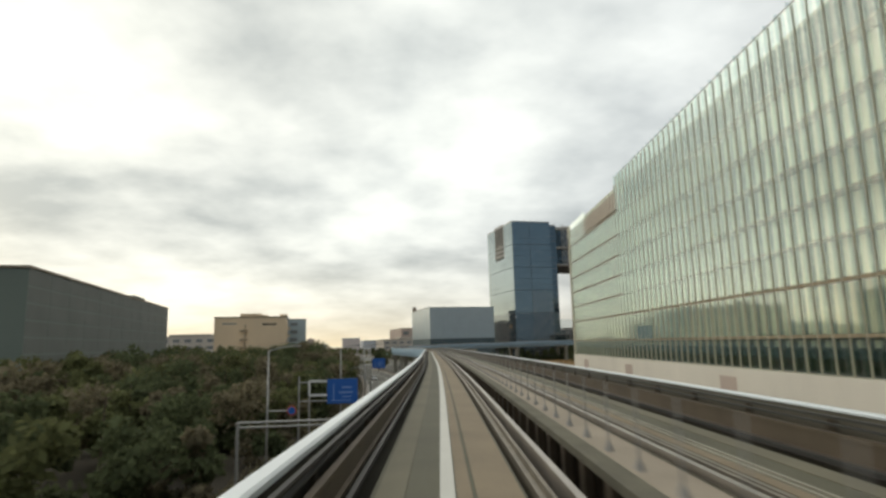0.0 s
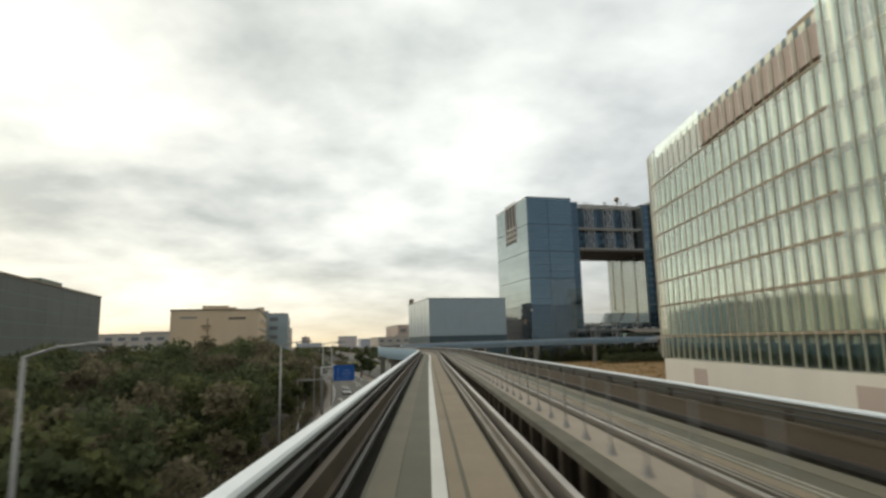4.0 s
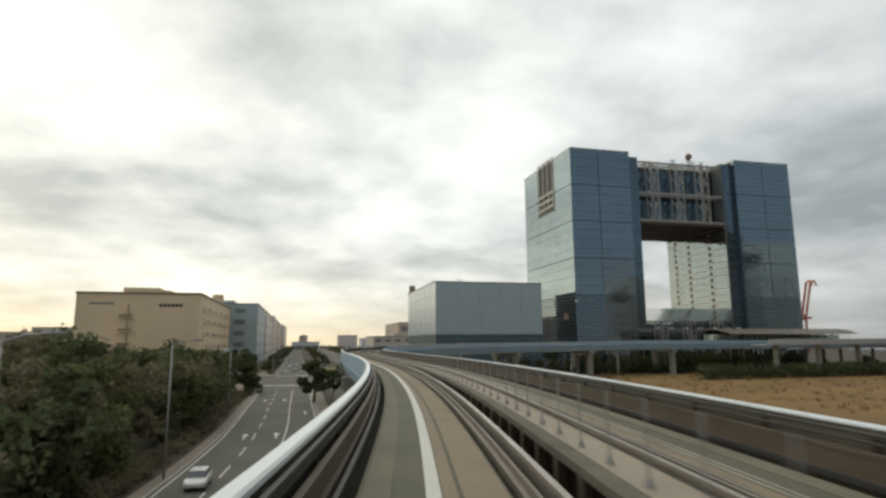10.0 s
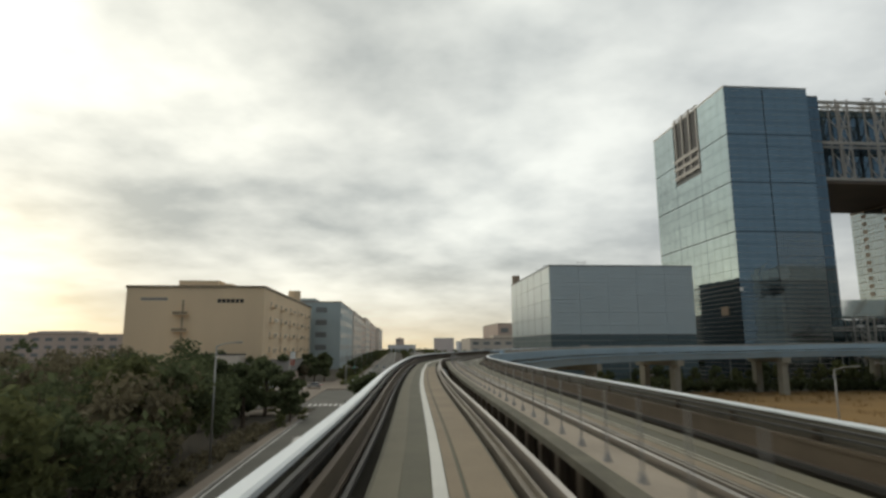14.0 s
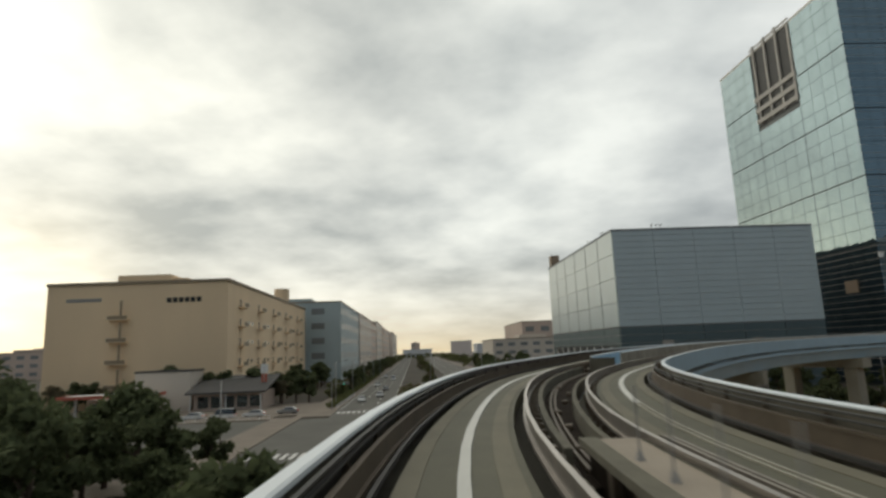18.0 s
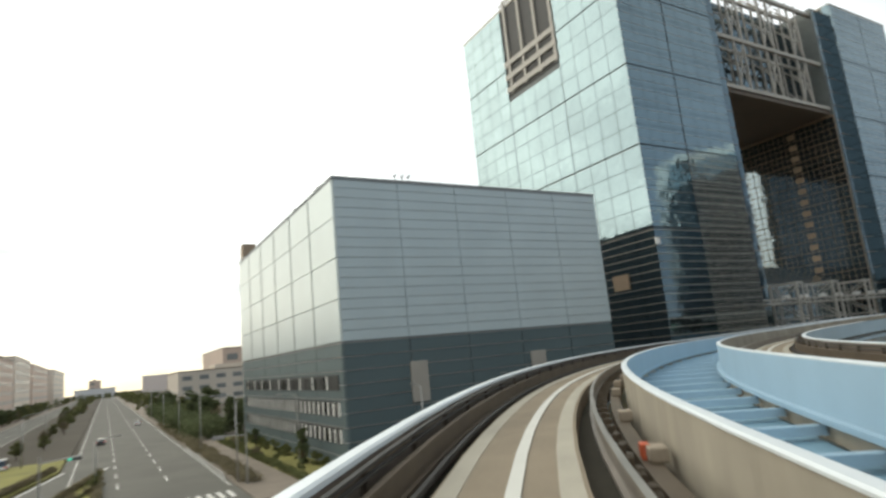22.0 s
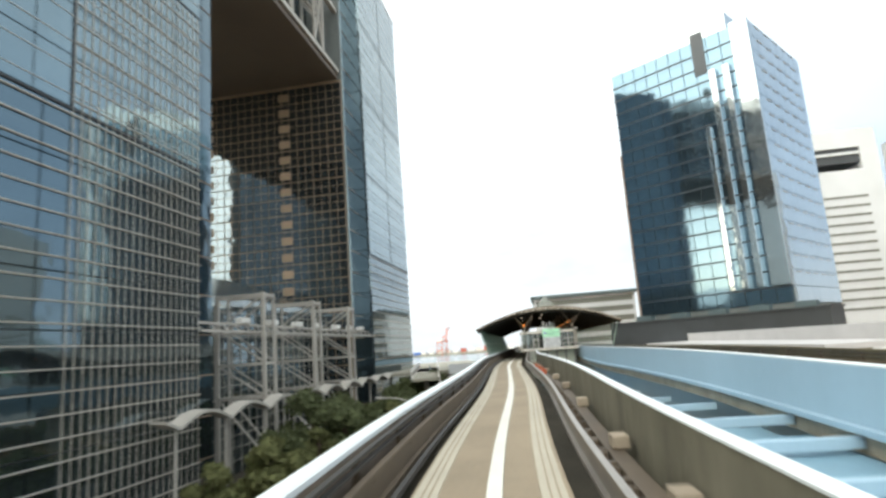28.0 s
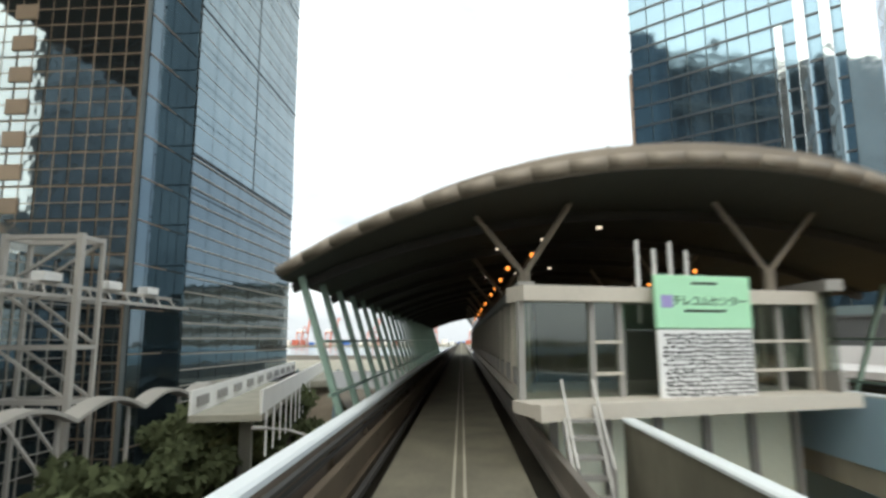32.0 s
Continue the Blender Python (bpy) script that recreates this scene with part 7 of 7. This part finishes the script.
for x, y, h, turn in ((-15.7, 52.6, 12.2, 0), (-15.3, 86.5, 12.1, 0), (-16.8, 122.7, 12.2, 0), (-19.9, 156.7, 12.2, 0), (-24.6, 188, 12.2, 0), (-30.0, 216, 12, 0), (-45, 271, 12, 0), (-67, 264, 11, 0), (36, 306, 9, 180), (22, 292, 9, 0)):
    lamp_pole(pose(x, y, 0, 0, 0, turn), h)
for u, v, h, turn in ((-71.6, 4.5, 10, 180), (-70.6, 79, 10, 180), (-56.4 - 5.5, 12.7, 9, 180), (-70.8, 42, 10, 180), (-70.8, 118, 10, 180), (-86.3, 17.7, 6, 0), (-122.6, 14, 10, 0), (-122.6, 52, 10, 0), (-122.6, 92, 10, 0),
                      (-122.6, 140, 10, 0), (-122.6, 190, 10, 0), (-70.8, 170, 10, 180), (-98, 60, 9, 0), (-98, 110, 9, 0), (-130, -45, 9, 0), (-52, -6.5, 9, 90), (-38, -6.5, 9, 90), (-8, -8, 9, 90), (30, -20, 9, 90), (60, -21, 9, 90), (84, -20, 9, 90)):
    lamp_pole(grid(u, v, 0, turn), h)


SIGN_FAINT = mat("sign_faint", (0.20, 0.32, 0.60), 0.4, var=0.1)


def road_sign(m, w, h, z, reach, label, bare=False):
    """A blue direction board on a cantilever arm; its lettering is too small to read."""
    e = thing("direction_sign", m, label, "road sign", "overhead direction signs")
    part("pole", tube(bmesh.new(), (-reach, 0, -0.1), (-reach, 0, z + h + 0.3), 0.14, 0.11, 10), GALV, e)
    for q in (z + 0.35, z + h - 0.35):
        part("arm", tube(bmesh.new(), (-reach, 0, q), (w / 2, 0, q), 0.075, 0.075, 8), GALV, e)
    if not bare:
        part("board", box(-w / 2, w / 2, -0.16, -0.09, z, z + h, 0.02), SIGN_BLUE, e, "blue direction board")
        for a, b, c, d in ((-0.30, -0.27, 0.12, 0.8), (-0.38, 0.28, 0.12, 0.15), (-0.02, 0.30, 0.62, 0.68), (-0.12, 0.34, 0.42, 0.48), (-0.02, 0.28, 0.26, 0.30)):
            part("white_mark", box(w * a, w * b, -0.172, -0.161, z + h * c, z + h * d), SIGN_FAINT, e, "faint pale route line")
    return e


road_sign(pose(-12.1, 69.6, 0, 0, 0, 3), 3.5, 2.8, 5.9, 5.0, "blue overhead direction sign with faint white lines")
road_sign(pose(-19.7, 174.0, 0, 0, 0, 12), 3.7, 2.75, 5.7, 5.2, "blue overhead direction sign with faint white lines")


def frame_sign(m, w, z0, z1):
    e = thing("sign_frame", m, "empty white pipe frame beside the direction sign", "sign frame")
    bm = bmesh.new()
    for p, q in (((0, 0, z0), (w, 0, z0)), ((0, 0, z1), (w, 0, z1)), ((0, 0, z0), (0, 0, z1))):
        beam(bm, p, q, 0.22)
    part("frame", bm, WHITE_PAINT, e)
    part("post", tube(bmesh.new(), (0, 0, -0.1), (0, 0, z0), 0.12), GALV, e)
    return e


frame_sign(pose(-15.9, 69.35, 0, 0, 0, 3), 2.0, 6.9, 8.5)
frame_sign(pose(-23.6, 173.1, 0, 0, 0, 12), 2.0, 6.8, 8.2)


def height_gantry():
    e = thing("height_gantry", pose(-27.2, 170.9, 0, 0, 0, 20), "plain steel pipe gantry beside the road", "gantry")
    part("crossbar", beam(bmesh.new(), (-0.2, 0, 6.1), (5.6, 0, 6.1), 0.25), GALV, e)
    for x in (0.0, 4.2):
        part("post", tube(bmesh.new(), (x, 0, -0.1), (x, 0, 6.1), 0.13), GALV, e)


height_gantry()


def low_gantry():
    e = thing("pipe_gantry", pose(-15.9, 45.8, 0, 0, 0, 6), "low steel pipe gantry across the road", "gantry")
    for z in (6.9, 6.55):
        part("crossbar", tube(bmesh.new(), (0, 0, z), (9.5, 0, z), 0.09), GALV, e)
    for x in (0.0, 9.5):
        part("post", tube(bmesh.new(), (x, 0, -0.1), (x, 0, 6.95), 0.13), GALV, e)
    r = thing("round_road_sign", pose(-13.6, 52.7, 0), "round blue road sign with a red rim on a lamp arm", "road sign")
    part("arm", tube(bmesh.new(), (-2.05, 0, 7.0), (-0.3, 0, 7.0), 0.07), GALV, r)
    part("rim", tube(bmesh.new(), (0, -0.06, 7.0), (0, -0.02, 7.0), 0.42, 0.42, 20), MARKER_RED, r, "red rim")
    part("disc", tube(bmesh.new(), (0, -0.075, 7.0), (0, -0.062, 7.0), 0.32, 0.32, 20), SIGN_BLUE, r, "blue disc")


low_gantry()


def traffic_light(m, label="traffic light on a curved grey pole"):
    e = thing("traffic_light", m, label, "traffic light", "traffic lights")
    part("pole", tube(bmesh.new(), (0, 0, -0.1), (0, 0, 6.2), 0.11, 0.09), GALV, e)
    part("arm", tube(bmesh.new(), (0, 0, 5.6), (3.6, 0, 5.9), 0.06), GALV, e)
    hd = part("signal_head", box(2.4, 3.7, -0.16, 0.06, 5.45, 5.85, 0.05), GREY_PAINT, e)
    for k, m2 in enumerate((SIGNAL_GREEN, BLACK, BLACK)):
        part("lens", tube(bmesh.new(), (2.63 + k * 0.42, -0.17, 5.65), (2.63 + k * 0.42, -0.19, 5.65), 0.15, n=10), m2, hd)
    return e


SIGNAL_GREEN = lamp_mat("signal_green", (0.1, 0.7, 0.45), 0.5)
traffic_light(grid(-122, 3))
traffic_light(grid(-71, 2, 0, 180))
traffic_light(grid(-91, 3))

# ---- cars ----
CAR_GLASS = mirror_glass("car_glass", (0.08, 0.09, 0.10), 0.08, 0.0)
TYRE = mat("tyre", (0.02, 0.02, 0.02), 0.9)
CAR_RED = lamp_mat("tail_lamp", (0.5, 0.03, 0.02), 0.4)
CAR_PAINT = {"white": mat("car_white", (0.72, 0.72, 0.70), 0.3, var=0.03, coat=0.6), "silver": mat("car_silver", (0.42, 0.43, 0.44), 0.3, metal=0.6, var=0.03, coat=0.5),
             "black": mat("car_black", (0.03, 0.03, 0.035), 0.25, var=0.05, coat=0.7), "blue": mat("car_blue", (0.05, 0.09, 0.18), 0.3, var=0.05, coat=0.6)}


def car(m, colour, van=False):
    """Seen small from above: a shaped body, glazed cabin, wheels and lamps; its front points along +y."""
    e = thing("van" if van else "car", m, colour + (" delivery van on the asphalt" if van else " passenger car on the asphalt"), "van" if van else "car", "cars")
    L, W, H = (4.8, 1.8, 2.0) if van else (4.3, 1.7, 1.42)
    side = [(-L / 2, 0.32), (L / 2 - 0.1, 0.32), (L / 2, 0.62), (L / 2 - 0.25, 0.80), (L / 2 - 1.2, 0.92), (-L / 2 + 0.1, 0.95), (-L / 2, 0.7)]
    bm = bmesh.new()
    a = [bm.verts.new((-W / 2, y, z)) for y, z in side]
    b = [bm.verts.new((W / 2, y, z)) for y, z in side]
    bm.faces.new(a)
    bm.faces.new(b[::-1])
    for i in range(len(side)):
        j = (i + 1) % len(side)
        bm.faces.new((a[i], b[i], b[j], a[j]))
    bmesh.ops.bevel(bm, geom=bm.edges[:], offset=0.06, segments=2, affect="EDGES")
    part("body", bm, CAR_PAINT[colour], e)
    y0, y1, y2, y3 = (-L / 2 + 0.05, -L / 2 + 0.2, L / 2 - 1.5, L / 2 - 0.8) if van else (-L / 2 + 0.35, -L / 2 + 0.9, 0.45, 1.05)
    bm = bmesh.new()
    lo = [bm.verts.new(p) for p in ((-W / 2 + 0.05, y0, 0.9), (W / 2 - 0.05, y0, 0.9), (W / 2 - 0.05, y3, 0.88), (-W / 2 + 0.05, y3, 0.88))]
    hi = [bm.verts.new(p) for p in ((-W / 2 + 0.2, y1, H - 0.06), (W / 2 - 0.2, y1, H - 0.06), (W / 2 - 0.2, y2, H - 0.06), (-W / 2 + 0.2, y2, H - 0.06))]
    for i in range(4):
        bm.faces.new((lo[i], lo[(i + 1) % 4], hi[(i + 1) % 4], hi[i]))
    bm.faces.new(hi)
    part("cabin_glass", bm, CAR_GLASS, e, "dark window glass")
    part("roof", box(-W / 2 + 0.18, W / 2 - 0.18, y1 - 0.05, y2 + 0.05, H - 0.07, H, 0.03), CAR_PAINT[colour], e)
    for x in (-W / 2 + 0.02, W / 2 - 0.22):
        for y in (-L / 2 + 0.8, L / 2 - 0.85):
            part("wheel", tube(bmesh.new(), (x, y, 0.31), (x + 0.2, y, 0.31), 0.31, n=12), TYRE, e)
        part("tail_lamp", box(x - 0.01, x + 0.22, -L / 2 - 0.03, -L / 2 + 0.05, 0.66, 0.86), CAR_RED, e)
        part("headlamp", box(x - 0.01, x + 0.22, L / 2 - 0.2, L / 2 - 0.02, 0.62, 0.78), WHITE_PAINT, e)
    return e


for u, v, turn, colour, van in ((-143, -2.5, 90, "white", True), (-149, -2.5, 90, "white", False), (-156, -2.5, 90, "silver", False), (-137, -2, 90, "white", False), (-163, -2.8, 90, "white", True), (-131, 1.5, 90, "silver", False),
                                (-117.5, 24, 180, "white", False), (-113.8, 38, 180, "silver", False), (-117.5, 88, 180, "white", False), (-113.5, 130, 180, "white", True), (-113.5, 64, 180, "black", False),
                                (-118, 160, 180, "silver", False), (-86, 90, 0, "black", False), (-76, 150, 0, "white", False), (-101, 62, 0, "white", True), 
                                (-121, -175, 180, "white", False), (-48, -6.5, 90, "white", False), (-111.5, -63, 0, "silver", False)):
    car(grid(u, v, 0.15 if v in (-6.5,) else 0.0, turn), colour, van)

# ---- roadside shops before the cream warehouse ----
SHOP_ROOF = mat("shop_roof", (0.075, 0.07, 0.065), 0.8, var=0.25)
SHOP_RED = mat("shop_red", (0.42, 0.12, 0.08), 0.6, var=0.1)


def shops():
    slab("forecourt", -200, -128, -3, 27, -0.3, 0.10, PAVING, "pale forecourt paving before the shops", "forecourt")
    e = thing("filling_station", grid(-182, 8), "flat-roofed filling station canopy with a red fascia band", "canopy")
    part("roof", box(0, 20, 0, 8, 4.3, 4.9), WHITE_PAINT, e)
    for a, b, c, d in ((-0.1, 20.1, -0.1, 0.0), (-0.1, 0.0, 0.0, 8), (20.0, 20.1, 0.0, 8)):
        part("fascia", box(a, b, c, d, 4.25, 5.0), SHOP_RED, e, "red fascia band")
    for x in (2, 10, 18):
        part("column", box(x - 0.2, x + 0.2, 3.8, 4.2, 0, 4.3), WHITE_PAINT, e)
    part("kiosk", box(2, 18, 8.5, 14, -0.1, 3.6), PINKISH, e)
    part("kiosk_window", box(3, 17, 8.4, 8.5, 0.8, 2.8), WINDOW_DARK, e)
    e = thing("roadside_shop", grid(-156, 17), "low roadside shop with a dark sloping roof", "shop")
    part("wall", box(0, 16, 0, 12, -0.1, 4.0), PINKISH, e)
    bm = bmesh.new()
    vs = [bm.verts.new(p) for p in ((-1.2, -2.5, 3.9), (17.2, -2.5, 3.9), (17.2, 13, 7.2), (-1.2, 13, 7.2), (-1.2, -2.5, 4.3), (17.2, -2.5, 4.3), (17.2, 13, 7.6), (-1.2, 13, 7.6))]
    for f in ((3, 2, 1, 0), (4, 5, 6, 7), (0, 1, 5, 4), (1, 2, 6, 5), (2, 3, 7, 6), (3, 0, 4, 7)):
        bm.faces.new([vs[i] for i in f])
    part("roof", bm, SHOP_ROOF, e, "dark sloping roof")
    for k in range(5):
        part("shop_window", box(1 + k * 3, 3.4 + k * 3, -0.06, 0.0, 0.6, 3.2), WINDOW_DARK, e)
    for x in (0, 8, 16):
        part("porch_post", box(x - 0.12, x + 0.12, -2.2, -1.96, 0, 3.95), WHITE_PAINT, e)
    e = thing("white_shed", grid(-171, 20), "plain pale rendered block beside the shop", "building")
    part("wall", box(0, 13, 0, 9, -0.1, 9.2), PALE_WALL, e)
    part("parapet_edge", box(-0.15, 13.15, -0.15, 9.15, 9.2, 9.6), SHOP_ROOF, e)
    part("door", box(5, 6.2, -0.05, 0.0, 0, 2.1), GREY_PAINT, e)
    e = thing("shop_sign", grid(-141, 22), "tall sign pole with a white and red board", "sign")
    part("pole", tube(bmesh.new(), (0, 0, 0), (0, 0, 9.0), 0.14), GALV, e)
    part("board", box(-0.9, 0.9, -0.12, 0.12, 8.0, 10.2, 0.03), WHITE_PAINT, e)
    part("panel", box(-0.7, 0.7, -0.1, 0.1, 5.2, 7.9, 0.03), SHOP_RED, e, "red panel")


shops()


def guard_rail(m, n, label="low white pipe guard rail along the pavement"):
    e = thing("guard_rail", m, label, "guard rail", "guard rails")
    for k in range(n + 1):
        part("post", tube(bmesh.new(), (k * 2.0, 0, 0), (k * 2.0, 0, 0.9), 0.04, n=6), WHITE_PAINT, e)
    for z in (0.4, 0.85):
        part("rail", tube(bmesh.new(), (0, 0, z), (n * 2.0, 0, z), 0.03, n=6), WHITE_PAINT, e)


guard_rail(grid(-160, -9.5), 14)
guard_rail(grid(-72.6, 8, 0, 90), 20)
guard_rail(grid(-66, -9.2), 20)
guard_rail(grid(-121.4, 6, 0, 90), 20)
guard_rail(pose(-22.0, 150, 0, 0, 0, 102), 20)


def vending_box():
    e = thing("yellow_cabinet", grid(-61.6, -6.5), "small yellow street cabinet beside the hall", "cabinet")
    part("body", box(-0.5, 0.5, -0.4, 0.4, 0, 1.5, 0.04), MARKER_YELLOW, e)
    part("plinth", box(-0.6, 0.6, -0.5, 0.5, -0.05, 0.14), CONCRETE, e)


vending_box()

# ---- harbour and far distance ----
CRANE_RED = mat("crane_red", (0.50, 0.17, 0.12), 0.6, var=0.15)
HAZE_A = mat("haze_wall", (0.60, 0.60, 0.61), 0.9, var=0.12, scale=0.01)
HAZE_B = mat("haze_pink", (0.66, 0.58, 0.54), 0.9, var=0.12, scale=0.01)
WATER = mat("harbour_water", (0.10, 0.15, 0.18), 0.15, var=0.1, scale=0.01, bump=0.1)


def crane(m, h=48.0):
    """A ship-to-shore gantry crane with its boom raised."""
    e = thing("harbour_crane", m, "red steel harbour gantry crane with a raised boom", "crane", "harbour cranes")
    w, d = h * 0.30, h * 0.36
    for x in (0, w):
        for y in (0, d):
            part("leg", beam(bmesh.new(), (x, y, 0), (x, y, h * 0.62), h * 0.03), CRANE_RED, e)
        part("sill_beam", beam(bmesh.new(), (x, 0, h * 0.24), (x, d, h * 0.24), h * 0.03), CRANE_RED, e)
        part("brace", beam(bmesh.new(), (x, 0, h * 0.26), (x, d, h * 0.6), h * 0.02), CRANE_RED, e)
        part("girder", beam(bmesh.new(), (x, -d * 0.3, h * 0.62), (x, d * 0.9, h * 0.62), h * 0.04), CRANE_RED, e)
        part("apex_leg", beam(bmesh.new(), (x, 0, h * 0.62), (w / 2, d * 0.1, h * 0.9), h * 0.022), CRANE_RED, e)
        q = w * (0.35 if x == 0 else 0.65)
        part("boom", beam(bmesh.new(), (q, -d * 0.3, h * 0.62), (q, -d * 0.75, h * 1.22), h * 0.028), CRANE_RED, e)
        part("boom_tip", beam(beam(bmesh.new(), (q, -d * 0.75, h * 1.22), (q, -d * 1.0, h * 1.25), h * 0.026), (q, -d * 1.0, h * 1.25), (q, -d * 1.08, h * 1.16), h * 0.02), CRANE_RED, e)
    for y in (0, d):
        part("portal_beam", beam(bmesh.new(), (0, y, h * 0.60), (w, y, h * 0.60), h * 0.03), CRANE_RED, e)
        part("portal_beam", beam(bmesh.new(), (0, y, h * 0.24), (w, y, h * 0.24), h * 0.03), CRANE_RED, e)
    part("machine_house", box(w * 0.1, w * 0.9, d * 0.5, d * 0.9, h * 0.64, h * 0.74), WHITE_PAINT, e)
    part("stay", beam(bmesh.new(), (w / 2, d * 0.1, h * 0.9), (w / 2, d * 0.85, h * 0.64), h * 0.012), CRANE_RED, e)


for x, y, h, turn in ((306, 734, 50, 15), (322, 730, 54, 15), (1104, 1008, 46, 75), (1130, 960, 46, 75), (1167, 886, 46, 75), (1210, 777, 46, 75), (1250, 700, 46, 75), (1280, 610, 44, 75)):
    crane(pose(x, y, 0, 0, 0, turn), h)


def far_things():
    tagged(part("water", box(560, 1900, 250, 1900, -0.3, -0.02), WATER), "grey blue harbour water", "water", kind="structure")
    e = thing("quay", pose(1080, 1080, 0, 0, 0, -68), "far container quay with stacked freight boxes", "quay")
    part("quay_wall", box(-100, 640, 0, 60, -0.3, 4), CONCRETE, e)
    rng = random.Random(3)
    cols = (RED_PAINT, HAZE_A, SIGN_BLUE, WHITE_PAINT, HAZE_B)
    for k in range(44):
        x = -90 + k * 16.5
        part("freight_container", box(x, x + rng.uniform(8, 15), 12, 24, 4, 4 + rng.choice((5.2, 7.8, 10.4))), rng.choice(cols), e)
    rng = random.Random(11)
    for k in range(46):
        yaw = 75 - k * 2.9 + rng.uniform(-1, 1)
        d = rng.uniform(950, 1700)
        w, h = rng.uniform(25, 90), rng.uniform(12, 34)
        x, y = -math.sin(radians(yaw)) * d, 200 + math.cos(radians(yaw)) * d
        if x > 500 and y > 240:
            continue
        b = thing("far_building", pose(x, y, 0, 0, 0, rng.choice((GRID, 0, 30))), "hazy low building on the horizon", "building", "far buildings")
        part("wall", box(-w / 2, w / 2, -12, 12, -0.2, h), rng.choice((HAZE_A, HAZE_B)), b)
        part("roof", box(-w / 2 - 0.4, w / 2 + 0.4, -12.4, 12.4, h, h + 1.2), HAZE_A, b)


far_things()
